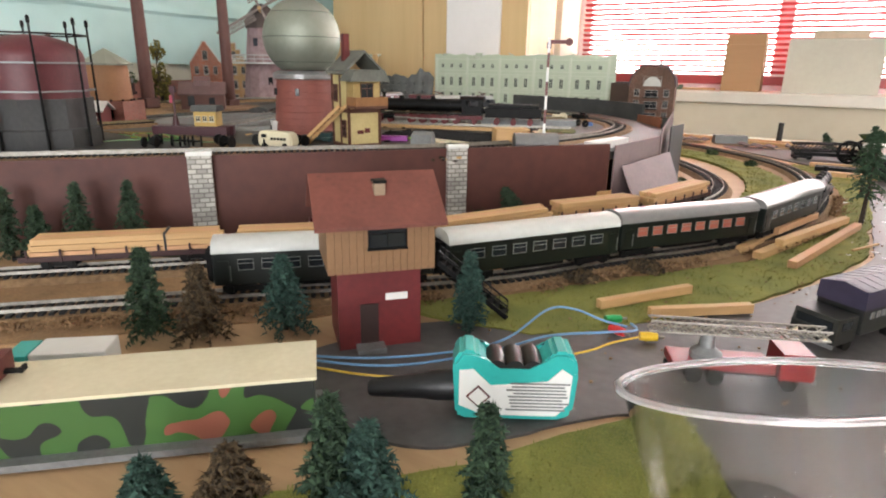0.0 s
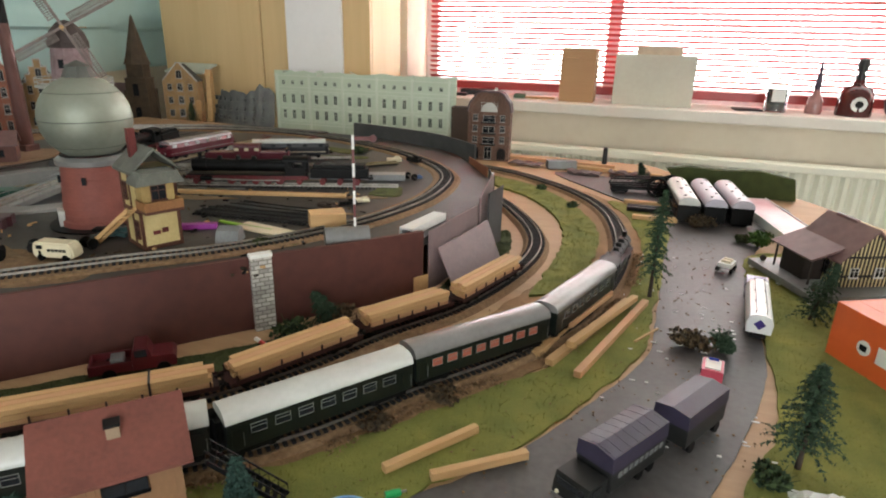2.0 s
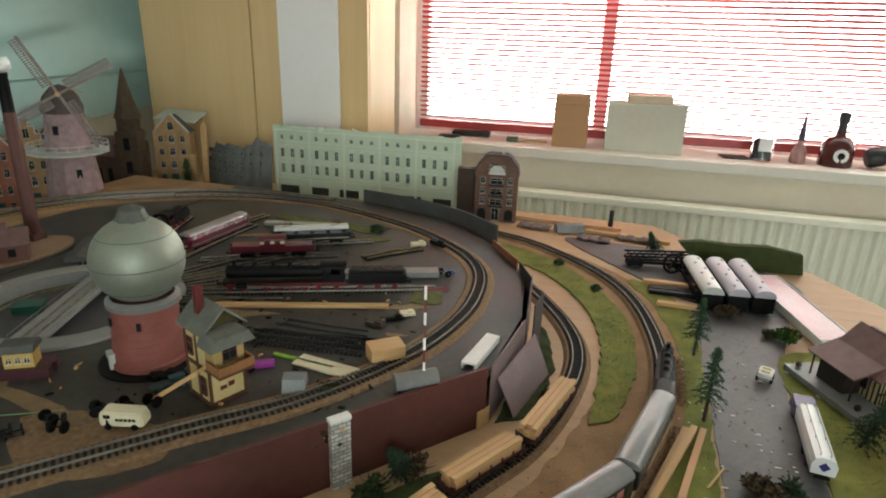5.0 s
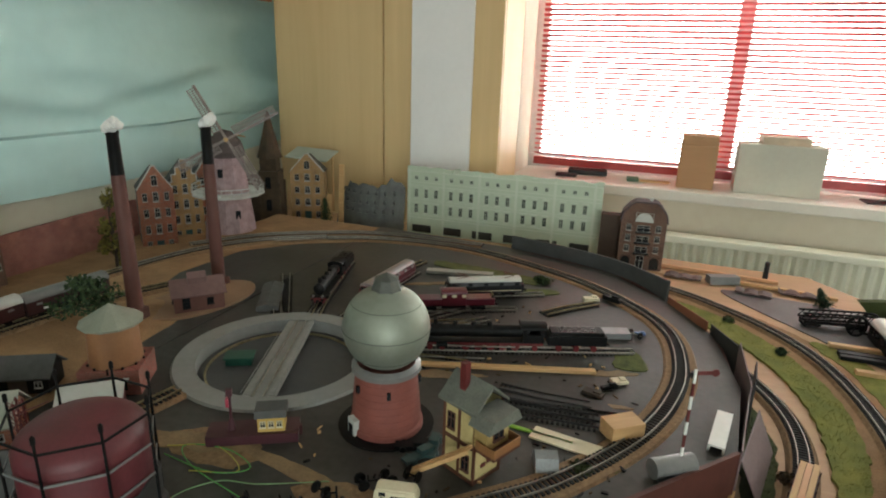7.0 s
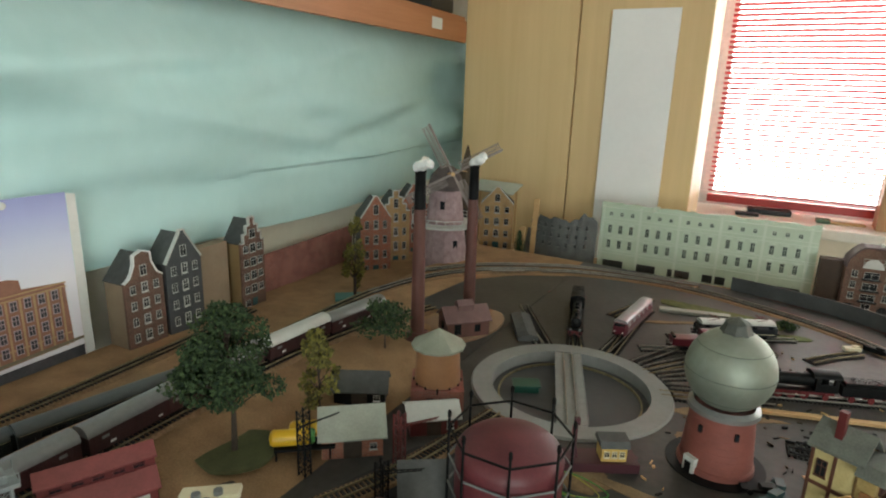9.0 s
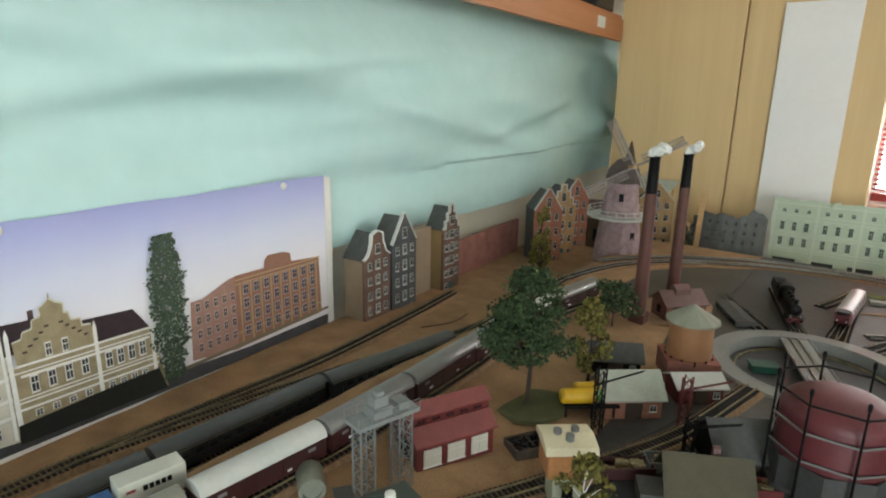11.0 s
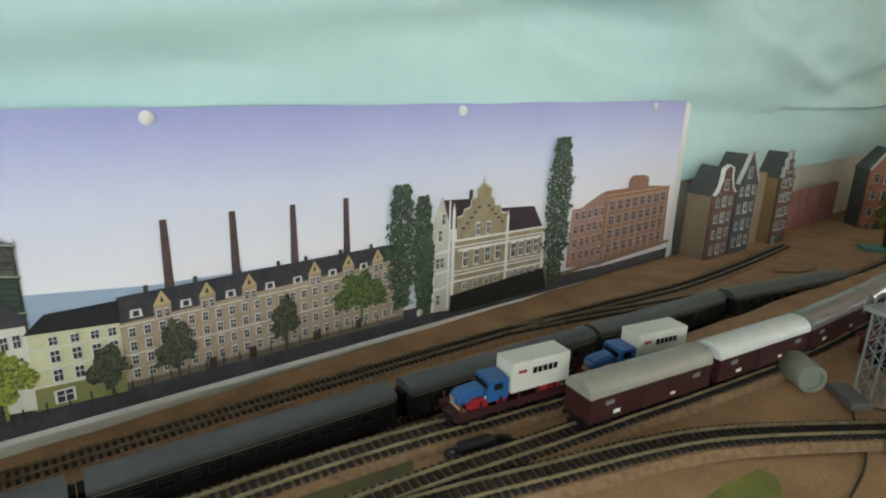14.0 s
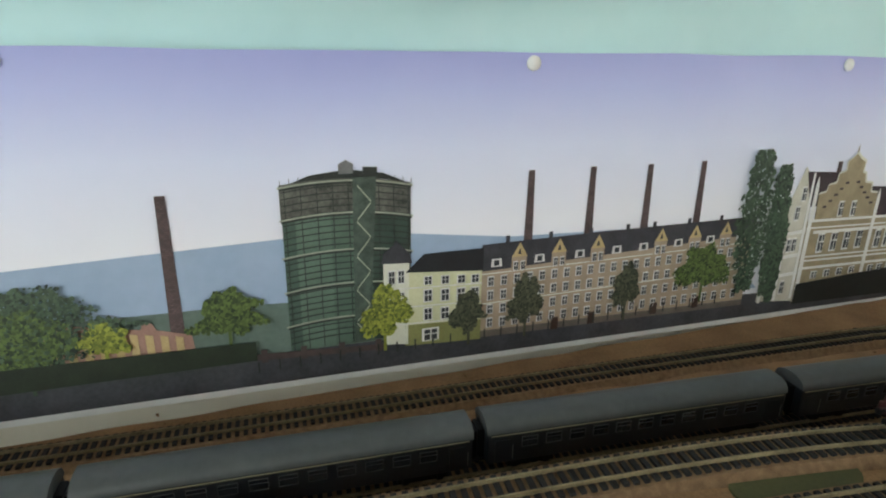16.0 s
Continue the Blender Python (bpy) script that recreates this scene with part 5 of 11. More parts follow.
    for s in (-1, 1):
        b = B()
        box(b, -0.003, s * 0.0111, 0.0145, 0.024, 0.0006, 0.005)
        part("side_window", b, DARKGLASS, c)
        for x in (-0.017, 0.017):
            b = B()
            rod(b, (x, s * 0.008, 0.005), (x, s * 0.0115, 0.005), 0.005, seg=12)
            part("wheel", b, SOOT, c)
    b = B()
    box(b, -0.004, 0, 0.022, 0.022, 0.016, 0.0015, bevel=0.0005)
    part("roof_panel", b, WHITE, c)
    b = B()
    rod(b, (0.006, -0.005, 0.024), (0.006, 0.005, 0.024), 0.002, seg=8)
    part("beacon", b, mat("blue_beacon", (0.016, 0.04, 0.32), rough=0.2), c)
    bl = mat("dark_blue_cab", (0.048, 0.028, 0.176), (0.0264, 0.0165, 0.1056), rough=0.3)
    k = lorry(at(0.216, 0.955, z, 84), "silver-white road tanker with a dark blue cab", WHITE, bl, L=0.185, W=0.031, H=0.036, name="tank_lorry", box_body=False)
    b = B()
    prism(b, [(-0.0145, 0.012), (0.0145, 0.012), (0.0155, 0.026), (0.012, 0.034), (0.005, 0.037), (-0.005, 0.037), (-0.012, 0.034), (-0.0155, 0.026)], 0.135, m=Matrix.Translation((-0.024, 0, 0)))
    part("tank", b, mat("tank_white", (0.75, 0.77, 0.76), (0.66, 0.68, 0.67), rough=0.3, metal=0.2), k)
    b = B()
    for s in (-1, 1):
        rod(b, (-0.085, s * 0.006, 0.041), (0.04, s * 0.006, 0.041), 0.0006, seg=5)
        for x in (-0.085, -0.045, -0.005, 0.04):
            rod(b, (x, s * 0.006, 0.036), (x, s * 0.006, 0.041), 0.0005, seg=4)
    part("catwalk_rail", b, GREYMETAL, k)
    b = B()
    box(b, -0.0918, 0, 0.019, 0.0006, 0.010, 0.010, m=Matrix.Translation((-0.0918, 0, 0.024)) @ Matrix.Rotation(radians(45), 4, "X") @ Matrix.Translation((0.0918, 0, -0.024)))
    part("badge", b, bl, k, "dark blue lozenge badge on the tank end")
    h = thing("small_trailer", at(0.192, 1.125, z, 70), "small white trailer on rubber wheels", "trailer")
    b = B()
    box(b, 0, 0, 0.009, 0.030, 0.022, 0.007, bevel=0.001)
    part("body", b, WHITE, h)
    b = B()
    for x in (-0.006, 0.006):
        box(b, x, 0, 0.016, 0.005, 0.014, 0.004)
    part("load", b, CREAM, h)
    for x in (-0.01, 0.01):
        for s in (-1, 1):
            b = B()
            rod(b, (x, s * 0.009, 0.005), (x, s * 0.013, 0.005), 0.005, seg=12)
            part("wheel", b, SOOT, h)
    # pickup by the wall
    rd = mat("maroon_paint", (0.1056, 0.01056, 0.01452), (0.0726, 0.00792, 0.01056), rough=0.35)
    p = thing("pickup_truck", at(-0.452, 0.528, LOW + 0.004, 42), "maroon pickup truck with an open bed by the wall", "pickup truck")
    b = B()
    box(b, -0.024, 0, 0.009, 0.042, 0.030, 0.003)
    for s in (-1, 1):
        box(b, -0.024, s * 0.0145, 0.010, 0.042, 0.0015, 0.010)
    box(b, -0.0445, 0, 0.010, 0.0015, 0.030, 0.010)
    part("bed", b, rd, p)
    b = B()
    prism(b, [(-0.004, 0.008), (0.040, 0.008), (0.041, 0.018), (0.037, 0.0215), (0.017, 0.022), (0.013, 0.034), (0.0, 0.034), (-0.004, 0.021)], 0.029, m=Matrix.Rotation(radians(-90), 4, "Z"))
    part("cab", b, rd, p)
    for s in (-1, 1):
        b = B()
        box(b, 0.006, s * 0.0147, 0.023, 0.012, 0.0006, 0.008)
        part("side_window", b, DARKGLASS, p)
        for x in (-0.026, 0.027):
            b = B()
            rod(b, (x, s * 0.010, 0.007), (x, s * 0.0155, 0.007), 0.007, seg=14)
            part("wheel", b, SOOT, p)
    b = B()
    box(b, -0.018, 0.002, 0.012, 0.014, 0.016, 0.009, bevel=0.001)
    part("crate", b, GREYMETAL, p)


def lower_plants():
    z = LOW + 0.003
    fir(0.075, 0.962, z, 0.128, 0.024, "tall model pine with tiered green branches", mat("pine_green", (0.0462, 0.0924, 0.0462), (0.0198, 0.0462, 0.0198), rough=0.9, scale=80), 3, n=420, bare=0.28)
    fir(0.083, 1.175, z, 0.118, 0.025, "tall model pine with tiered green branches", MATS["pine_green"], 5, n=420, bare=0.28)
    fir(0.209, 0.612, z, 0.108, 0.03, seed=7, n=700, bare=0.2)
    fir(0.285, 0.965, z, 0.09, 0.028, "dark fir leaning against the station", seed=9, lean=12)
    for k, (x, y, h, r) in enumerate(((-0.69, 0.275, 0.075, 0.018), (-0.668, 0.292, 0.055, 0.015), (-0.642, 0.322, 0.078, 0.019), (-0.608, 0.358, 0.078, 0.019))):
        fir(x, y, z, h, r, seed=11 + k, material=FIR)
    for k, (x, y, h, r, m) in enumerate(((-0.40, 0.238, 0.070, 0.017, FIR), (-0.366, 0.258, 0.058, 0.019, LEAFBROWN), (-0.322, 0.30, 0.062, 0.02, FIRBLUE), (-0.164, 0.174, 0.058, 0.017, FIR), (-0.146, 0.178, 0.048, 0.020, FIRBLUE), (-0.104, 0.214, 0.052, 0.010, FIR), (-0.226, 0.122, 0.032, 0.013, FIRBLUE), (-0.205, 0.150, 0.03, 0.016, LEAFBROWN), (-0.145, 0.16, 0.026, 0.017, FIRBLUE), (-0.208, 0.385, 0.062, 0.014, FIRBLUE))):
        fir(x, y, z, h, r, "shaggy %s model fir" % ("brownish" if m is LEAFBROWN else "blue-green" if m is FIRBLUE else "dark green"), m, 21 + k, n=700)
    bush(0.128, 0.822, z, 0.030, "dry brown bush lying on the road", LEAFBROWN, 2, 500)
    fir(0.158, 0.835, z + 0.008, 0.045, 0.014, "small fir fallen on its side on the road", FIR, 31, lean=78)
    bush(0.165, 1.375, z, 0.035, "dry twiggy brown bush by the stored coaches", LEAFBROWN, 4, 500)
    bush(0.262, 1.29, z, 0.027, "bright green bush beside the station road", mat("bright_leaf", (0.08, 0.192, 0.032), (0.033, 0.0792, 0.0132), rough=0.9, scale=60), 6, 500, 0.9)
    bush(-0.345, 0.665, z, 0.03, "mossy bush at the foot of the wall", LEAF, 8, 350)
    bush(-0.305, 0.72, z, 0.03, "rusty bush at the foot of the wall", LEAFBROWN, 9, 350)
    fir(-0.315, 0.712, z, 0.052, 0.02, seed=41, lean=-25)
    bush(0.185, 0.58, z, 0.020, "dark weed tuft by the road edge", LEAF, 10, 300)
    bush(0.24, 1.3, z, 0.02, "low green weeds by the station", DARKGRASS, 12, 250)
    bush(-0.16, 0.95, z, 0.018, "moss tuft by the inner track", LEAFBROWN, 14, 250)
    bush(-0.10, 1.42, z, 0.018, "low moss tuft on the grass strip", LEAF, 15, 250)
    bush(-0.20, 1.56, z, 0.018, "low moss tuft on the grass strip", LEAF, 16, 250)
    bush(-0.12, 0.60, z, 0.022, "brown heath tuft beside the track", LEAFBROWN, 17, 300, 0.35)
    bush(-0.17, 0.53, z, 0.022, "brown heath tuft beside the track", LEAFBROWN, 18, 300, 0.35)
    b = B()
    rnd = random.Random(4)
    for k in range(500):
        u, v = rnd.random(), rnd.random()
        x, y = (0.02 + 0.18 * u, 0.55 + 0.75 * v) if k % 2 else (-0.25 + 0.3 * u, 0.35 + 0.5 * v)
        s = rnd.uniform(0.0006, 0.0022)
        box(b, x, y, z - 0.0005, s, s * rnd.uniform(0.5, 1), s * 0.6)
    tagged(solid("crumbs", b, BALLAST, "scattered crumbs and chips on the road", "debris", kind="stuff"))
    b = B()
    for k in range(60):
        x, y = rnd.uniform(0.02, 0.2), rnd.uniform(0.6, 1.2)
        box(b, x, y, z - 0.0004, rnd.uniform(0.002, 0.008), rnd.uniform(0.001, 0.003), 0.0006, m=I4)
    tagged(solid("paint_flakes", b, WHITE, "white glue and paint flecks on the road", "debris", kind="stuff"))
    b = B()
    vs = []
    for i in range(13):
        vs.append([b.verts.new((-0.03 + 0.06 * i / 12, -0.02 + 0.04 * k / 8, max(0, 0.014 * (1 - (i / 6 - 1) ** 2) * (1 - (k / 4 - 1) ** 2) + 0.006 * noise.noise(Vector((i * 0.7, k * 0.7, 2)))))) for k in range(9)])
    for i in range(12):
        for k in range(8):
            b.faces.new((vs[i][k], vs[i + 1][k], vs[i + 1][k + 1], vs[i][k + 1]))
    solid("crumpled_paper", b, WHITE, "crumpled white paper half covered by grass matting", "paper", m=at(0.225, 0.56, z))


def station():
    t = thing("station_building", at(0.338, 1.125, LOW + 0.003, 24), "small half-timbered yellow station with brown roofs on a platform", "building")
    yel = mat("cream_infill", (0.62, 0.52, 0.28), (0.54, 0.44, 0.22), rough=0.7, scale=30)
    dk = mat("dark_brown_timber", (0.0231, 0.01584, 0.01188), rough=0.7)
    b = B()
    box(b, -0.01, 0.0, 0.004, 0.145, 0.165, 0.010)
    part("platform", b, GREYMETAL, t)
    b = B()
    for x in (-0.078, 0.055):
        for y in (-0.075, 0, 0.075):
            box(b, x, y, 0, 0.006, 0.006, 0.005)
    part("platform_foot", b, WHITE, t)
    w, d, h, r = 0.085, 0.095, 0.048, 0.040
    R = Matrix.Translation((0.02, 0, 0.014)) @ Matrix.Rotation(radians(90), 4, "Z")
    b = B()
    gable_body(b, d, w, h, r, R)
    part("wall", b, yel, t)
    b = B()
    gable_roof(b, d, w, h, r, 0.009, 0.003, R)
    part("roof", b, BROWNROOF, t)
    b = B()
    for k in range(15):
        x = 0.02 - w / 2 + w * k / 14
        top = h + r * (1 - abs(x - 0.02) / (w / 2))
        box(b, x, -d / 2 - 0.0006, 0.014, 0.0022, 0.0016, top)
    for z in (0.03, 0.06):
        box(b, 0.02, -d / 2 - 0.0008, z, w, 0.002, 0.003)
    part("timber_framing", b, dk, t)
    for s in (-1, 1):
        b = B()
        for k in range(12):
            box(b, 0.02 + s * (w / 2 + 0.0006), -d / 2 + d * k / 11, 0.014, 0.0016, 0.0022, h)
        part("timber_framing", b, dk, t)
    window_pieces(t, [(0.0, -d / 2 - 0.002, 0.030, 0), (0.04, -d / 2 - 0.002, 0.030, 0)], 0.013, 0.015, frame=WHITE)
    window_pieces(t, [(0.02 - w / 2 - 0.002, -0.02, 0.030, -90), (0.02 - w / 2 - 0.002, 0.02, 0.030, -90)], 0.014, 0.018, frame=dk)
    # side wing with a lower roof towards the platform
    b = B()
    box(b, -0.035, 0.012, 0.014, 0.04, 0.055, 0.038)
    part("side_wing", b, dk, t)
    b = B()
    prism(b, [(-0.075, 0.052), (0.0, 0.080), (0.0, 0.083), (-0.077, 0.055)], 0.10, m=Matrix.Translation((0.012, 0.01, 0)) @ Matrix.Rotation(radians(90), 4, "Z") @ Matrix.Scale(-1, 4, (0, 1, 0)))
    part("side_roof", b, BROWNROOF, t)
    for y in (-0.035, 0.05):
        b = B()
        rod(b, (-0.058, y, 0.014), (-0.058, y, 0.056), 0.0016, seg=6)
        part("post", b, dk, t)
    b = B()
    box(b, 0.02, 0.012, 0.098, 0.006, 0.045, 0.010)
    part("ridge_cap", b, BROWNROOF, t)
    # planter jars on the platform
    for y in (-0.06, 0.07):
        b = B()
        lathe(b, [(0.003, 0), (0.005, 0.003), (0.0045, 0.007), (0.003, 0.009), (0, 0.009)], 10)
        solid("flower_tub", b, BARK, "small brown flower tub on the platform", "tub", m=Matrix(t.matrix_basis) @ at(-0.065, y, 0.0141))


def orange_box():
    ang = math.degrees(math.atan2(-0.87, 0.49))
    t = thing("orange_model_box", at(0.284, 0.868, LOW + 0.003, ang), "orange cardboard model box with a white tray and clear window", "cardboard box")
    og = mat("orange_card", (0.72, 0.13, 0.03), (0.64, 0.11, 0.025), rough=0.45, scale=8)
    L, W, H = 0.30, 0.13, 0.068
    b = B()
    box(b, L / 2, 0.001, 0, L, 0.002, H)
    part("side", b, og, t)
    b = B()
    box(b, L / 2, W, 0, L, 0.002, H)
    part("side", b, og, t)
    for x in (0.001, L - 0.001):
        b = B()
        box(b, x, W / 2 + 0.0005, 0, 0.002, W - 0.004, H)
        part("end", b, og, t)
    b = B()
    box(b, L / 2, W / 2, 0.001, L - 0.005, W - 0.005, 0.002)
    part("bottom", b, og, t)
    b = B()
    for y, w in ((0.014, 0.024), (W - 0.014, 0.024)):
        box(b, L / 2, y, H - 0.002, L - 0.006, w, 0.002)
    for x in (0.022, L - 0.022):
        box(b, x, W / 2, H - 0.002, 0.038, W - 0.054, 0.002)
    part("top_frame", b, og, t)
    b = B()
    box(b, L / 2, W / 2, H - 0.022, L - 0.08, W - 0.055, 0.002)
    part("inner_tray", b, WHITE, t)
    b = B()
    rnd = random.Random(3)
    for k in range(9):
        box(b, L / 2 + rnd.uniform(-0.09, 0.09), W / 2 + rnd.uniform(-0.02, 0.02), H - 0.02, 0.04, 0.02, rnd.uniform(0.006, 0.016), bevel=0.003)
    part("wrapped_contents", b, mat("maroon_wrap", (0.2, 0.024, 0.04), (0.6, 0.55, 0.55), rough=0.2, scale=60), t)
    b = B()
    for k, (x, w) in enumerate(((0.075, 0.022), (0.098, 0.014), (0.115, 0.013), (0.132, 0.014))):
        box(b, x, -0.0006, 0.022, w * 0.8, 0.0006, 0.020 if k == 0 else 0.014)
    part("logo_bars", b, WHITE, t, "plain white logo shapes")
    b = B()
    lathe(b, [(0.009, 0), (0.009, 0.0006), (0, 0.0006)], 20, m=Matrix.Translation((0.048, 0.0, 0.031)) @ Matrix.Rotation(radians(90), 4, "X"))
    part("logo_disc", b, WHITE, t, "white logo disc")
    b = B()
    box(b, 0.048, -0.0011, 0.0275, 0.009, 0.0006, 0.007)
    part("logo_mark", b, SOOT, t, "dark logo mark")


def stored_coaches():
    for k in range(3):
        x = 0.128 + 0.052 * k
        m = pose(x, 1.49 + 0.008 * k, LOW + 0.003, 0, 0, 96)
        t = thing("stored_coach", m, "stored coach body with a white roof and dark ends", "railway coach", "stored coaches")
        L, w = 0.205, 0.042
        b = B()
        box(b, 0, 0, 0.006, L, w, 0.034, bevel=0.001)
        part("body", b, SOOT, t)
        b = B()
        prism(b, roof_prof(w, 0.040, 0.015, 13, flat=0.85), L)
        part("roof", b, LILAC if k else PALEROOF, t, smooth=True)
        b = B()
        for i in range(6):
            y = 0.007 * (-1) ** i
            rod(b, (-L * 0.4 + L * 0.16 * i, y, 0.054), (-L * 0.4 + L * 0.16 * i, y, 0.0575), 0.003, seg=10)
        part("roof_vent", b, GREYMETAL, t)
        for s in (-1, 1):
            for i in range(7):
                b = B()
                box(b, -L * 0.4 + L * 0.133 * i, s * (w / 2 + 0.0004), 0.022, L * 0.09, 0.001, 0.011)
                part("window", b, DARKGLASS, t)
        for xx in (-L * 0.35, L * 0.35):
            b = B()
            box(b, xx, 0, 0, 0.04, 0.03, 0.006)
            part("support", b, SOOT, t)


def back_corner():
    z = LOW + 0.003
    # tray with pink paper, green leaflet, hill of grass mat
    t = thing("shallow_tray", at(0.318, 1.455, z, 102), "shallow white tray lined with pink paper", "tray")
    b = B()
    box(b, 0, 0, 0.012, 0.35, 0.072, 0.003)
    part("bottom", b, WHITE, t)
    for y in (-0.036, 0.036):
        b = B()
        box(b, 0, y, 0.0, 0.35, 0.002, 0.018)
        part("rim", b, WHITE, t)
    b = B()
    box(b, 0.0, 0, 0.0154, 0.33, 0.066, 0.001)
    part("pink_paper", b, mat("pink_paper", (0.58, 0.3, 0.33), (0.66, 0.52, 0.54), rough=0.3, scale=14), t)
    b = B()
    box(b, 0, 0, 0, 0.16, 0.18, 0.004)
    lf = solid("green_leaflet", b, mat("green_leaflet_print", (0.16, 0.34, 0.06), (0.20, 0.46, 0.44), rough=0.3, scale=14, fine=30, spread=0.08), "green and turquoise printed leaflet lying flat", "leaflet", m=at(0.485, 1.21, z + 0.022, 25))
    b = B()
    box(b, 0, 0, 0, 0.15, 0.17, 0.022)
    solid("white_carton", b, WHITE, "flat white carton under the leaflet", "carton", m=at(0.485, 1.21, z, 25))
    b = B()
    pts = [(-0.15, 0.0), (-0.14, 0.052), (-0.06, 0.066), (0.03, 0.062), (0.10, 0.066), (0.155, 0.058), (0.115, 0.016), (0.09, 0.0)]
    prism(b, [(y, zz) for y, zz in pts], 0.02, m=at(0.245, 1.70, z, 90 + 4))
    solid("grass_hill_piece", b, DARKGRASS, "upright green grass-mat hill piece", "scenery")
    fir(0.045, 1.765, z, 0.055, 0.024, "small dark fir lying askew", seed=51, lean=25)
    # dark girder wagon, wheels, planks
    g = thing("girder_wagon", at(0.035, 1.635, z, 12), "black lattice girder on a deep flat wagon", "goods wagon")
    b = B()
    for y in (-0.012, 0.012):
        bar(b, (-0.075, y, 0.020), (0.075, y, 0.024), 0.004, 0.004)
        bar(b, (-0.075, y, 0.036), (0.075, y, 0.040), 0.004, 0.004)
        for k in range(10):
            bar(b, (-0.075 + 0.015 * k, y, 0.021), (-0.060 + 0.015 * k, y, 0.038), 0.002, 0.002)
    part("girder", b, SOOT, g)
    b = B()
    box(b, 0, 0, 0.010, 0.14, 0.03, 0.008)
    part("deck", b, SOOT, g)
    for x in (-0.05, 0.05):
        bogie(g, x)
    for x, y, r in ((0.075, 1.60, 0.024), (0.105, 1.625, 0.026)):
        b = B()
        lathe(b, [(r, -0.002), (r + 0.002, 0), (r, 0.002), (r - 0.004, 0.002), (r - 0.004, -0.002), (r, -0.002)], 28)
        for k in range(6):
            a = k * math.pi / 3
            rod(b, (0, 0, 0), ((r - 0.003) * math.cos(a), (r - 0.003) * math.sin(a), 0), 0.0012, seg=5)
        rod(b, (0, 0, -0.003), (0, 0, 0.003), 0.004, seg=10)
        solid("spoked_wheel", b, SOOT, "large black spoked wheel leaning in the corner", "wheel", group="spare wheels", m=pose(x, y, z + 0.026, 80, 0, 20))
    for x, y, L, m, a in ((0.065, 1.515, 0.12, PINE, 2), (0.07, 1.475, 0.11, SOOT, 3), (0.07, 1.455, 0.11, SOOT, 2), (0.075, 1.39, 0.09, PINE, 2), (-0.06, 1.86, 0.3, PINE, -8), (-0.22, 1.93, 0.35, PINK_PINE, -4)):
        b = B()
        box(b, 0, 0, 0, L, 0.014, 0.009, bevel=0.0005)
        solid("plank", b, m, "narrow plank lying at the back of the layout" if m is not SOOT else "black track plank lying by the coaches", "timber", group="loose planks", m=at(x, y, z, a))
    b = B()
    prism(b, [(-0.02, 0), (0.02, 0), (0.014, 0.022), (-0.014, 0.022)], 0.085, m=at(-0.195, 1.86, z, 22))
    solid("grey_bracket", b, GREYMETAL, "grey folded metal bracket with two holes", "bracket")
    b = B()
    lathe(b, [(0.016, 0), (0.016, 0.003), (0.0075, 0.006), (0.0065, 0.055), (0.0065, 0.058), (0, 0.058)], 16)
    solid("black_post", b, BLACK, "short black post on a round foot", "post", m=at(-0.078, 1.93, z))
    for k, (x, y, s) in enumerate(((-0.30, 1.86, 0.05), (-0.12, 1.80, 0.045), (0.0, 1.84, 0.055))):
        b = B()
        vs = []
        for i in range(9):
            vs.append([b.verts.new((-s + 2 * s * i / 8, -0.02 + 0.04 * j / 3, 0.004 + 0.010 * abs(math.sin(i * 1.1 + k)) * (1 - abs(j - 1.5) / 3))) for j in range(4)])
        for i in range(8):
            for j in range(3):
                b.faces.new((vs[i][j], vs[i + 1][j], vs[i + 1][j + 1], vs[i][j + 1]))
        g = bmesh.ops.extrude_face_region(b, geom=list(b.faces))
        for v in g["geom"]:
            if isinstance(v, bmesh.types.BMVert):
                v.co.z -= 0.004
        solid("bark_piece", b, mat("mauve_card", (0.176, 0.12, 0.112), (0.099, 0.066, 0.0627), rough=0.8, scale=20), "curled mauve card scrap at the table edge", "card", m=at(x, y, z, -8))


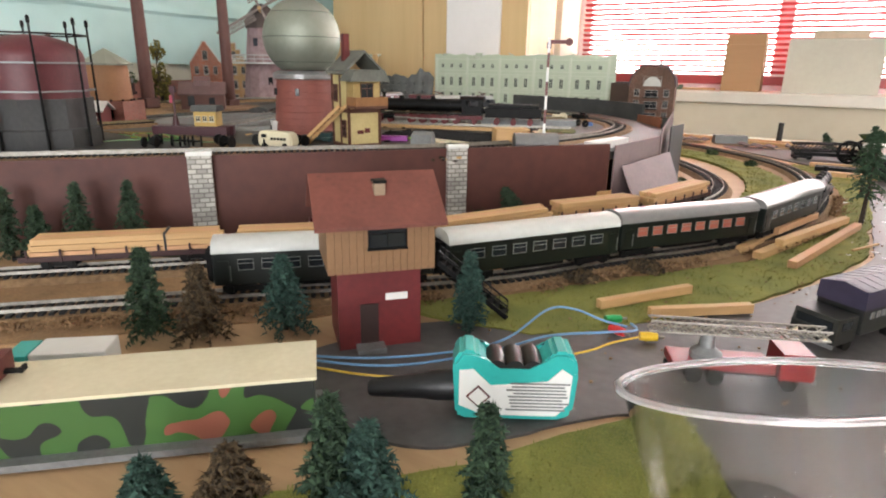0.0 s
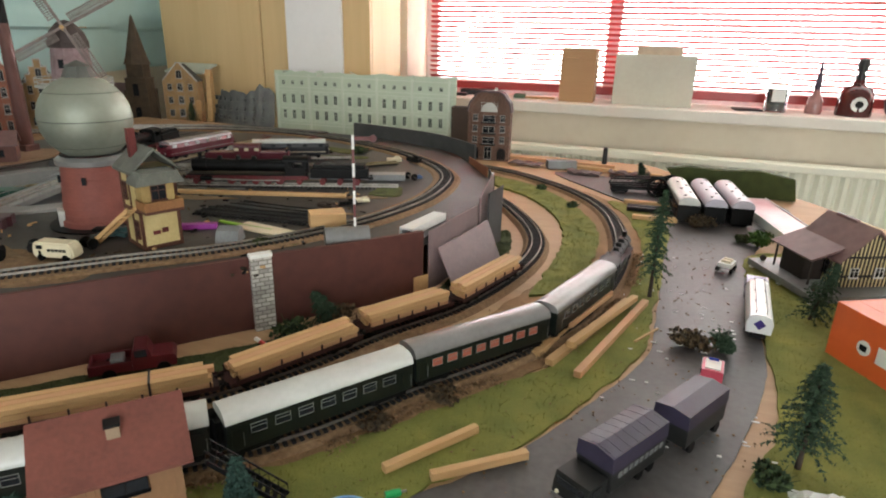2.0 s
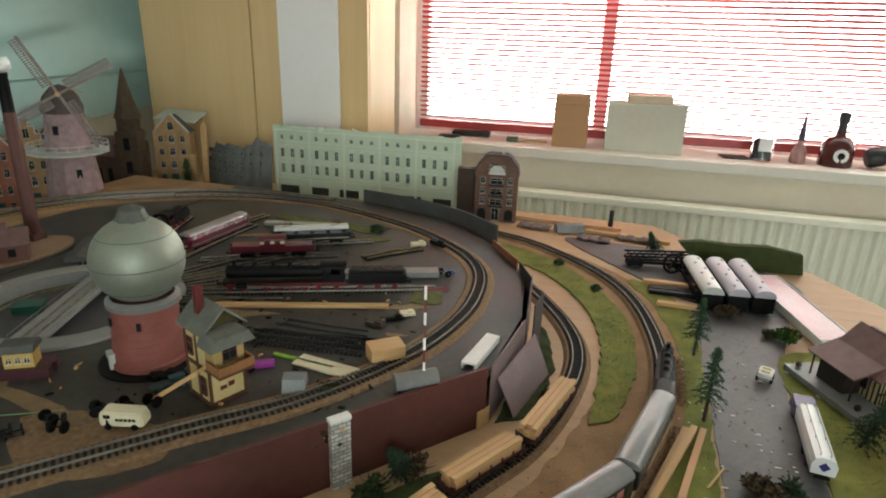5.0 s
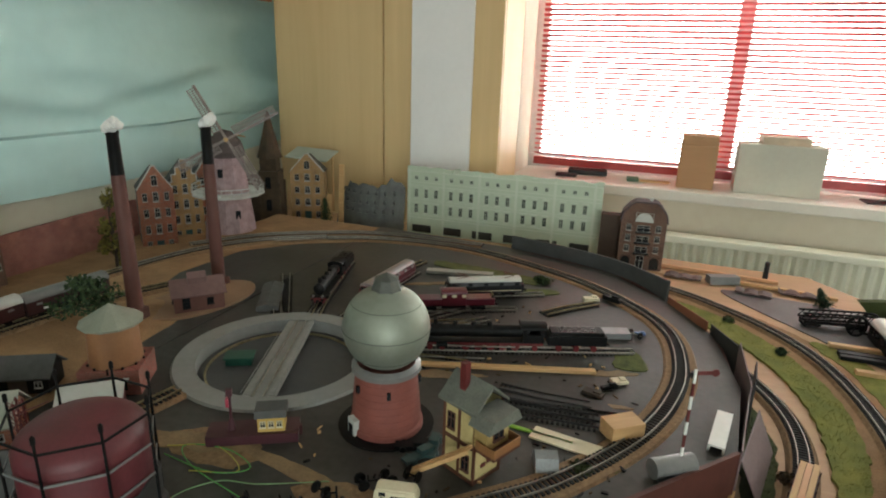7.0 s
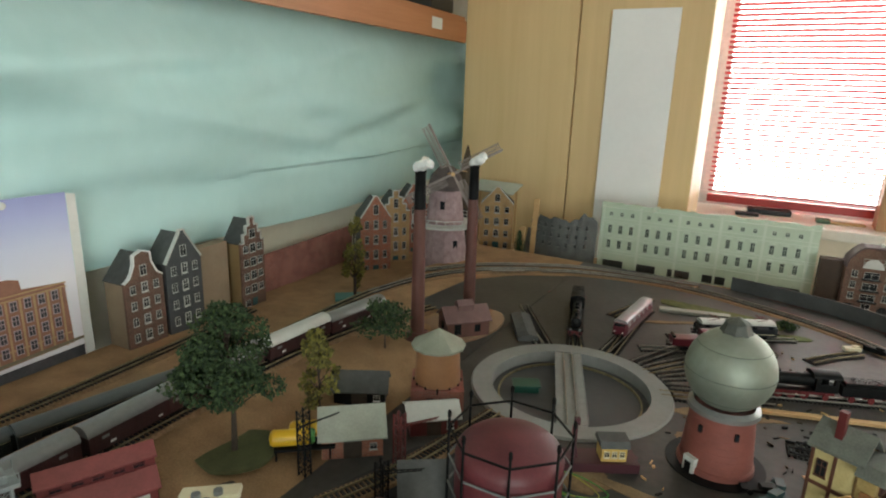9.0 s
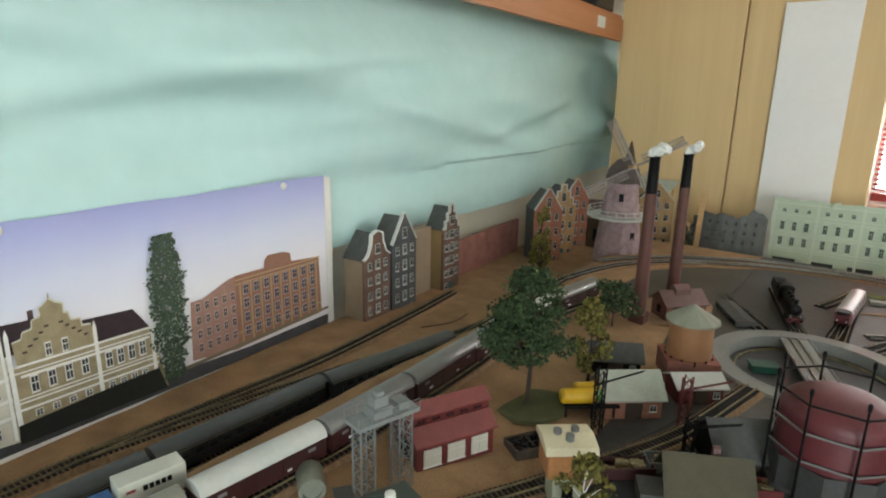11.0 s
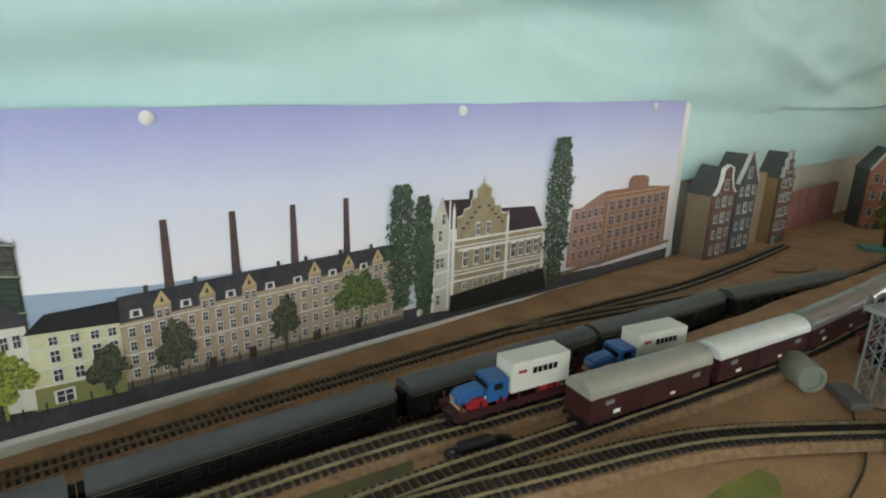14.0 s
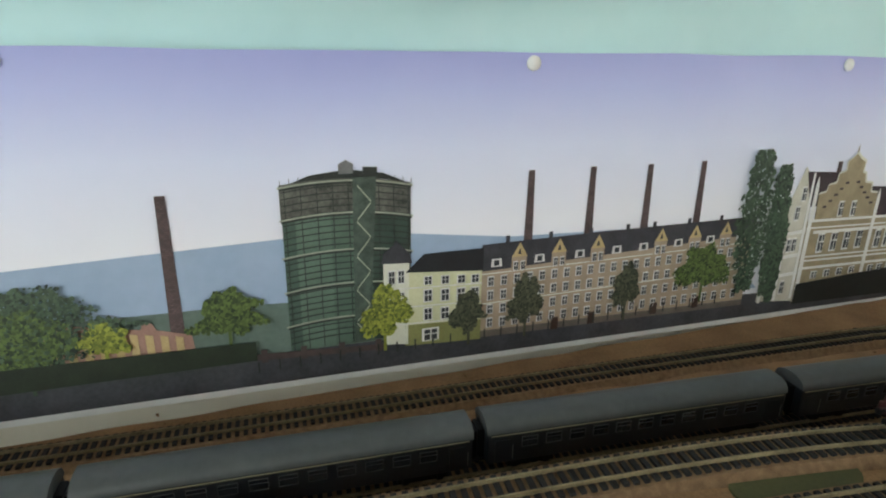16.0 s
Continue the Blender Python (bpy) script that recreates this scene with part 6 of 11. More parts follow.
def plateau_edge():
    """Loose fascia pieces standing along the curved plateau edge."""
    mauve = mat("mauve_grey_card", (0.216, 0.152, 0.152), (0.16, 0.112, 0.116), rough=0.55, scale=16, bump=0.2)
    rust = mat("rust_card", (0.288, 0.104, 0.052), (0.224, 0.08, 0.04), rough=0.6, scale=16)
    dark = mat("dark_panel", (0.0462, 0.0429, 0.0429), (0.0264, 0.0264, 0.0264), rough=0.6, scale=20)

    def card(a, c, z0, z1, material, label, lean=0.0, z1b=None):
        a, c = Vector((*a, 0)), Vector((*c, 0))
        d = (c - a).normalized()
        n = Vector((d.y, -d.x, 0))
        b = B()
        q = [a + n * lean + Vector((0, 0, z0)), c + n * lean + Vector((0, 0, z0)), c + Vector((0, 0, z1b or z1)), a + Vector((0, 0, z1))]
        vs = [b.verts.new(p) for p in q]
        f = b.faces.new(vs)
        g = bmesh.ops.extrude_face_region(b, geom=[f])
        for v in g["geom"]:
            if isinstance(v, bmesh.types.BMVert):
                v.co += n * 0.002
        solid("fascia_card", b, material, label, "card", group="fascia cards")

    card((-0.238, 0.862), (-0.214, 1.03), LOW, 1.094, mauve, "mauve-grey card fascia propped below the plateau edge")
    card((-0.212, 1.035), (-0.222, 1.16), LOW, 1.105, mauve, "buckled mauve card standing along the plateau edge", 0, 1.125)
    card((-0.222, 1.165), (-0.262, 1.275), LOW, 1.115, dark, "dark card fascia standing along the plateau edge", 0, 1.105)
    card((-0.268, 1.285), (-0.345, 1.41), UP - 0.03, 1.105, rust, "rust-red card fascia along the curve", 0, 1.10)
    card((-0.232, 0.885), (-0.196, 1.03), LOW + 0.003, 1.062, mauve, "rough mauve slab leaning against the plateau edge", 0.03, 1.07)
    card((-0.203, 1.06), (-0.196, 1.13), LOW, 1.108, dark, "narrow dark panel standing upright", 0.0)
    card((-0.250, 0.835), (-0.238, 0.86), LOW, 1.03, PINE, "small wood block below the wall end")


def near_things():
    z = LOW + 0.003
    # adhesive bottle
    t = thing("glue_bottle", at(-0.127, 0.292, z, 30), "teal model glue bottle with a white label and black nozzle", "glue bottle")
    prof = [(-0.034, 0.003), (-0.031, 0.0), (0.028, 0.0), (0.034, 0.005), (0.036, 0.030), (0.034, 0.040), (0.030, 0.044), (0.021, 0.044), (0.017, 0.036), (0.008, 0.031), (-0.010, 0.031), (-0.018, 0.037), (-0.022, 0.043), (-0.031, 0.044), (-0.036, 0.036)]
    b = B()
    prism(b, prof, 0.024, m=Matrix.Rotation(radians(-90), 4, "Z"))
    bmesh.ops.bevel(b, geom=list(b.edges), offset=0.0022, segments=2, affect="EDGES")
    part("body", b, TEAL, t, smooth=True)
    b = B()
    prism(b, [(-0.032, 0.010), (-0.018, 0.004), (0.024, 0.004), (0.031, 0.012), (0.032, 0.030), (0.026, 0.034), (0.018, 0.026), (-0.014, 0.023), (-0.024, 0.033), (-0.032, 0.032)], 0.0255, m=Matrix.Rotation(radians(-90), 4, "Z"))
    lb = part("label", b, WHITE, t, "white printed label")
    b = B()
    for k in range(9):
        box(b, 0.012 + 0.001 * (k % 3), -0.013, 0.0075 + 0.0021 * k, 0.034 - 0.004 * (k % 2), 0.0005, 0.0009)
    part("text_bar", b, GREYMETAL, lb, "unreadable grey lines of print")
    b = B()
    box(b, 0, 0, -0.005, 0.010, 0.0005, 0.010, m=Matrix.Translation((-0.021, -0.013, 0.016)) @ Matrix.Rotation(radians(45), 4, "Y"))
    wr = part("warning_diamond", b, OXIDE, lb, "red warning diamond")
    b = B()
    box(b, 0, -0.0003, -0.004, 0.008, 0.0005, 0.008, m=Matrix.Translation((-0.021, -0.013, 0.016)) @ Matrix.Rotation(radians(45), 4, "Y"))
    part("warning_field", b, WHITE, lb)
    b = B()
    for k in range(3):
        lathe(b, [(0.0, -0.011), (0.006, -0.011), (0.0068, 0), (0.006, 0.011), (0, 0.011)], 14, m=Matrix.Translation((-0.011 + 0.0105 * k, 0, 0.032)) @ Matrix.Rotation(radians(90), 4, "X"))
    part("grip", b, BLACK, t, "black ribbed grip", smooth=True)
    b = B()
    lathe(b, [(0.0, 0), (0.0095, 0), (0.0092, 0.012), (0.0075, 0.02), (0.0055, 0.05), (0.004, 0.052), (0, 0.052)], 16, m=Matrix.Translation((-0.034, 0, 0.016)) @ Matrix.Rotation(radians(-94), 4, "Y"))
    part("nozzle_cap", b, BLACK, t, "black nozzle cap", smooth=True)
    # clear bowls
    cl = glass_mat("clear_plastic", (0.95, 0.95, 0.95), 0.06)
    pink = mat("pink_scraps", (0.62, 0.42, 0.42), (0.5, 0.3, 0.3), rough=0.7, scale=50)
    for c, R, h, tip, lab, fill in (((0.004, 0.268, 1.0735), 0.066, 0.066, (-0.26, 0.26), "clear plastic tub holding a pale wood offcut", PINE), ((0.112, 0.345, 1.082), 0.064, 0.072, (0, 0), "clear plastic tub holding pale pink paper scraps", pink)):
        n = Vector((tip[0], tip[1], 1)).normalized()
        turn = Vector((0, 0, 1)).rotation_difference(n).to_matrix().to_4x4()
        t = thing("plastic_tub", Matrix.Translation(Vector(c) - n * h) @ turn, lab, "plastic tub", "plastic tubs")
        b = B()
        lathe(b, [(0, 0.001), (R * 0.78, 0.001), (R * 0.8, 0.003), (R * 0.95, h - 0.003), (R, h - 0.002), (R, h), (R * 0.95, h), (R * 0.93, h - 0.004), (R * 0.78, 0.0035), (0, 0.0035)], 48)
        tub = part("wall", b, cl, t, smooth=True)
        tub.visible_shadow = False
        b = B()
        lathe(b, [(R * 0.955, h), (R * 0.98, h + 0.0008), (R * 1.0, h - 0.0008), (R * 0.985, h - 0.0022), (R * 0.955, h)], 48)
        part("rim", b, glass_mat("milky_rim", (0.9, 0.9, 0.93), 0.35), t, smooth=True)
        b = B()
        rnd = random.Random(8)
        if fill is PINE:
            box(b, 0, 0, 0.006, 0.075, 0.014, 0.006, bevel=0.001, m=Matrix.Rotation(radians(35), 4, "Z"))
        for k in range(0 if fill is PINE else 160):
            a, q = rnd.uniform(0, 6.28), R * 0.7 * math.sqrt(rnd.random())
            box(b, q * math.cos(a), q * math.sin(a), 0.004 + rnd.uniform(0, 0.016), 0.006, 0.004, 0.003)
        part("contents", b, fill, t)
    # camouflage van with cream top
    cam_m = bpy.data.materials.new("camouflage_print")
    cam_m.use_nodes = True
    nt = cam_m.node_tree
    tc, no, rp = nt.nodes.new("ShaderNodeTexCoord"), nt.nodes.new("ShaderNodeTexNoise"), nt.nodes.new("ShaderNodeValToRGB")
    no.inputs["Scale"].default_value, no.inputs["Detail"].default_value = 46, 0.3
    rp.color_ramp.interpolation = "CONSTANT"
    rp.color_ramp.elements[0].color = (0.012, 0.015, 0.012, 1)
    rp.color_ramp.elements[1].position, rp.color_ramp.elements[1].color = 0.46, (0.040, 0.115, 0.02, 1)
    e = rp.color_ramp.elements.new(0.64)
    e.color = (0.24, 0.075, 0.045, 1)
    nt.links.new(tc.outputs["Object"], no.inputs["Vector"])
    nt.links.new(no.outputs["Fac"], rp.inputs[0])
    nt.links.new(rp.outputs[0], nt.nodes["Principled BSDF"].inputs["Base Color"])
    t = thing("camouflage_bunker", at(-0.285, 0.168, z, 43), "camouflage-painted model bunker with a cream flat roof", "model building")
    b = B()
    box(b, -0.02, 0, 0.0, 0.21, 0.040, 0.033)
    part("wall", b, cam_m, t)
    b = B()
    box(b, -0.02, 0.002, 0.033, 0.214, 0.046, 0.002)
    part("roof", b, CREAM, t)
    b = B()
    box(b, -0.02, -0.003, -0.001, 0.22, 0.048, 0.004)
    part("plinth", b, GREYMETAL, t)
    t = thing("brown_goods_wagon", at(-0.285, 0.168, z, 43) @ at(-0.098, 0.004, 0.0352), "brown wagon body resting on the bunker roof", "goods wagon")
    b = B()
    box(b, 0, 0, 0.002, 0.05, 0.022, 0.003)
    for s in (-1, 1):
        box(b, 0, s * 0.0105, 0.005, 0.05, 0.0015, 0.008)
        box(b, s * 0.0245, 0, 0.005, 0.0015, 0.0195, 0.008)
    part("body", b, mat("oxide_wagon", (0.16, 0.045, 0.035), (0.10, 0.03, 0.025), rough=0.6, scale=50), t)
    b = B()
    box(b, 0, 0, 0, 0.044, 0.012, 0.002)
    part("skid", b, SOOT, t)
    b = B()
    bar(b, (0.025, 0, 0.005), (0.034, 0, 0.005), 0.003, 0.002)
    bar(b, (0.034, -0.003, 0.006), (0.034, 0.003, 0.006), 0.0015, 0.003)
    part("coupling", b, SOOT, t)
    lorry(at(-0.375, 0.165, z, 220), "small teal and white van on the road", WHITE, TEAL, L=0.06, W=0.024, H=0.028, name="small_van")
    # test leads
    for pts, colour, r, lab in (([(-0.30, 0.262, 0.003), (-0.24, 0.29, 0.003), (-0.19, 0.335, 0.003), (-0.165, 0.365, 0.008), (-0.15, 0.405, 0.02), (-0.135, 0.425, 0.016), (-0.115, 0.43, 0.010), (-0.097, 0.44, 0.005)], (0.16, 0.36, 0.62), 0.0009, "pale blue test lead curling over the road"), ([(-0.30, 0.258, 0.003), (-0.22, 0.29, 0.003), (-0.17, 0.345, 0.004), (-0.14, 0.38, 0.010), (-0.105, 0.40, 0.014), (-0.09, 0.435, 0.006), (-0.10, 0.452, 0.004)], (0.16, 0.36, 0.62), 0.0009, "pale blue test lead with plug"), ([(-0.31, 0.25, 0.003), (-0.2, 0.285, 0.003), (-0.12, 0.375, 0.003), (-0.10, 0.405, 0.005), (-0.085, 0.43, 0.004)], (0.75, 0.5, 0.05), 0.0008, "yellow wire lying on the road")):
        b = B()
        tube(b, smooth_path([(x, y, z + h) for x, y, h in pts], 0.005), r, 6)
        solid("test_lead", b, mat("wire_%d" % int(colour[0] * 100), colour, rough=0.4), lab, "cable", smooth=True)
    for x, y, a, col, nm in ((-0.112, 0.452, 40, (0.02, 0.42, 0.12), "green"), (-0.103, 0.432, -20, (0.62, 0.03, 0.03), "red"), (-0.080, 0.434, 25, (0.85, 0.55, 0.03), "yellow")):
        t = thing("banana_plug", at(x, y, z, a), "%s plastic plug on a wire end" % nm, "plug", "plugs")
        b = B()
        lathe(b, [(0, -0.007), (0.0032, -0.007), (0.0036, 0.0), (0.003, 0.006), (0, 0.006)], 14, m=Matrix.Translation((0, 0, 0.0037)) @ Matrix.Rotation(radians(90), 4, "Y"))
        part("sleeve", b, mat("plug_" + nm, col, rough=0.3), t, smooth=True)
        b = B()
        rod(b, (0.006, 0, 0.0037), (0.011, 0, 0.0037), 0.0012, seg=8)
        part("pin", b, STEEL, t)
    # level-crossing arm by the wall
    t = thing("crossing_barrier", at(-0.325, 0.605, z, 20), "small red and white barrier leaning on its post", "barrier")
    b = B()
    box(b, 0, 0, 0, 0.010, 0.008, 0.012)
    part("post", b, SOOT, t)
    for k in range(4):
        b = B()
        bar(b, (-0.004 - 0.005 * k, 0, 0.012 + 0.004 * k), (-0.009 - 0.005 * k, 0, 0.016 + 0.004 * k), 0.003, 0.004)
        part("arm_section", b, WHITE if k % 2 else mat("signal_red", (0.6, 0.03, 0.03), rough=0.4), t)


def sill_things():
    z = 1.1182
    card = wood_mat("brown_cardboard", (0.44, 0.25, 0.12), (0.38, 0.21, 0.10), scale=(3, 3, 40))
    t = thing("cardboard_box", at(-0.275, 2.74, z), "narrow brown cardboard box standing on the sill", "box")
    b = B()
    box(b, 0, 0, 0, 0.14, 0.12, 0.175, bevel=0.002)
    part("body", b, card, t)
    b = B()
    box(b, 0.0, 0, 0.175, 0.136, 0.116, 0.038, bevel=0.002)
    part("lid", b, card, t)
    t = thing("white_carton_box", at(0.022, 2.755, z), "wide greyish white carton on the sill", "box")
    gw = mat("greyish_carton", (0.58, 0.57, 0.48), (0.52, 0.5, 0.42), rough=0.7, scale=8)
    b = B()
    box(b, 0, 0, 0, 0.305, 0.13, 0.190, bevel=0.002)
    part("body", b, gw, t)
    b = B()
    box(b, 0.0, 0, 0.19, 0.30, 0.126, 0.004)
    part("flap", b, gw, t)
    b = B()
    box(b, 0, 0, 0, 0.17, 0.10, 0.03, bevel=0.002)
    solid("flat_packet", b, mat("beige_packet", (0.62, 0.5, 0.36), rough=0.6), "flat beige packet lying on the carton", "packet", m=at(0.03, 2.755, z + 0.1943, 3))
    t = thing("glass_jar", at(0.475, 2.73, z), "glass jar half full of dark blue brushes water", "jar")
    b = B()
    lathe(b, [(0, 0.001), (0.037, 0.001), (0.04, 0.006), (0.04, 0.105), (0.032, 0.12), (0.032, 0.14), (0.030, 0.14), (0.030, 0.12), (0.037, 0.104), (0.037, 0.005), (0, 0.005)], 28)
    part("glass", b, glass_mat("jar_glass", (0.9, 0.95, 0.93), 0.05), t, smooth=True)
    b = B()
    lathe(b, [(0, 0.006), (0.036, 0.006), (0.036, 0.085), (0, 0.085)], 24)
    part("liquid", b, mat("blue_grey_liquid", (0.033, 0.0462, 0.066), (0.0198, 0.0297, 0.0396), rough=0.2), t, smooth=True)
    b = B()
    box(b, 0.0, -0.0408, 0.04, 0.045, 0.001, 0.045)
    part("label", b, WHITE, t)
    t = thing("slim_bottle", at(0.605, 2.73, z), "slim dark purple bottle with a pointed cap", "bottle")
    b = B()
    lathe(b, [(0, 0), (0.027, 0), (0.029, 0.01), (0.027, 0.05), (0.012, 0.075), (0.010, 0.09), (0, 0.09)], 20)
    part("body", b, mat("pinkish_glass", (0.42, 0.22, 0.2), (0.24, 0.128, 0.12), rough=0.2), t, smooth=True)
    b = B()
    lathe(b, [(0.011, 0.088), (0.013, 0.10), (0.007, 0.15), (0.003, 0.19), (0, 0.19)], 16)
    part("cap", b, mat("purple_black", (0.033, 0.0132, 0.0396), rough=0.3), t, smooth=True)
    t = thing("squat_bottle", at(0.735, 2.73, z), "squat maroon bottle with a round white emblem and black stopper", "bottle")
    b = B()
    lathe(b, [(0, 0), (0.058, 0), (0.06, 0.01), (0.056, 0.08), (0.045, 0.10), (0.02, 0.112), (0.016, 0.13), (0, 0.13)], 28)
    part("body", b, mat("maroon_glass", (0.0792, 0.0132, 0.0132), (0.0462, 0.0099, 0.0099), rough=0.15), t, smooth=True)
    b = B()
    lathe(b, [(0.016, 0.128), (0.018, 0.135), (0.012, 0.15), (0.02, 0.175), (0.018, 0.20), (0, 0.205)], 16)
    part("stopper", b, BLACK, t, smooth=True)
    b = B()
    lathe(b, [(0.026, 0), (0.026, 0.002), (0, 0.002)], 24, m=Matrix.Translation((0, -0.056, 0.045)) @ Matrix.Rotation(radians(88), 4, "X"))
    part("emblem", b, WHITE, t, "plain white emblem disc")
    b = B()
    lathe(b, [(0.013, 0), (0.013, 0.001), (0, 0.001)], 20, m=Matrix.Translation((0, -0.0585, 0.045)) @ Matrix.Rotation(radians(88), 4, "X"))
    part("emblem_centre", b, SOOT, t)
    b = B()
    lathe(b, [(0, 0), (0.03, 0.004), (0.04, 0.02), (0.036, 0.06), (0.02, 0.085), (0, 0.09)], 20, m=Matrix.Rotation(radians(75), 4, "Y"))
    solid("black_pouch", b, BLACK, "rounded black case lying on the sill", "case", smooth=True, m=at(0.83, 2.72, z + 0.035))
    b = B()
    lathe(b, [(0, 0.001), (0.03, 0.001), (0.034, 0.09), (0.031, 0.09), (0.027, 0.004), (0, 0.004)], 24)
    solid("drinking_glass", b, glass_mat("jar_glass"), "empty drinking glass on the sill", "glass", smooth=True, m=at(0.985, 2.72, z))
    for x, y, sx, sy, h, mt, lab in ((-0.72, 2.80, 0.17, 0.07, 0.022, BLACK, "flat black dish"), (-0.80, 2.71, 0.09, 0.05, 0.012, BLACK, "black pen case"), (-0.52, 2.73, 0.05, 0.05, 0.018, mat("green_pack", (0.096, 0.16, 0.096)), "small green packet"), (-0.45, 2.74, 0.16, 0.03, 0.008, PINE, "thin wooden strip"), (0.38, 2.74, 0.1, 0.08, 0.006, BLACK, "flat black lid")):
        b = B()
        box(b, 0, 0, 0, sx, sy, h, bevel=min(0.005, h * 0.3))
        solid("sill_item", b, mt, lab + " lying on the window sill", "oddment", m=at(x, y, z, 6))


passenger_train()
timber_train()
signal_box()
laths()
road_vehicles()
lower_plants()
station()
orange_box()
stored_coaches()
back_corner()
plateau_edge()
near_things()
sill_things()

# ---- plateau ----
def turntable():
    t = thing("turntable", at(-0.974, 0.853, UP), "grey model turntable with a plank bridge over a round pit", "turntable")
    lg = mat("light_grey_rim", (0.24, 0.24, 0.232), (0.192, 0.192, 0.184), rough=0.6, scale=12)
    b = B()
    lathe(b, [(0.143, -0.02), (0.143, 0.004), (0.179, 0.004), (0.182, 0.0005), (0.182, -0.004), (0.150, -0.004), (0.150, -0.02), (0.143, -0.02)], 72)
    part("rim", b, lg, t, smooth=True)
    b = B()
    lathe(b, [(0, -0.021), (0.15, -0.021), (0.15, -0.024), (0, -0.024)], 64)
    part("pit_floor", b, mat("pit_grey", (0.066, 0.066, 0.0693), (0.0495, 0.0495, 0.05148), rough=0.6, scale=10), t)
    b = B()
    lathe(b, [(0.128, -0.021), (0.128, -0.017), (0.131, -0.017), (0.131, -0.021)], 64)
    part("pit_rail", b, RUSTY, t)
    br = pose(0, 0, 0, 0, 0, -70)
    b = B()
    box(b, 0, 0, -0.012, 0.284, 0.030, 0.012, m=br)
    box(b, 0, 0, -0.002, 0.284, 0.052, 0.003, m=br)
    bridge = part("bridge", b, lg, t)
    b = B()
    for k in range(36):
        for s in (-1, 1):
            box(b, -0.138 + 0.0079 * k, s * 0.0195, 0.001, 0.0068, 0.012, 0.0012, m=br)
    tagged(part("deck_planking", b, mat("pale_grey_planks", (0.288, 0.288, 0.272), (0.216, 0.216, 0.208), rough=0.6, scale=60), bridge), kind="stuff")
    for s in (-1, 1):
        b = B()
        box(b, 0, s * 0.0083, 0.001, 0.284, 0.002, 0.004, m=br)
        part("rail", b, STEEL, bridge)
        b = B()
        rod(b, br @ Vector((-0.14, s * 0.0255, 0.009)), br @ Vector((0.14, s * 0.0255, 0.009)), 0.0007, seg=5)
        for k in range(8):
            x = -0.14 + 0.04 * k
            rod(b, br @ Vector((x, s * 0.0255, 0)), br @ Vector((x, s * 0.0255, 0.009)), 0.0006, seg=5)
        part("handrail", b, GREYMETAL, bridge)
    g = thing("green_hut", at(-1.052, 0.835, UP - 0.021, 28), "small dark green hut lying in the turntable pit", "hut")
    gm = mat("dark_green_plastic", (0.0132, 0.0858, 0.0561), (0.0099, 0.0594, 0.0396), rough=0.4)
    b = B()
    box(b, 0, 0, 0, 0.045, 0.03, 0.012, bevel=0.001)
    part("body", b, gm, g)
    b = B()
    box(b, 0, 0, 0.012, 0.052, 0.034, 0.003, bevel=0.001)
    part("roof", b, gm, g)
    # radiating stub tracks
    for k, (a, r1) in enumerate(((106, 0.52), (85, 0.50), (64, 0.46), (55, 0.44), (46, 0.42), (37, 0.44), (20, 0.36), (128, 0.36), (-70 + 180 + 14, 0.42))):
        ca, sa = math.cos(radians(a)), math.sin(radians(a))
        rail_path("stub_track", [(-0.974 + r * ca, 0.853 + r * sa) for r in (0.184, (0.184 + r1) / 2, r1)], UP - 0.003, bed=None, label="straight stub track leading off the turntable")


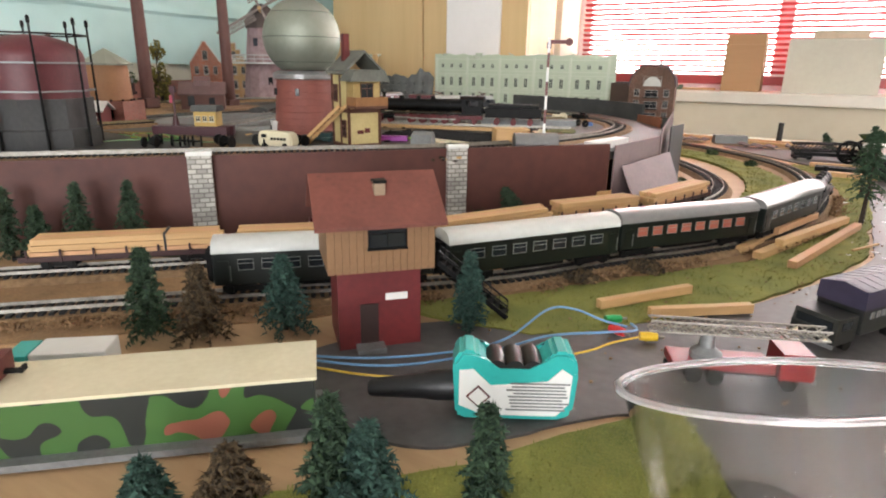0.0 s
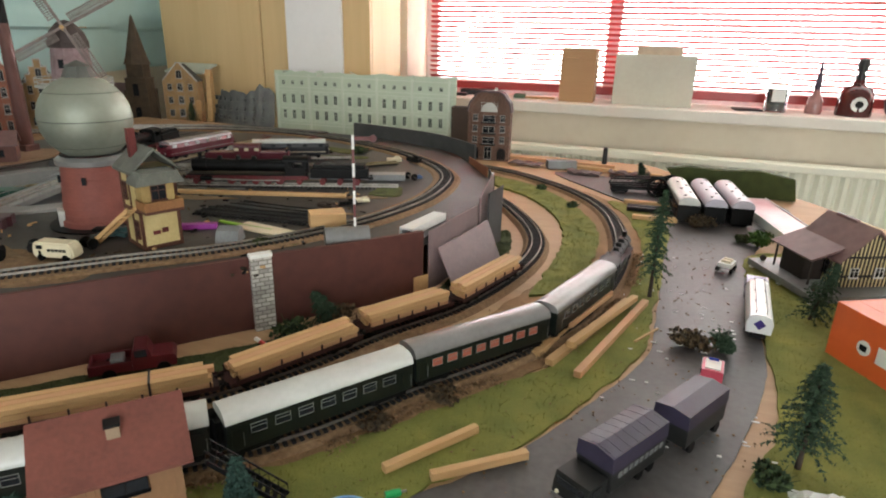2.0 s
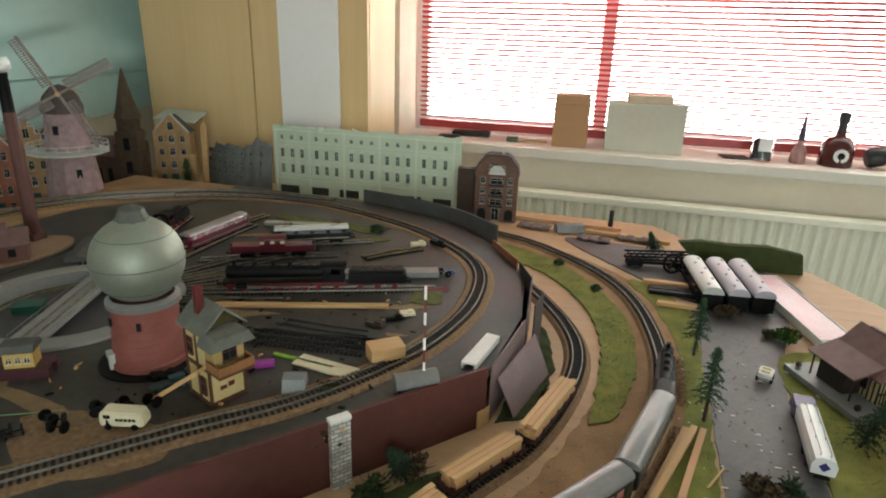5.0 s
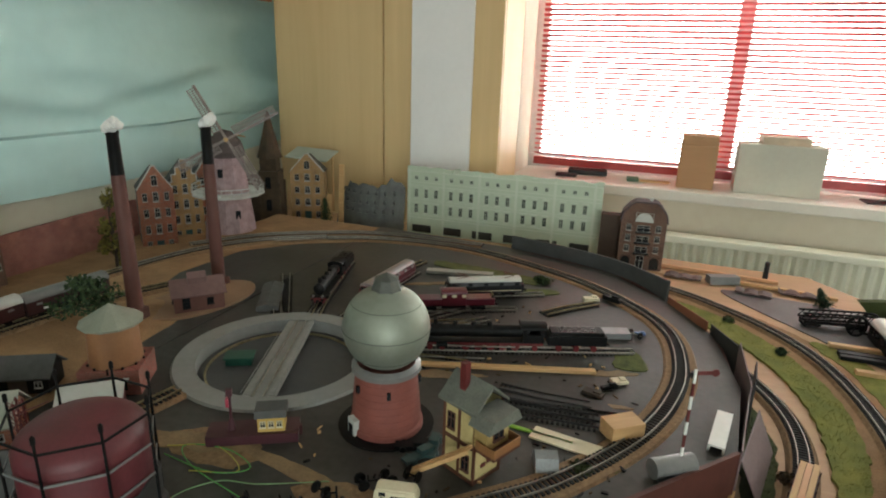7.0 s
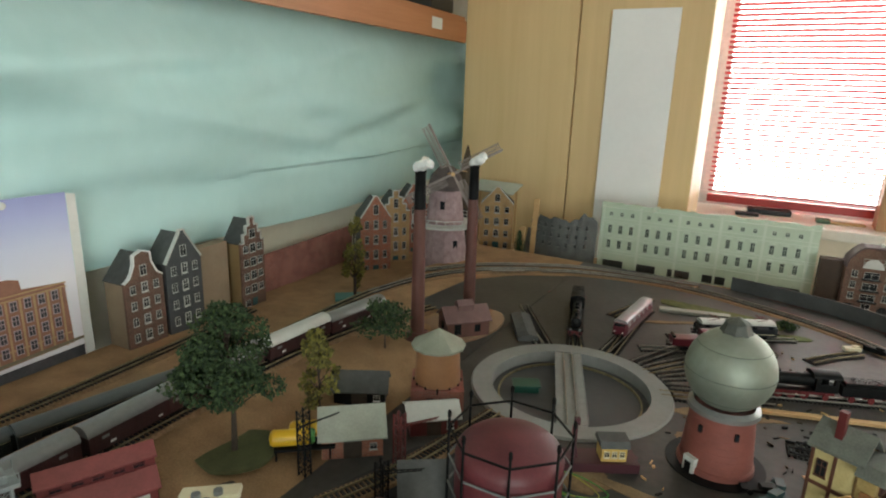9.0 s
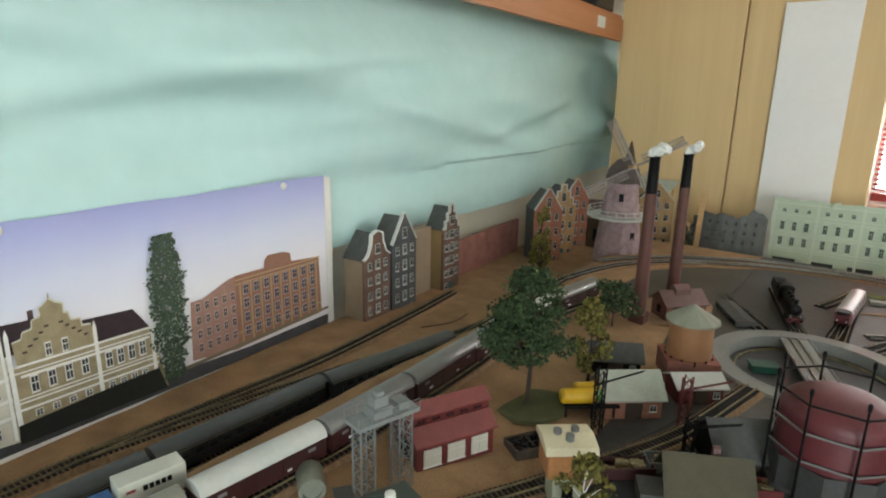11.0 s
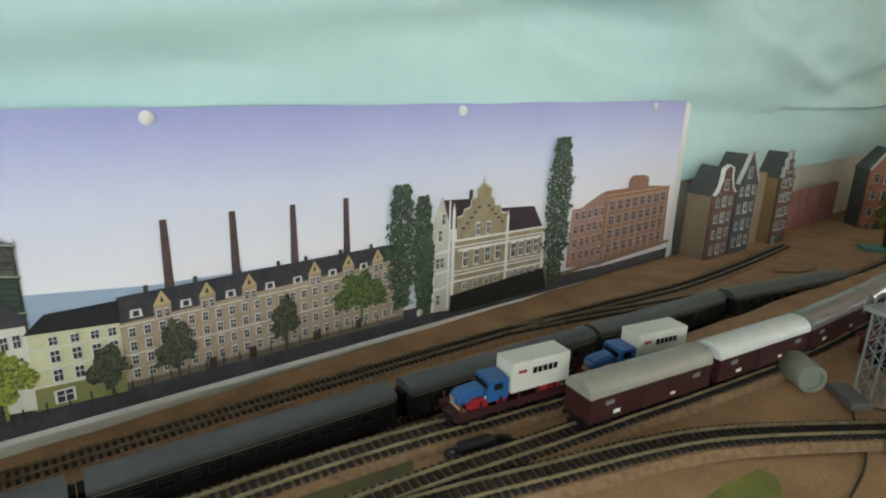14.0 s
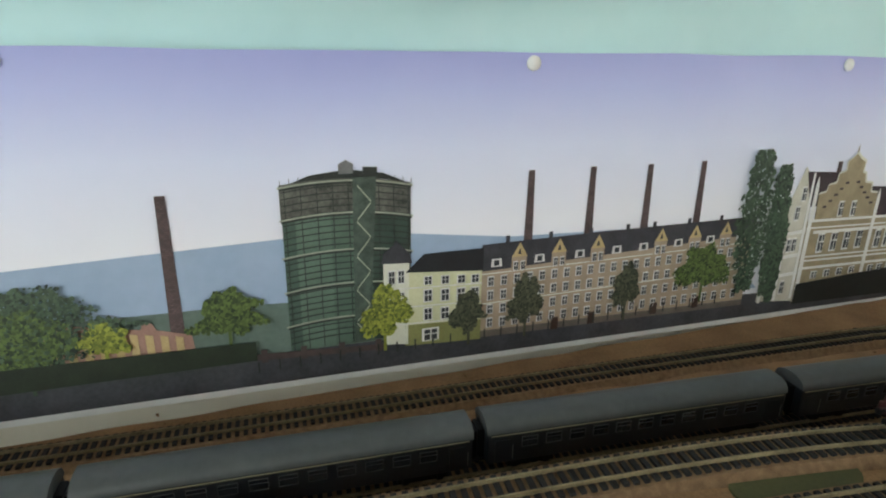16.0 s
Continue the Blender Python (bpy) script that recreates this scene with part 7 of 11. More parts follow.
def water_tower():
    t = thing("water_tower", at(-0.716, 0.741, UP) @ Matrix.Diagonal((0.92, 0.92, 0.97, 1)), "red brick water tower with a silver spherical tank", "water tower")
    b = B()
    lathe(b, [(0.058, 0), (0.057, 0.01), (0.054, 0.012), (0.047, 0.092), (0.047, 0.094), (0, 0.094)], 40)
    part("brick_shaft", b, mat("smooth_red_brick", (0.24, 0.072, 0.052), (0.176, 0.052, 0.04), rough=0.7, scale=40, bump=0.3), t, smooth=True)
    b = B()
    for k in range(7):
        z = 0.02 + 0.0105 * k
        r = 0.054 - 0.007 * (z - 0.012) / 0.08
        lathe(b, [(r + 0.0003, z), (r + 0.0008, z + 0.0006), (r + 0.0003, z + 0.0012)], 40)
    part("brick_course", b, MATS["smooth_red_brick"], t)
    b = B()
    lathe(b, [(0.046, 0.092), (0.053, 0.094), (0.053, 0.101), (0.045, 0.106)], 40)
    part("collar", b, GREYROOF, t, smooth=True)
    R, zc = 0.0655, 0.158
    prof = [(R * math.cos(a), zc + R * 0.94 * math.sin(a)) for a in [radians(d) for d in range(-55, 76, 6)]]
    b = B()
    lathe(b, prof, 48)
    part("sphere_tank", b, SILVER, t, "silver painted spherical tank", smooth=True)
    b = B()
    for d in (-38, 0, 38):
        a = radians(d)
        r, z = R * math.cos(a), zc + R * 0.94 * math.sin(a)
        lathe(b, [(r, z - 0.0007), (r + 0.0008, z), (r, z + 0.0007)], 48)
    part("tank_seam", b, mat("dull_seam", (0.12, 0.13, 0.11), (0.08, 0.085, 0.07), rough=0.6), t)
    b = B()
    lathe(b, [(0.024, 0.215), (0.0225, 0.2185), (0.017, 0.2305), (0.019, 0.231), (0.0, 0.2395)], 8)
    part("lantern", b, mat("greenish_grey", (0.10, 0.105, 0.09), (0.055, 0.058, 0.05), rough=0.6), t)
    for a in (-120, -60, 30, 150):
        b = B()
        m = Matrix.Rotation(radians(a), 4, "Z")
        box(b, 0.051, 0, 0.068, 0.004, 0.006, 0.011, m=m)
        part("window", b, DARKGLASS, t)
    b = B()
    m = Matrix.Rotation(radians(-125), 4, "Z")
    box(b, 0.055, 0, 0, 0.012, 0.020, 0.026, m=m)
    po = part("porch", b, PANEFRAME, t)
    b = B()
    box(b, 0.0618, 0, 0, 0.001, 0.011, 0.019, m=m)
    part("door", b, SOOT, po)
    b = B()
    lathe(b, [(0.075, 0), (0.075, 0.0025), (0, 0.0025)], 40)
    part("base_plate", b, SOOT, t)


def tall_signal_box():
    t = thing("tall_signal_box", at(-0.572, 0.695, UP, -25) @ Matrix.Diagonal((1.0, 1.0, 1.28, 1)), "tall half-timbered cream signal box with a grey roof", "signal box")
    rb = mat("brown_timber_frame", (0.1056, 0.0363, 0.0198), (0.0726, 0.0264, 0.01452), rough=0.6)
    b = B()
    box(b, 0, 0, 0, 0.052, 0.048, 0.082)
    part("wall", b, mat("yellowed_cream", (0.56, 0.46, 0.22), (0.42, 0.33, 0.14), rough=0.6, scale=35), t)
    b = B()
    for x in (-0.026, 0, 0.026):
        for y in (-0.0242, 0.0242):
            if x or y < 0:
                box(b, x, y, 0, 0.004, 0.002, 0.082)
    for y in (-0.024, 0.024):
        box(b, 0.0262, y, 0, 0.002, 0.004, 0.082)
        box(b, -0.0262, y, 0, 0.002, 0.004, 0.082)
    for z in (0, 0.038, 0.078):
        box(b, 0, -0.0246, z, 0.056, 0.0016, 0.004)
        box(b, 0, 0.0246, z, 0.056, 0.0016, 0.004)
        box(b, -0.0266, 0, z, 0.0016, 0.05, 0.004)
        box(b, 0.0266, 0, z, 0.0016, 0.05, 0.004)
    part("timber_frame", b, rb, t)
    b = B()
    box(b, 0.036, -0.006, 0.046, 0.022, 0.040, 0.032)
    part("bay", b, mat("tan_bay", (0.46, 0.33, 0.13), (0.272, 0.184, 0.064), rough=0.6), t)
    b = B()
    box(b, 0.048, -0.006, 0.044, 0.03, 0.048, 0.003)
    part("balcony", b, rb, t)
    b = B()
    for x, y, sx, sy in ((0.0625, -0.006, 0.0014, 0.048), (0.048, -0.0295, 0.03, 0.0014), (0.048, 0.0175, 0.03, 0.0014)):
        box(b, x, y, 0.047, sx, sy, 0.009)
    part("balcony_parapet", b, mat("orange_planks", (0.288, 0.136, 0.048), (0.2, 0.088, 0.032), rough=0.6), t)
    b = B()
    prism(b, [(-0.031, 0.079), (0.0, 0.101), (0.031, 0.079), (0.031, 0.082), (0.0, 0.104), (-0.031, 0.082)], 0.064)
    part("roof", b, mat("olive_grey_roof", (0.16, 0.164, 0.136), (0.0858, 0.0891, 0.0759), rough=0.8, scale=50, bump=0.4), t)
    b = B()
    prism(b, [(-0.03, 0.072), (0.03, 0.072), (0.022, 0.084), (-0.022, 0.084)], 0.034, m=Matrix.Translation((0.042, -0.006, 0)))
    part("bay_roof", b, MATS["olive_grey_roof"], t)
    b = B()
    box(b, -0.005, -0.012, 0.085, 0.009, 0.009, 0.036)
    part("chimney", b, OXIDE, t)
    window_pieces(t, [(-0.013, -0.0252, 0.050, 0), (0.013, -0.0252, 0.012, 0)], 0.012, 0.018, frame=rb)
    window_pieces(t, [(0.0475, -0.006, 0.055, 90)], 0.018, 0.015, frame=rb)
    b = B()
    box(b, 0.027, 0.004, 0.016, 0.001, 0.008, 0.005)
    box(b, 0.027, -0.007, 0.015, 0.001, 0.009, 0.004)
    part("sign_bar", b, OXIDE, t, "small red sign strip")
    st = Vector((-0.045, -0.065, 0.0)), Vector((0.028, -0.034, 0.046))
    for s in (-1, 1):
        b = B()
        o = Vector((0.35, -0.9, 0)).normalized() * 0.007 * s
        bar(b, st[0] + o, st[1] + o, 0.0016, 0.004)
        part("stair_stringer", b, PINE, t)
    for k in range(11):
        b = B()
        c = st[0].lerp(st[1], (k + 0.5) / 11)
        box(b, c.x, c.y, c.z, 0.004, 0.014, 0.001)
        part("stair_tread", b, PINE, t)


def purple_hut():
    t = thing("crane_hut", at(-0.868, 0.640, UP, 30), "yellow control hut with a mast on a purple-brown base", "hut")
    pb = mat("purple_brown_plastic", (0.066, 0.0165, 0.0231), (0.0462, 0.01188, 0.0165), rough=0.45)
    b = B()
    prism(b, [(-0.06, 0), (0.06, 0), (0.06, 0.014), (-0.06, 0.014)], 0.04, m=Matrix.Rotation(radians(90), 4, "Z"))
    slab(b, [(-0.062, -0.018), (0.05, -0.02), (0.064, 0.0), (0.05, 0.02), (-0.062, 0.018)], 0, 0.0145)
    part("base", b, pb, t)
    b = B()
    box(b, 0.024, 0, 0.0145, 0.036, 0.026, 0.024)
    part("wall", b, mat("yellow_ochre_wall", (0.55, 0.37, 0.1), (0.46, 0.3, 0.08), rough=0.55), t)
    b = B()
    prism(b, [(-0.018, 0.038), (0.018, 0.038), (0.013, 0.047), (-0.013, 0.047)], 0.042, m=Matrix.Translation((0.024, 0, 0)))
    part("roof", b, GREYROOFTILE, t)
    window_pieces(t, [(0.013, -0.0136, 0.022, 0), (0.024, -0.0136, 0.022, 0), (0.035, -0.0136, 0.022, 0)], 0.007, 0.009, frame=CREAM)
    b = B()
    rod(b, (-0.03, 0, 0.0145), (-0.03, 0, 0.03), 0.006, 0.003, seg=10)
    rod(b, (-0.03, 0, 0.03), (-0.03, 0, 0.07), 0.002, seg=8)
    box(b, -0.03, 0, 0.066, 0.008, 0.006, 0.010)
    part("mast", b, pb, t)
    b = B()
    box(b, -0.033, 0, 0.05, 0.004, 0.008, 0.012)
    part("lamp", b, mat("pinkish_red", (0.45, 0.06, 0.1), rough=0.4), t)


def gasometer():
    t = thing("gas_holder", at(-0.919, 0.434, UP) @ Matrix.Diagonal((0.8, 0.8, 1.2, 1)), "dark red model gas holder inside a black guide frame", "gas holder")
    mr = mat("dusty_maroon", (0.1254, 0.0231, 0.0297), (0.0858, 0.0165, 0.02112), rough=0.5, scale=20, bump=0.1)
    R = 0.085
    b = B()
    lathe(b, [(R, 0), (R, 0.05), (R + 0.003, 0.05), (R + 0.003, 0.054), (R, 0.054), (R, 0.004)], 8)
    lathe(b, [(R * 1.08, 0), (R * 1.08, 0.02), (R * 1.02, 0.022), (R * 1.02, 0.05), (R * 0.95, 0.05)], 8)
    part("base_tank", b, mat("grey_black_wall", (0.0594, 0.0594, 0.0594), (0.033, 0.033, 0.033), rough=0.6, scale=20), t)
    b = B()
    prof = [(R * 0.93, 0.03), (R * 0.93, 0.098)] + [(R * 0.93 * math.cos(a), 0.098 + 0.024 * math.sin(a)) for a in [k * math.pi / 16 for k in range(1, 8)]] + [(0, 0.122)]
    lathe(b, prof, 40)
    part("bell", b, mr, t, smooth=True)
    for k in range(8):
        a = 2 * math.pi * (k + 0.5) / 8
        c, s = math.cos(a) * R * 1.05, math.sin(a) * R * 1.05
        b = B()
        rod(b, (c, s, 0), (c, s, 0.135), 0.0026, 0.0018, seg=6)
        lathe(b, [(0, 0.132), (0.003, 0.132), (0.003, 0.138), (0, 0.140)], 8, m=Matrix.Translation((c, s, 0)))
        part("guide_post", b, SOOT, t)
    for z in (0.062, 0.092, 0.122):
        P = [Vector((math.cos(2 * math.pi * (k + 0.5) / 8) * R * 1.05, math.sin(2 * math.pi * (k + 0.5) / 8) * R * 1.05, z)) for k in range(8)]
        for k in range(8):
            b = B()
            bar(b, P[k], P[(k + 1) % 8], 0.002, 0.002)
            part("guide_rail", b, SOOT if z > 0.1 else GREYMETAL, t)


def tank_tower():
    t = thing("round_water_tank", at(-1.152, 0.672, ground(-1.152, 0.672), 30) @ Matrix.Diagonal((1, 1, 1.15, 1)), "orange round water tank with pale conical roof on a brick base", "water tank")
    b = B()
    box(b, 0, 0, 0, 0.088, 0.08, 0.036)
    part("brick_base", b, REDBRICK, t)
    b = B()
    lathe(b, [(0.037, 0.036), (0.039, 0.038), (0.036, 0.095), (0, 0.095)], 28)
    part("tank", b, mat("tan_orange_tank", (0.32, 0.152, 0.068), (0.256, 0.12, 0.052), rough=0.6, scale=30), t, smooth=True)
    b = B()
    lathe(b, [(0.046, 0.092), (0.046, 0.095), (0, 0.119)], 12)
    part("roof", b, mat("pale_green_grey_roof", (0.272, 0.28, 0.224), (0.208, 0.216, 0.168), rough=0.7, scale=40), t)
    b = B()
    for k in range(12):
        a = 2 * math.pi * k / 12
        box(b, 0.04 * math.cos(a), 0.04 * math.sin(a), 0.031, 0.003, 0.003, 0.008)
    part("bracket", b, SOOT, t)
    window_pieces(t, [(-0.012, -0.041, 0.010, 0), (0.02, -0.041, 0.010, 0)], 0.010, 0.014, frame=SOOT)


def boiler_house():
    b = B()
    pts = [(0.13 * math.cos(a), 0.075 * math.sin(a)) for a in [k * math.pi / 16 for k in range(32)]]
    slab(b, pts, 0, 0.006)
    z = ground(-1.29, 0.99)
    solid("oval_plinth", b, mat("tan_plinth", (0.288, 0.176, 0.104), (0.224, 0.136, 0.08), rough=0.8, scale=20), "tan oval plinth under the boiler house", "plinth", m=at(-1.275, 0.985, z - 0.001, 75))
    t = thing("boiler_house", at(-1.25, 0.955, z + 0.005, 48), "small brown brick boiler house with a stepped roof", "building")
    b = B()
    gable_body(b, 0.095, 0.062, 0.036, 0.022)
    part("wall", b, mat("red_brown_wall", (0.168, 0.072, 0.056), (0.1056, 0.0462, 0.0363), rough=0.7, scale=40), t)
    b = B()
    gable_roof(b, 0.095, 0.062, 0.036, 0.022, 0.005)
    part("roof", b, BROWNROOF, t)
    b = B()
    gable_body(b, 0.036, 0.026, 0.064, 0.010)
    ov = part("ridge_vent", b, BROWNROOF, t)
    window_pieces(t, [(-0.025, -0.0315, 0.008, 0)], 0.014, 0.022, frame=SOOT)
    window_pieces(t, [(0.02, -0.0315, 0.012, 0)], 0.012, 0.014, frame=SOOT)
    window_pieces(t, [(-0.048, 0.0, 0.012, -90)], 0.012, 0.016, frame=SOOT)
    for x, y in ((-1.303, 0.848), (-1.297, 1.07)):
        c = thing("factory_chimney", at(x, y, ground(x, y)), "tall brown factory chimney with a black top and cotton-wool smoke", "chimney", "factory chimneys")
        b = B()
        box(b, 0, 0, 0, 0.034, 0.034, 0.022, bevel=0.002)
        part("plinth", b, mat("chimney_brown", (0.1122, 0.0396, 0.0297), (0.0792, 0.02772, 0.02112), rough=0.6, scale=50, bump=0.2), c)
        b = B()
        lathe(b, [(0.0145, 0.022), (0.0118, 0.28), (0, 0.28)], 20)
        part("shaft", b, MATS["chimney_brown"], c, smooth=True)
        b = B()
        lathe(b, [(0.0118, 0.278), (0.0105, 0.35), (0.0115, 0.352), (0.0115, 0.358), (0.008, 0.358), (0.008, 0.34)], 20)
        part("blackened_top", b, SOOT, c, smooth=True)
        b = B()
        rnd = random.Random(int(y * 100))
        for k in range(16):
            u = k / 15
            bmesh.ops.create_icosphere(b, subdivisions=2, radius=0.0105 * rnd.uniform(0.6, 1.05), matrix=Matrix.Translation((u * 0.030 * rnd.uniform(0.5, 1) - 0.004, u * -0.010 + rnd.uniform(-0.006, 0.006), 0.362 + 0.016 * u * rnd.uniform(0.4, 1.1))))
        for v in b.verts:
            v.co += Vector((noise.noise(v.co * 220), noise.noise(v.co * 220 + Vector((9, 0, 0))), noise.noise(v.co * 220 + Vector((0, 9, 0))))) * 0.003
        part("cotton_smoke", b, mat("cotton_wool", (0.8, 0.8, 0.78), (0.7, 0.7, 0.68), rough=1.0, scale=90, bump=0.8), c, "white cotton-wool smoke", smooth=True)


def windmill():
    x, y = -1.592, 1.468
    z = LOW
    t = thing("windmill", at(x, y, z), "pinkish stone tower windmill with lattice sails", "windmill")
    pk = mat("pinkish_stone", (0.42, 0.3, 0.31), (0.232, 0.152, 0.16), rough=0.85, scale=50, bump=0.5)
    b = B()
    lathe(b, [(0.080, 0), (0.072, 0.10), (0.060, 0.20), (0.048, 0.31), (0, 0.31)], 12)
    part("tower", b, pk, t)
    b = B()
    lathe(b, [(0.062, 0.195), (0.104, 0.195), (0.104, 0.200), (0.062, 0.200)], 12)
    ga = part("gallery", b, PALEROOF, t)
    b = B()
    for k in range(24):
        a = 2 * math.pi * k / 24
        rod(b, (0.102 * math.cos(a), 0.102 * math.sin(a), 0.2), (0.102 * math.cos(a), 0.102 * math.sin(a), 0.222), 0.0012, seg=4)
    for zz in (0.21, 0.222):
        for k in range(12):
            a, c = 2 * math.pi * k / 12, 2 * math.pi * (k + 1) / 12
            rod(b, (0.102 * math.cos(a), 0.102 * math.sin(a), zz), (0.102 * math.cos(c), 0.102 * math.sin(c), zz), 0.0013, seg=4)
    part("railing", b, PALEROOF, ga)
    b = B()
    lathe(b, [(0.054, 0.305), (0.055, 0.32), (0.045, 0.35), (0.022, 0.375), (0, 0.382)], 12)
    part("cap", b, mat("brownish_cap", (0.1122, 0.0858, 0.0792), (0.0726, 0.0561, 0.0528), rough=0.8, scale=40), t)
    hub = Vector((0.052, -0.052, 0.362))
    n = Vector((0.49, -0.87, 0)).normalized()
    side = Vector((0.87, 0.49, 0))
    b = B()
    rod(b, Vector((0, 0, 0.35)), hub + n * 0.008, 0.006, seg=8)
    part("windshaft", b, PINE, t)
    sail = mat("weathered_sail", (0.33, 0.28, 0.265), (0.17, 0.14, 0.13), rough=0.8, scale=60)
    for k in range(4):
        a = radians(28 + 90 * k)
        d = side * math.cos(a) + Vector((0, 0, 1)) * math.sin(a)
        e = side * -math.sin(a) + Vector((0, 0, 1)) * math.cos(a)
        b = B()
        bar(b, hub, hub + d * 0.162, 0.006, 0.006)
        for q in (0.010, 0.022):
            bar(b, hub + d * 0.03 + e * q, hub + d * 0.156 + e * q, 0.0018, 0.0018)
        for j in range(22):
            p = hub + d * (0.03 + 0.006 * j)
            bar(b, p - e * 0.005, p + e * 0.025, 0.0034, 0.0024)
        part("sail", b, sail, t)
    b = B()
    for s in (-1, 1):
        bar(b, hub - n * 0.11, hub - n * 0.06 + side * 0.04 * s, 0.003, 0.003)
    part("tail_beam", b, PINE, t)
    for zz, a in ((0.03, -60), (0.13, -30), (0.25, -70)):
        b = B()
        r = 0.080 - 0.032 * zz / 0.31
        box(b, r * 0.965, 0, zz, 0.006, 0.014, 0.024, m=Matrix.Rotation(radians(a), 4, "Z"))
        part("window", b, DARKGLASS, t)


def facade_house(m, w, h, depth, material, label, kind="gable", cols=3, rows=5, frame=PANEFRAME, side=None, roof=GREYROOFTILE, trim=None):
    """A town house: facade towards local -y, with a shaped gable and a roof behind."""
    t = thing("gabled_house", m, label, "building", "town houses")
    g = h * 0.26
    hw = w / 2
    if kind == "step":
        pts = [(-hw, 0), (hw, 0), (hw, h - g), (hw * 0.74, h - g), (hw * 0.74, h - g * 0.66), (hw * 0.48, h - g * 0.66), (hw * 0.48, h - g * 0.33), (hw * 0.2, h - g * 0.33), (hw * 0.2, h)]
        pts += [(-x, z) for x, z in pts[:1:-1]]
    elif kind == "neck":
        pts = [(-hw, 0), (hw, 0), (hw, h - g), (hw * 0.7, h - g * 0.85), (hw * 0.45, h - g * 0.45), (hw * 0.42, h - g * 0.12), (0, h)]
        pts += [(-x, z) for x, z in pts[-2:1:-1]]
    else:
        pts = [(-hw, 0), (hw, 0), (hw, h - g), (hw * 0.16, h - g * 0.1), (hw * 0.12, h), (-hw * 0.12, h), (-hw * 0.16, h - g * 0.1), (-hw, h - g)]
    b = B()
    prism(b, pts, 0.006, m=Matrix.Rotation(radians(-90), 4, "Z"))
    part("facade", b, material, t)
    b = B()
    box(b, 0, depth / 2 + 0.004, 0, w * 0.98, depth, h - g)
    part("side_wall", b, side or material, t)
    b = B()
    gable_roof(b, depth, w * 0.98, h - g, g * 0.85, 0.002, 0.003, Matrix.Translation((0, depth / 2 + 0.004, 0)) @ Matrix.Rotation(radians(90), 4, "Z"))
    part("roof", b, roof, t)
    ww, wh = w * 0.6 / cols * 0.62, (h - g) / rows * 0.5
    spots = []
    for r in range(rows):
        for c in range(cols):
            if r == 0 and c == cols // 2:
                continue
            spots.append((-w * 0.3 + w * 0.6 * c / (cols - 1), -0.0034, (h - g) * (r + 0.28) / rows, 0))
    window_pieces(t, spots, ww, wh, frame=frame)
    centre = [(0, -0.0036, (h - g) * (r + 0.22) / rows, 0) for r in range(1, rows)] + [(0, -0.0036, h - g * 0.85, 0)]
    window_pieces(t, centre, ww * 1.25, wh * 1.25, frame=frame, arch=True, name="loft_door")
    b = B()
    box(b, 0, -0.0036, 0, w * 0.2, 0.002, (h - g) / rows * 0.8)
    part("door", b, mat("teal_door", (0.03, 0.10, 0.10), rough=0.5), t)
    n = len(pts)
    for k in range(2, n):
        (y0, z0), (y1, z1) = pts[k], pts[(k + 1) % n]
        if z0 > h * 0.5 and z1 > h * 0.5:
            b = B()
            bar(b, (y0, -0.001, z0), (y1, -0.001, z1), 0.009, 0.003)
            part("coping", b, trim or frame, t)
    return t


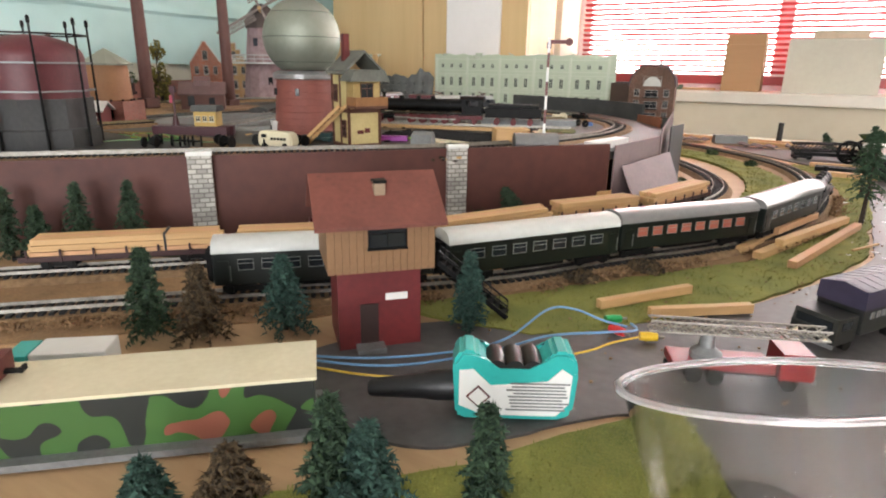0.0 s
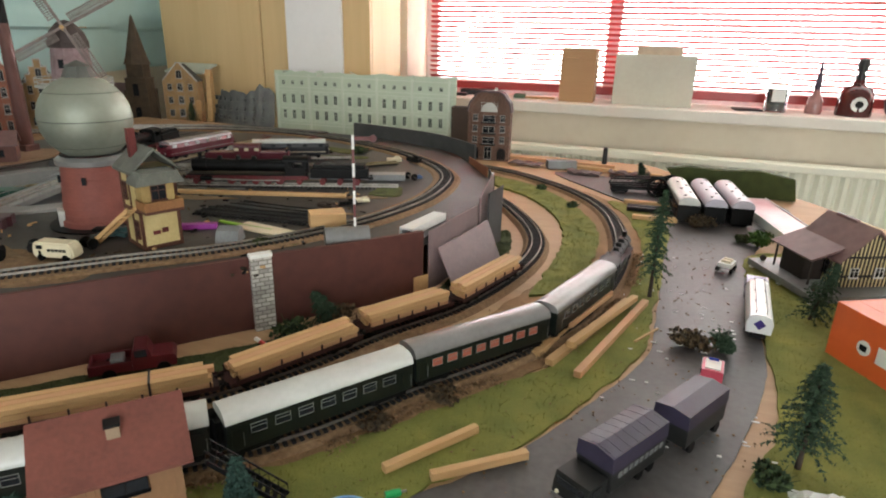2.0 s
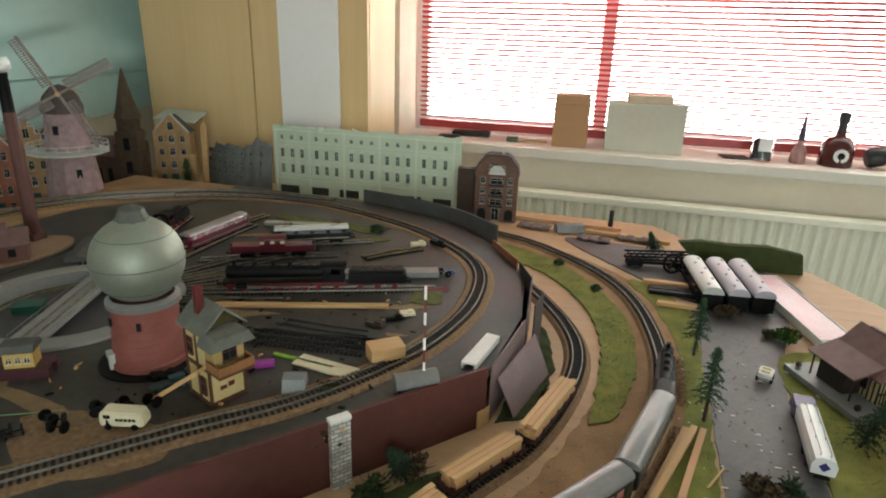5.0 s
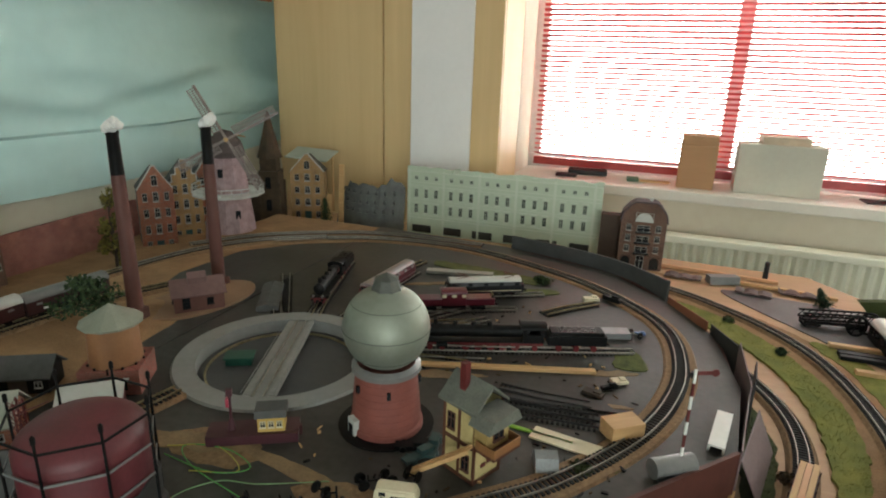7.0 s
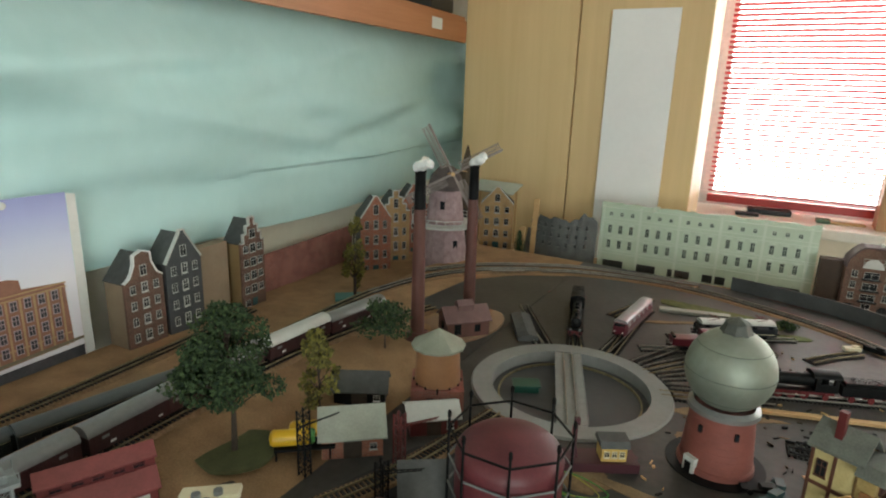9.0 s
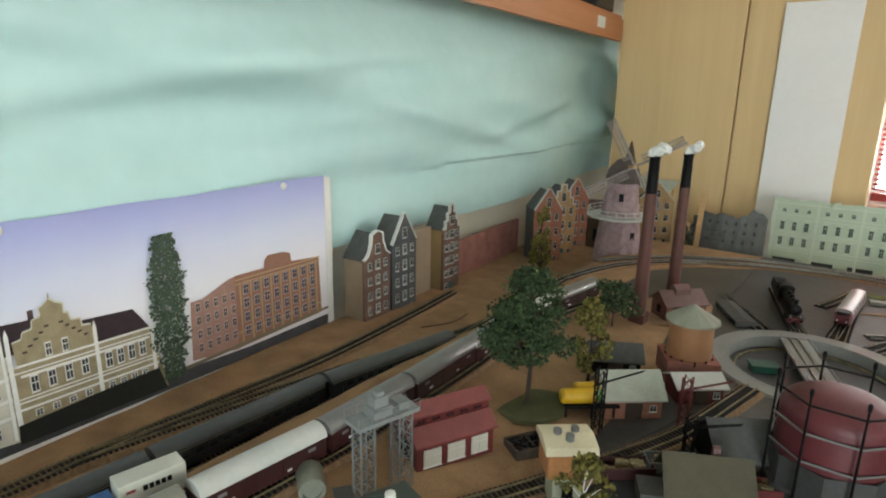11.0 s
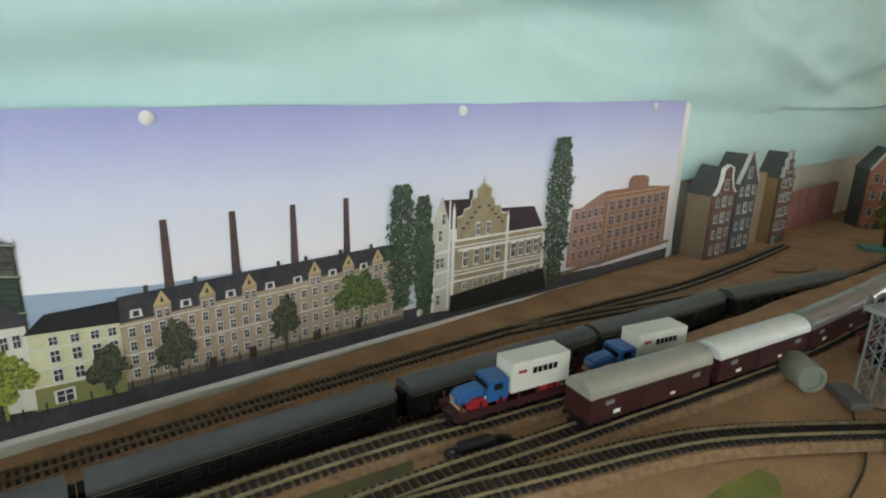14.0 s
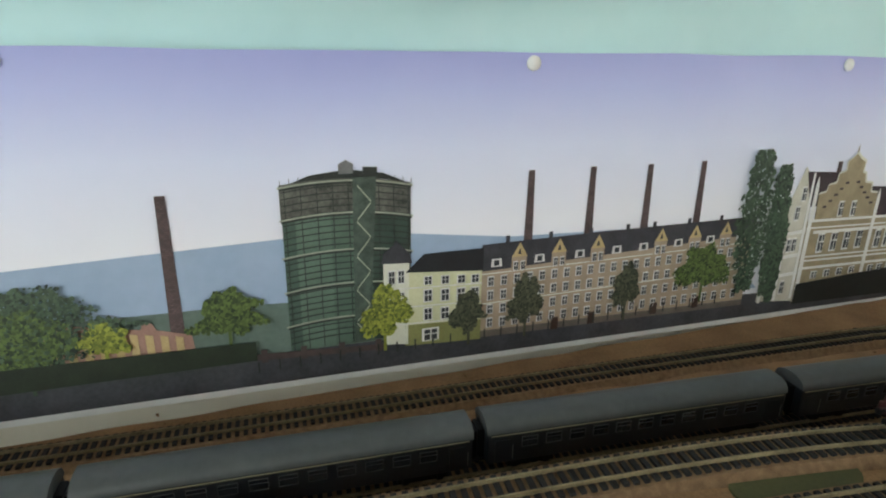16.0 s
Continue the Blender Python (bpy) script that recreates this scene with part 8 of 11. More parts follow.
def back_scenery():
    # print of a long pale green apartment block
    gp = mat("pale_green_print", (0.56, 0.64, 0.5), (0.5, 0.58, 0.45), rough=0.6, scale=10)
    gl = mat("lighter_green_print", (0.64, 0.7, 0.58), (0.58, 0.64, 0.53), rough=0.6, scale=10)
    t = thing("paper_apartment_block", pose(-0.895, 1.962, LOW, 0, 0, 1.6), "pale green paper apartment block with ragged top edge", "paper facade")
    w, h = 0.665, 0.236
    rnd = random.Random(2)
    top = [(w / 2 - w * k / 40, h + rnd.uniform(-0.003, 0.004)) for k in range(41)]
    b = B()
    prism(b, [(-w / 2, 0), (w / 2, 0)] + top, 0.003, m=Matrix.Rotation(radians(-90), 4, "Z"))
    part("sheet", b, gp, t)
    for z, d in ((0.056, 0.004), (0.066, 0.002), (0.112, 0.002), (0.120, 0.002), (0.170, 0.003), (0.182, 0.002), (0.220, 0.005)):
        b = B()
        box(b, 0, -0.0015 - d / 2, z, w, d, 0.0028)
        part("cornice", b, gl, t)
    for c in range(6):
        b = B()
        box(b, -w / 2 + w * (0.012 + 0.1905 * c), -0.0025, 0.0, 0.008, 0.002, h - 0.008)
        part("pilaster", b, gl, t)
    columns = [-w / 2 + w * (0.0523 + 0.1905 * g + 0.0544 * k) for g in range(5) for k in range(3)]
    gpane = mat("printed_pane", (0.136, 0.168, 0.136), (0.0396, 0.0528, 0.0429), rough=0.3, scale=60)
    window_pieces(t, [(x, -0.0022, z, 0) for z in (0.076, 0.130) for x in columns], 0.0125, 0.030, frame=gl, pane=gpane)
    window_pieces(t, [(x, -0.0022, 0.192, 0) for x in columns], 0.0115, 0.014, frame=gl, pane=gpane)
    bh, bs = B(), B()
    box(bh, 0, -0.0035, 0, 0.022, 0.004, 0.0028)
    box(bs, 0, -0.003, 0, 0.019, 0.003, 0.0022)
    hood, ledge = finish("window_hood", bh, gl), finish("window_ledge", bs, gl)
    for x in columns:
        for z in (0.076, 0.130):
            share("window_hood", hood, t, at(x, 0, z + 0.0335))
            share("window_ledge", ledge, t, at(x, 0, z - 0.0045))
    for c in range(6):
        b = B()
        box(b, -w / 2 + w * (c + 0.5) / 6, -0.0024, 0.005, 0.07, 0.0012, 0.026)
        part("shop_front", b, mat("dark_shop_print", (0.0396, 0.0429, 0.0396), (0.0198, 0.02178, 0.0198), rough=0.4, scale=70), t)
    for x, z, dx, dz, ww in ((-0.155, 0.222, 0.008, 0.020, 0.024), (-0.02, 0.235, -0.016, 0.008, 0.026), (0.105, 0.232, 0.020, 0.004, 0.020), (0.2, 0.234, -0.012, 0.006, 0.030), (-0.29, 0.234, 0.014, 0.006, 0.022)):
        b = B()
        bar(b, (x, -0.004, z), (x + dx, -0.013, z + dz), ww, 0.0012)
        part("torn_flap", b, gl, t)
    # narrow brick house with rounded gable
    t = thing("brick_town_house", pose(-0.428, 1.885, LOW, 0, 0, 6), "narrow brown brick town house with a rounded mansard gable", "building")
    w, h = 0.130, 0.205
    b = B()
    prism(b, [(-w / 2, 0), (w / 2, 0), (w / 2, h * 0.72), (w * 0.46, h * 0.84), (w * 0.30, h * 0.97), (w * 0.22, h), (-w * 0.22, h), (-w * 0.30, h * 0.97), (-w * 0.46, h * 0.84), (-w / 2, h * 0.72)], 0.05, m=Matrix.Translation((0, 0.025, 0)) @ Matrix.Rotation(radians(-90), 4, "Z"))
    part("wall", b, DARKBRICK, t)
    b = B()
    P = [(w / 2 + 0.002, h * 0.72), (w * 0.47, h * 0.85), (w * 0.31, h * 0.98), (w * 0.22, h + 0.003), (-w * 0.22, h + 0.003), (-w * 0.31, h * 0.98), (-w * 0.47, h * 0.85), (-w / 2 - 0.002, h * 0.72)]
    slate = mat("purplish_slate", (0.099, 0.066, 0.0726), (0.066, 0.0462, 0.0495), rough=0.7, scale=60)
    for (x0, z0), (x1, z1) in zip(P, P[1:]):
        b = B()
        bar(b, (x0, 0.022, z0), (x1, 0.022, z1), 0.058, 0.004)
        part("roof_slab", b, slate, t)
    window_pieces(t, [(x, -0.0006, z, 0) for x in (-0.042, 0.042) for z in (0.055, 0.088, 0.12)], 0.014, 0.02, frame=PANEFRAME)
    window_pieces(t, [(0, -0.0006, z, 0) for z in (0.052, 0.085, 0.118)], 0.036, 0.02, frame=PANEFRAME)
    window_pieces(t, [(-0.042, -0.0006, 0.006, 0), (0.042, -0.0006, 0.006, 0)], 0.026, 0.034, frame=SOOT, arch=True)
    window_pieces(t, [(0, -0.0006, 0.004, 0)], 0.022, 0.04, frame=PANEFRAME, name="doorway")
    window_pieces(t, [(0, -0.0008, 0.150, 0)], 0.05, 0.026, frame=PANEFRAME, pane=PANEFRAME, arch=True, name="gable_arch")
    for z in (0.049, 0.082, 0.115):
        b = B()
        box(b, 0, -0.006, z, 0.045, 0.012, 0.003)
        part("balcony", b, SOOT, t)
    b = B()
    box(b, 0.015, 0.02, h, 0.008, 0.008, 0.014)
    part("chimney", b, PANEFRAME, t)
    b = B()
    box(b, 0, 0, 0, 0.06, 0.04, 0.155)
    solid("brown_card_block", b, mat("dark_brown_card", (0.066, 0.0396, 0.0264), (0.0462, 0.0297, 0.0198), rough=0.8), "plain dark brown card block beside the brick house", "card block", m=at(-0.527, 1.925, LOW, 3))
    # bent grey printed ruin
    t = thing("grey_paper_house", pose(-1.375, 1.955, LOW, 0, 0, -3), "bent grey printed paper house with a ragged outline", "paper facade")
    b = B()
    n = 18
    lo, hi = [], []
    gr = mat("grey_print", (0.16, 0.168, 0.16), (0.0792, 0.0825, 0.0792), rough=0.6, scale=30)
    tops = [0.10, 0.14, 0.165, 0.16, 0.155, 0.165, 0.16, 0.15, 0.165, 0.19, 0.175, 0.155]
    for k in range(n + 1):
        x = -0.14 + 0.28 * k / n
        yb = -0.05 * math.sin(math.pi * k / n)
        z = tops[min(len(tops) - 1, k * len(tops) // (n + 1))]
        lo.append(b.verts.new((x, yb - 0.012, 0)))
        hi.append(b.verts.new((x * 0.96, yb + 0.015, z)))
    for k in range(n):
        b.faces.new((lo[k], lo[k + 1], hi[k + 1], hi[k]))
    g = bmesh.ops.extrude_face_region(b, geom=list(b.faces))
    for v in g["geom"]:
        if isinstance(v, bmesh.types.BMVert):
            v.co.y += 0.002
    part("sheet", b, gr, t)
    spots = []
    for c in range(8):
        x = -0.105 + 0.030 * c
        k = (x + 0.14) / 0.28
        for z in (0.062, 0.094, 0.126):
            spots.append((x, -0.05 * math.sin(math.pi * k) - 0.013 + 0.027 * z / 0.16, z, 18 * (k - 0.5) * 2 * -1))
    window_pieces(t, spots, 0.010, 0.015, frame=mat("pale_grey_print", (0.272, 0.28, 0.264), rough=0.6), pane=mat("dark_print", (0.033, 0.033, 0.033), rough=0.5))
    for x, y, hh in ((-1.447, 1.865, 0.235), (-1.485, 1.85, 0.13)):
        b = B()
        box(b, 0, 0, 0, 0.018, 0.007, hh)
        solid("yellow_lath", b, PINE, "yellow wooden lath standing upright among the houses", "lath", m=pose(x, y, LOW, 0, 2, 10))
    # gabled houses in the far corner and along the wall
    facade_house(at(-1.62, 1.925, LOW, 22), 0.125, 0.250, 0.06, OCHREBRICK, "ochre brick warehouse with arched loft doors", cols=3, rows=4)
    facade_house(WALL @ at(0.155, 1.40, LOW - 0.005, 47), 0.10, 0.270, 0.07, ORANGEBRICK, "orange-red brick gabled warehouse with arched openings", cols=3, rows=4, side=GREYROOFTILE)
    facade_house(WALL @ at(0.155, 1.53, LOW - 0.005, 47), 0.10, 0.270, 0.07, OCHREBRICK, "tan brick gabled warehouse with arched openings", cols=3, rows=4, side=GREYROOFTILE, kind="step")
    facade_house(WALL @ at(0.155, 1.66, LOW - 0.005, 47), 0.10, 0.275, 0.07, ORANGEBRICK, "red brick gabled warehouse with arched openings", cols=3, rows=4, side=GREYROOFTILE)
    facade_house(WALL @ at(0.060, 0.606, 1.012, 90), 0.096, 0.245, 0.055, DARKBRICK, "brown canal house with a white neck gable", kind="neck", cols=3, rows=5, side=mat("tan_card", (0.288, 0.216, 0.144), (0.24, 0.176, 0.112), rough=0.7), trim=WHITE)
    facade_house(WALL @ at(0.060, 0.713, 1.008, 90), 0.100, 0.272, 0.055, mat("dark_grey_brick", (0.0726, 0.0759, 0.0792), (0.0495, 0.05148, 0.0528), rough=0.8, scale=80), "dark grey canal warehouse with tall gable", cols=3, rows=5)
    facade_house(WALL @ at(0.060, 0.935, 1.02, 90), 0.085, 0.25, 0.05, DARKBRICK, "narrow brick canal house with a stepped white-trimmed gable", kind="step", cols=2, rows=5, side=mat("ochre_card", (0.32, 0.216, 0.096), (0.272, 0.176, 0.072), rough=0.7), trim=PANEFRAME)
    b = B()
    box(b, 0.02, 0.82, 1.0, 0.03, 0.11, 0.215)
    solid("tan_card_block", b, mat("tan_card", (0.288, 0.216, 0.144)), "plain tan card block between the canal houses", "card block", m=WALL)
    b = B()
    slab(b, [(0.006, 0.99), (0.016, 0.99), (0.016, 1.47), (0.006, 1.47)], 1.0, 1.135)
    solid("printed_brick_wall", b, brick_mat("pinkish_brick_print", (0.32, 0.12, 0.096), (0.264, 0.096, 0.08), (0.304, 0.176, 0.144), scale=55), "pinkish red printed brick wall sheet along the wall", "paper facade", m=WALL)
    # church
    t = thing("church", at(-1.702, 1.82, LOW, 20) @ Matrix.Diagonal((1.15, 1.15, 1.0, 1)), "dark brown model church with a tall pointed spire", "church")
    ch = mat("dark_brown_stone", (0.0924, 0.0627, 0.0363), (0.0495, 0.033, 0.0198), rough=0.85, scale=60, bump=0.4)
    b = B()
    box(b, 0, 0, 0, 0.062, 0.062, 0.20)
    for s in (-1, 1):
        for q in (-1, 1):
            box(b, s * 0.031, q * 0.031, 0, 0.010, 0.010, 0.16)
    box(b, 0, 0, 0.2, 0.05, 0.05, 0.06)
    part("tower", b, ch, t)
    b = B()
    lathe(b, [(0.040, 0.245), (0.031, 0.275), (0.004, 0.40), (0, 0.41)], 8)
    part("spire", b, ch, t)
    b = B()
    gable_body(b, 0.15, 0.09, 0.12, 0.055, Matrix.Translation((-0.10, 0.02, 0)))
    part("nave", b, ch, t)
    b = B()
    gable_roof(b, 0.15, 0.09, 0.12, 0.055, 0.004, 0.003, Matrix.Translation((-0.10, 0.02, 0)))
    part("nave_roof", b, BROWNROOF, t)
    window_pieces(t, [(0, -0.032, 0.06, 0), (0, -0.032, 0.14, 0)], 0.016, 0.04, frame=SOOT, arch=True)
    window_pieces(t, [(-0.06 - 0.03 * k, -0.026, 0.03, 0) for k in range(3)], 0.012, 0.045, frame=SOOT, arch=True)
    b = B()
    prism(b, [(-0.03, 0.205), (0.05, 0.235), (0.05, 0.24), (-0.03, 0.21)], 0.20, m=at(-1.70, 2.07, LOW, -6))
    solid("pale_roof_piece", b, mat("pale_mint_card", (0.52, 0.56, 0.5), (0.45, 0.49, 0.43), rough=0.6), "pale grey-green card roof standing behind the church", "card")
    for s in (-1, 1):
        b = B()
        box(b, s * 0.085, 0.03, 0, 0.006, 0.006, 0.226)
        solid("card_prop", b, PINE, "thin wooden prop under the card roof", "prop", m=at(-1.70, 2.07, LOW, -6))


def plateau_stock():
    rt = UP + 0.005
    steam_loco(at(-1.068, 1.187, rt, -74) @ Matrix.Diagonal((1, 1.1, 1.15, 1)), "black steam locomotive facing the turntable", 0.265)
    box_loco(at(-0.942, 1.215, rt, 85), "dark red diesel locomotive with silver windows and roof", 0.205, mat("crimson_paint", (0.1122, 0.00792, 0.0198), (0.0792, 0.0066, 0.01452), rough=0.3), mat("silver_loco_roof", (0.34, 0.33, 0.34), (0.24, 0.22, 0.23), rough=0.3, metal=0.3), stripe=COACHFRAME, nwin=6, winmat=mat("silver_window", (0.5, 0.5, 0.5), rough=0.3, metal=0.7))
    box_loco(at(-0.732, 1.270, rt, 29), "dark electric locomotive with a pale roof and red pantographs", 0.175, mat("blue_black_paint", (0.0132, 0.01452, 0.01848), (0.00924, 0.0099, 0.0132), rough=0.35), PALEROOF, stripe=CREAM, panto=True)
    box_loco(at(-0.768, 1.165, rt, 27), "dark red shunting locomotive with a high cab", 0.172, MATS["crimson_paint"], MATS["crimson_paint"], hood=True, nwin=3)
    steam_loco(at(-0.605, 1.038, rt, 202) @ Matrix.Diagonal((1, 1.12, 1.2, 1)), "large black express steam locomotive with red frames and tender", 0.335)
    rail_path("stub_track", [(-0.815, 0.953), (-0.605, 1.038), (-0.395, 1.123)], UP - 0.003, bed=None, label="straight stub track under the large locomotive")
    rail_path("stub_track", [(-0.86, 1.199), (-0.732, 1.270), (-0.61, 1.338)], UP - 0.003, bed=None, label="straight stub track under the electric locomotive")
    rail_path("stub_track", [(-0.90, 1.098), (-0.768, 1.165), (-0.64, 1.230)], UP - 0.003, bed=None, label="straight stub track under the shunting locomotive")
    z = UP + 0.0005
    for x, y, L, w, h, m, a, lab in ((-0.595, 0.967, 0.30, 0.012, 0.006, PINE, 18.6, "long thin wooden strip lying on the plateau"), (-0.395, 0.848, 0.052, 0.034, 0.024, PINE, 38, "pale pine block lying on the plateau"), (-0.465, 0.795, 0.10, 0.030, 0.003, CREAM, -8, "cream card strip lying on the plateau"), (-0.83, 1.385, 0.165, 0.022, 0.008, mat("pale_grey_bar", (0.36, 0.36, 0.31), (0.28, 0.28, 0.24), rough=0.6), 14, "pale grey flat bar lying on the plateau"), (-0.505, 0.80, 0.10, 0.006, 0.003, mat("lime_plastic", (0.25, 0.5, 0.05), rough=0.4), -5, "lime green plastic strip lying on the plateau"), (-0.50, 1.155, 0.19, 0.03, 0.012, GREYMETAL, 22, "grey flat ramp beside the large locomotive"), (-0.56, 0.765, 0.05, 0.012, 0.008, mat("magenta_plastic", (0.3, 0.03, 0.3), rough=0.4), 30, "magenta plastic scrap lying beside the track")):
        b = B()
        box(b, 0, 0, 0, L, w, h, bevel=0.0008)
        solid("loose_strip", b, m, lab, "oddment", m=at(x, y, z, a))
    for k in range(4):
        rail_path("loose_track", [(-0.62 + 0.01 * k, 0.835 + 0.022 * k), (-0.52, 0.845 + 0.018 * k), (-0.42 - 0.008 * k, 0.855 + 0.016 * k)], UP - 0.002, bed=None, label="loose dark track length lying on the plateau", railmat=SLEEPER)
    semaphore(-0.318, 0.790, UP, 0.148, 25)
    # grey tank and white bench
    t = thing("grey_tank_body", at(-0.327, 0.783, UP, 36), "small grey tank body lying on the plateau", "tank")
    b = B()
    rod(b, (-0.03, 0, 0.014), (0.03, 0, 0.014), 0.0135, seg=18)
    part("barrel", b, GREYROOF, t, smooth=True)
    b = B()
    box(b, 0, 0, 0, 0.05, 0.016, 0.004)
    part("saddle", b, GREYMETAL, t)
    b = B()
    prism(b, [(-0.011, 0), (-0.008, 0), (-0.008, 0.008), (0.008, 0.008), (0.008, 0), (0.011, 0), (0.011, 0.011), (-0.011, 0.011)], 0.10, m=at(-0.262, 0.905, z, 80))
    solid("white_channel", b, WHITE, "white plastic channel lying near the plateau edge", "plastic part")
    b = B()
    prism(b, [(-0.02, 0), (0.02, 0), (0.012, 0.016), (0.004, 0.022), (-0.01, 0.018)], 0.03, m=at(-0.482, 0.735, z, 20))
    solid("grey_cover", b, GREYMETAL, "grey plastic cover lying behind the track", "plastic part")
    # small van and wheel sets
    t = thing("delivery_van", at(-0.632, 0.598, UP + 0.0005, 14), "cream delivery van with dark lettering bars", "van")
    b = B()
    prism(b, [(-0.026, 0.004), (0.026, 0.004), (0.027, 0.013), (0.022, 0.023), (-0.024, 0.024), (-0.027, 0.014)], 0.021, m=Matrix.Rotation(radians(-90), 4, "Z"))
    bmesh.ops.bevel(b, geom=list(b.edges), offset=0.002, segments=2, affect="EDGES")
    part("body", b, CREAM, t, smooth=True)
    for s in (-1, 1):
        b = B()
        for k in range(5):
            box(b, -0.004 + 0.005 * k, s * 0.0107, 0.0125, 0.004, 0.0004, 0.0035)
        part("lettering_bar", b, SOOT, t, "dark unreadable lettering")
        b = B()
        box(b, -0.016, s * 0.0106, 0.0155, 0.008, 0.0005, 0.005)
        part("side_window", b, DARKGLASS, t)
        for x in (-0.016, 0.016):
            b = B()
            rod(b, (x, s * 0.008, 0.0045), (x, s * 0.011, 0.0045), 0.0045, seg=12)
            part("wheel", b, SOOT, t)
    rnd = random.Random(6)
    for k in range(14):
        b = B()
        wheelset(b, 0, r=0.0075)
        solid("loose_wheelset", b, SOOT, "loose black wheelset lying on the plateau", "wheelset", group="loose wheelsets", m=at(-0.80 + 0.013 * k, 0.50 + 0.009 * k + rnd.uniform(-0.02, 0.035), UP + 0.0005, rnd.uniform(0, 180)))
    for k, (x, y) in enumerate(((-0.655, 0.70), (-0.64, 0.685), (-0.63, 0.71))):
        b = B()
        box(b, 0, 0, 0.0035, 0.05, 0.014, 0.004)
        box(b, 0.01, 0, 0.0075, 0.02, 0.012, 0.006)
        wheelset(b, -0.014, r=0.004)
        wheelset(b, 0.014, r=0.004)
        solid("wagon_chassis", b, mat("dark_teal_plastic", (0.03, 0.07, 0.07), rough=0.4) if k else SOOT, "small wagon chassis lying by the water tower", "chassis", m=at(x, y, UP + 0.0005, 20 + 40 * k))
    for pts, col in (([(-0.95, 0.56), (-0.87, 0.555), (-0.83, 0.58), (-0.88, 0.60), (-0.94, 0.585), (-0.90, 0.555), (-0.80, 0.53)], (0.08, 0.35, 0.06)), ([(-0.86, 0.45), (-0.88, 0.50), (-0.85, 0.545), (-0.80, 0.56), (-0.72, 0.60)], (0.20, 0.36, 0.16)), ([(-0.96, 0.575), (-0.90, 0.60), (-0.84, 0.57), (-0.9, 0.545)], (0.45, 0.40, 0.06))):
        b = B()
        tube(b, smooth_path([(x, y, UP + 0.0015) for x, y in pts], 0.006), 0.0008, 6)
        solid("loose_wire", b, mat("wire_g%d" % int(col[0] * 100), col, rough=0.4), "thin green wire looped on the plateau", "wire", smooth=True)
    for k, (cx, cy, r) in enumerate(((-0.90, 0.60, 0.07), (-0.65, 0.56, 0.10), (-0.80, 0.98, 0.02), (-0.75, 0.79, 0.03))):
        b = B()
        pts = [(cx + r * (1 + 0.35 * noise.noise(Vector((math.cos(a) * 2, math.sin(a) * 2, k)))) * math.cos(a), cy + 0.55 * r * (1 + 0.35 * noise.noise(Vector((math.cos(a) * 2, math.sin(a) * 2, k + 5)))) * math.sin(a)) for a in [i * math.pi / 18 for i in range(36)]]
        slab(b, pts, UP - 0.001, UP + 0.0004)
        solid("ground_sand", b, BALLAST, "patch of bare sanded wood on the plateau", "ground", "structure")
    bush(-0.625, 1.42, UP, 0.03, "low green moss bush inside the curve", LEAF, 61, 350, 0.4)
    bush(-0.44, 0.74, UP, 0.02, "low dark moss beside the upper track", DARKGRASS, 62, 250, 0.3)
    tree(-1.70, 1.15, ground(-1.70, 1.15), 0.245, 0.034, "slim brownish poplar on a turquoise base", LEAFYELLOW, 71, trunk=0.12, clumps=34, n=40, size=0.004, rz=0.06, name="poplar_tree")
    b = B()
    box(b, 0, 0, -0.004, 0.10, 0.06, 0.016, bevel=0.003)
    solid("turquoise_base", b, mat("turquoise_block", (0.08, 0.216, 0.192), (0.064, 0.176, 0.16), rough=0.6), "turquoise block below the poplar", "block", m=at(-1.70, 1.14, ground(-1.7, 1.15) - 0.004, 40))
    fir(-1.47, 1.80, LOW, 0.13, 0.036, "dark round conifer by the back houses", LEAF, 81, n=900)
    tree(-1.33, 0.77, ground(-1.33, 0.77), 0.10, 0.06, "low spreading dark model tree", LEAF, 73, trunk=0.35, clumps=22, n=70, size=0.003, name="tree")
    b = B()
    prism(b, [(-0.022, 0), (0.022, 0), (0.022, 0.010), (0.0, 0.016), (-0.022, 0.010)], 0.14, m=at(-1.15, 1.06, UP, 120))
    solid("low_ramp_shed", b, GREYROOFTILE, "long low grey ramp shed by the turntable", "shed")


turntable()
water_tower()
tall_signal_box()
purple_hut()
gasometer()
tank_tower()
boiler_house()
windmill()
back_scenery()
plateau_stock()


def plateau_litter():
    """Wood chips and card scraps strewn between the engines and the curve."""
    rnd = random.Random(77)
    for material, n, label in ((PINE, 60, "pale wood chips strewn over the plateau"), (SOOT, 90, "black crumbs and scraps strewn over the plateau"), (LEAFBROWN, 70, "brown moss crumbs strewn over the plateau")):
        b = B()
        for k in range(n):
            x, y = rnd.uniform(-0.80, -0.37), rnd.uniform(0.62, 1.42)
            if (x + 0.716) ** 2 + (y - 0.741) ** 2 < 0.006 or x + 0.9 * y > 0.50:
                continue
            box(b, 0, 0, 0, rnd.uniform(0.002, 0.012), rnd.uniform(0.0015, 0.004), rnd.uniform(0.001, 0.003), m=at(x, y, UP + 0.0002, rnd.uniform(0, 180)))
        solid("plateau_litter", b, material, label, "litter", "stuff")


plateau_litter()


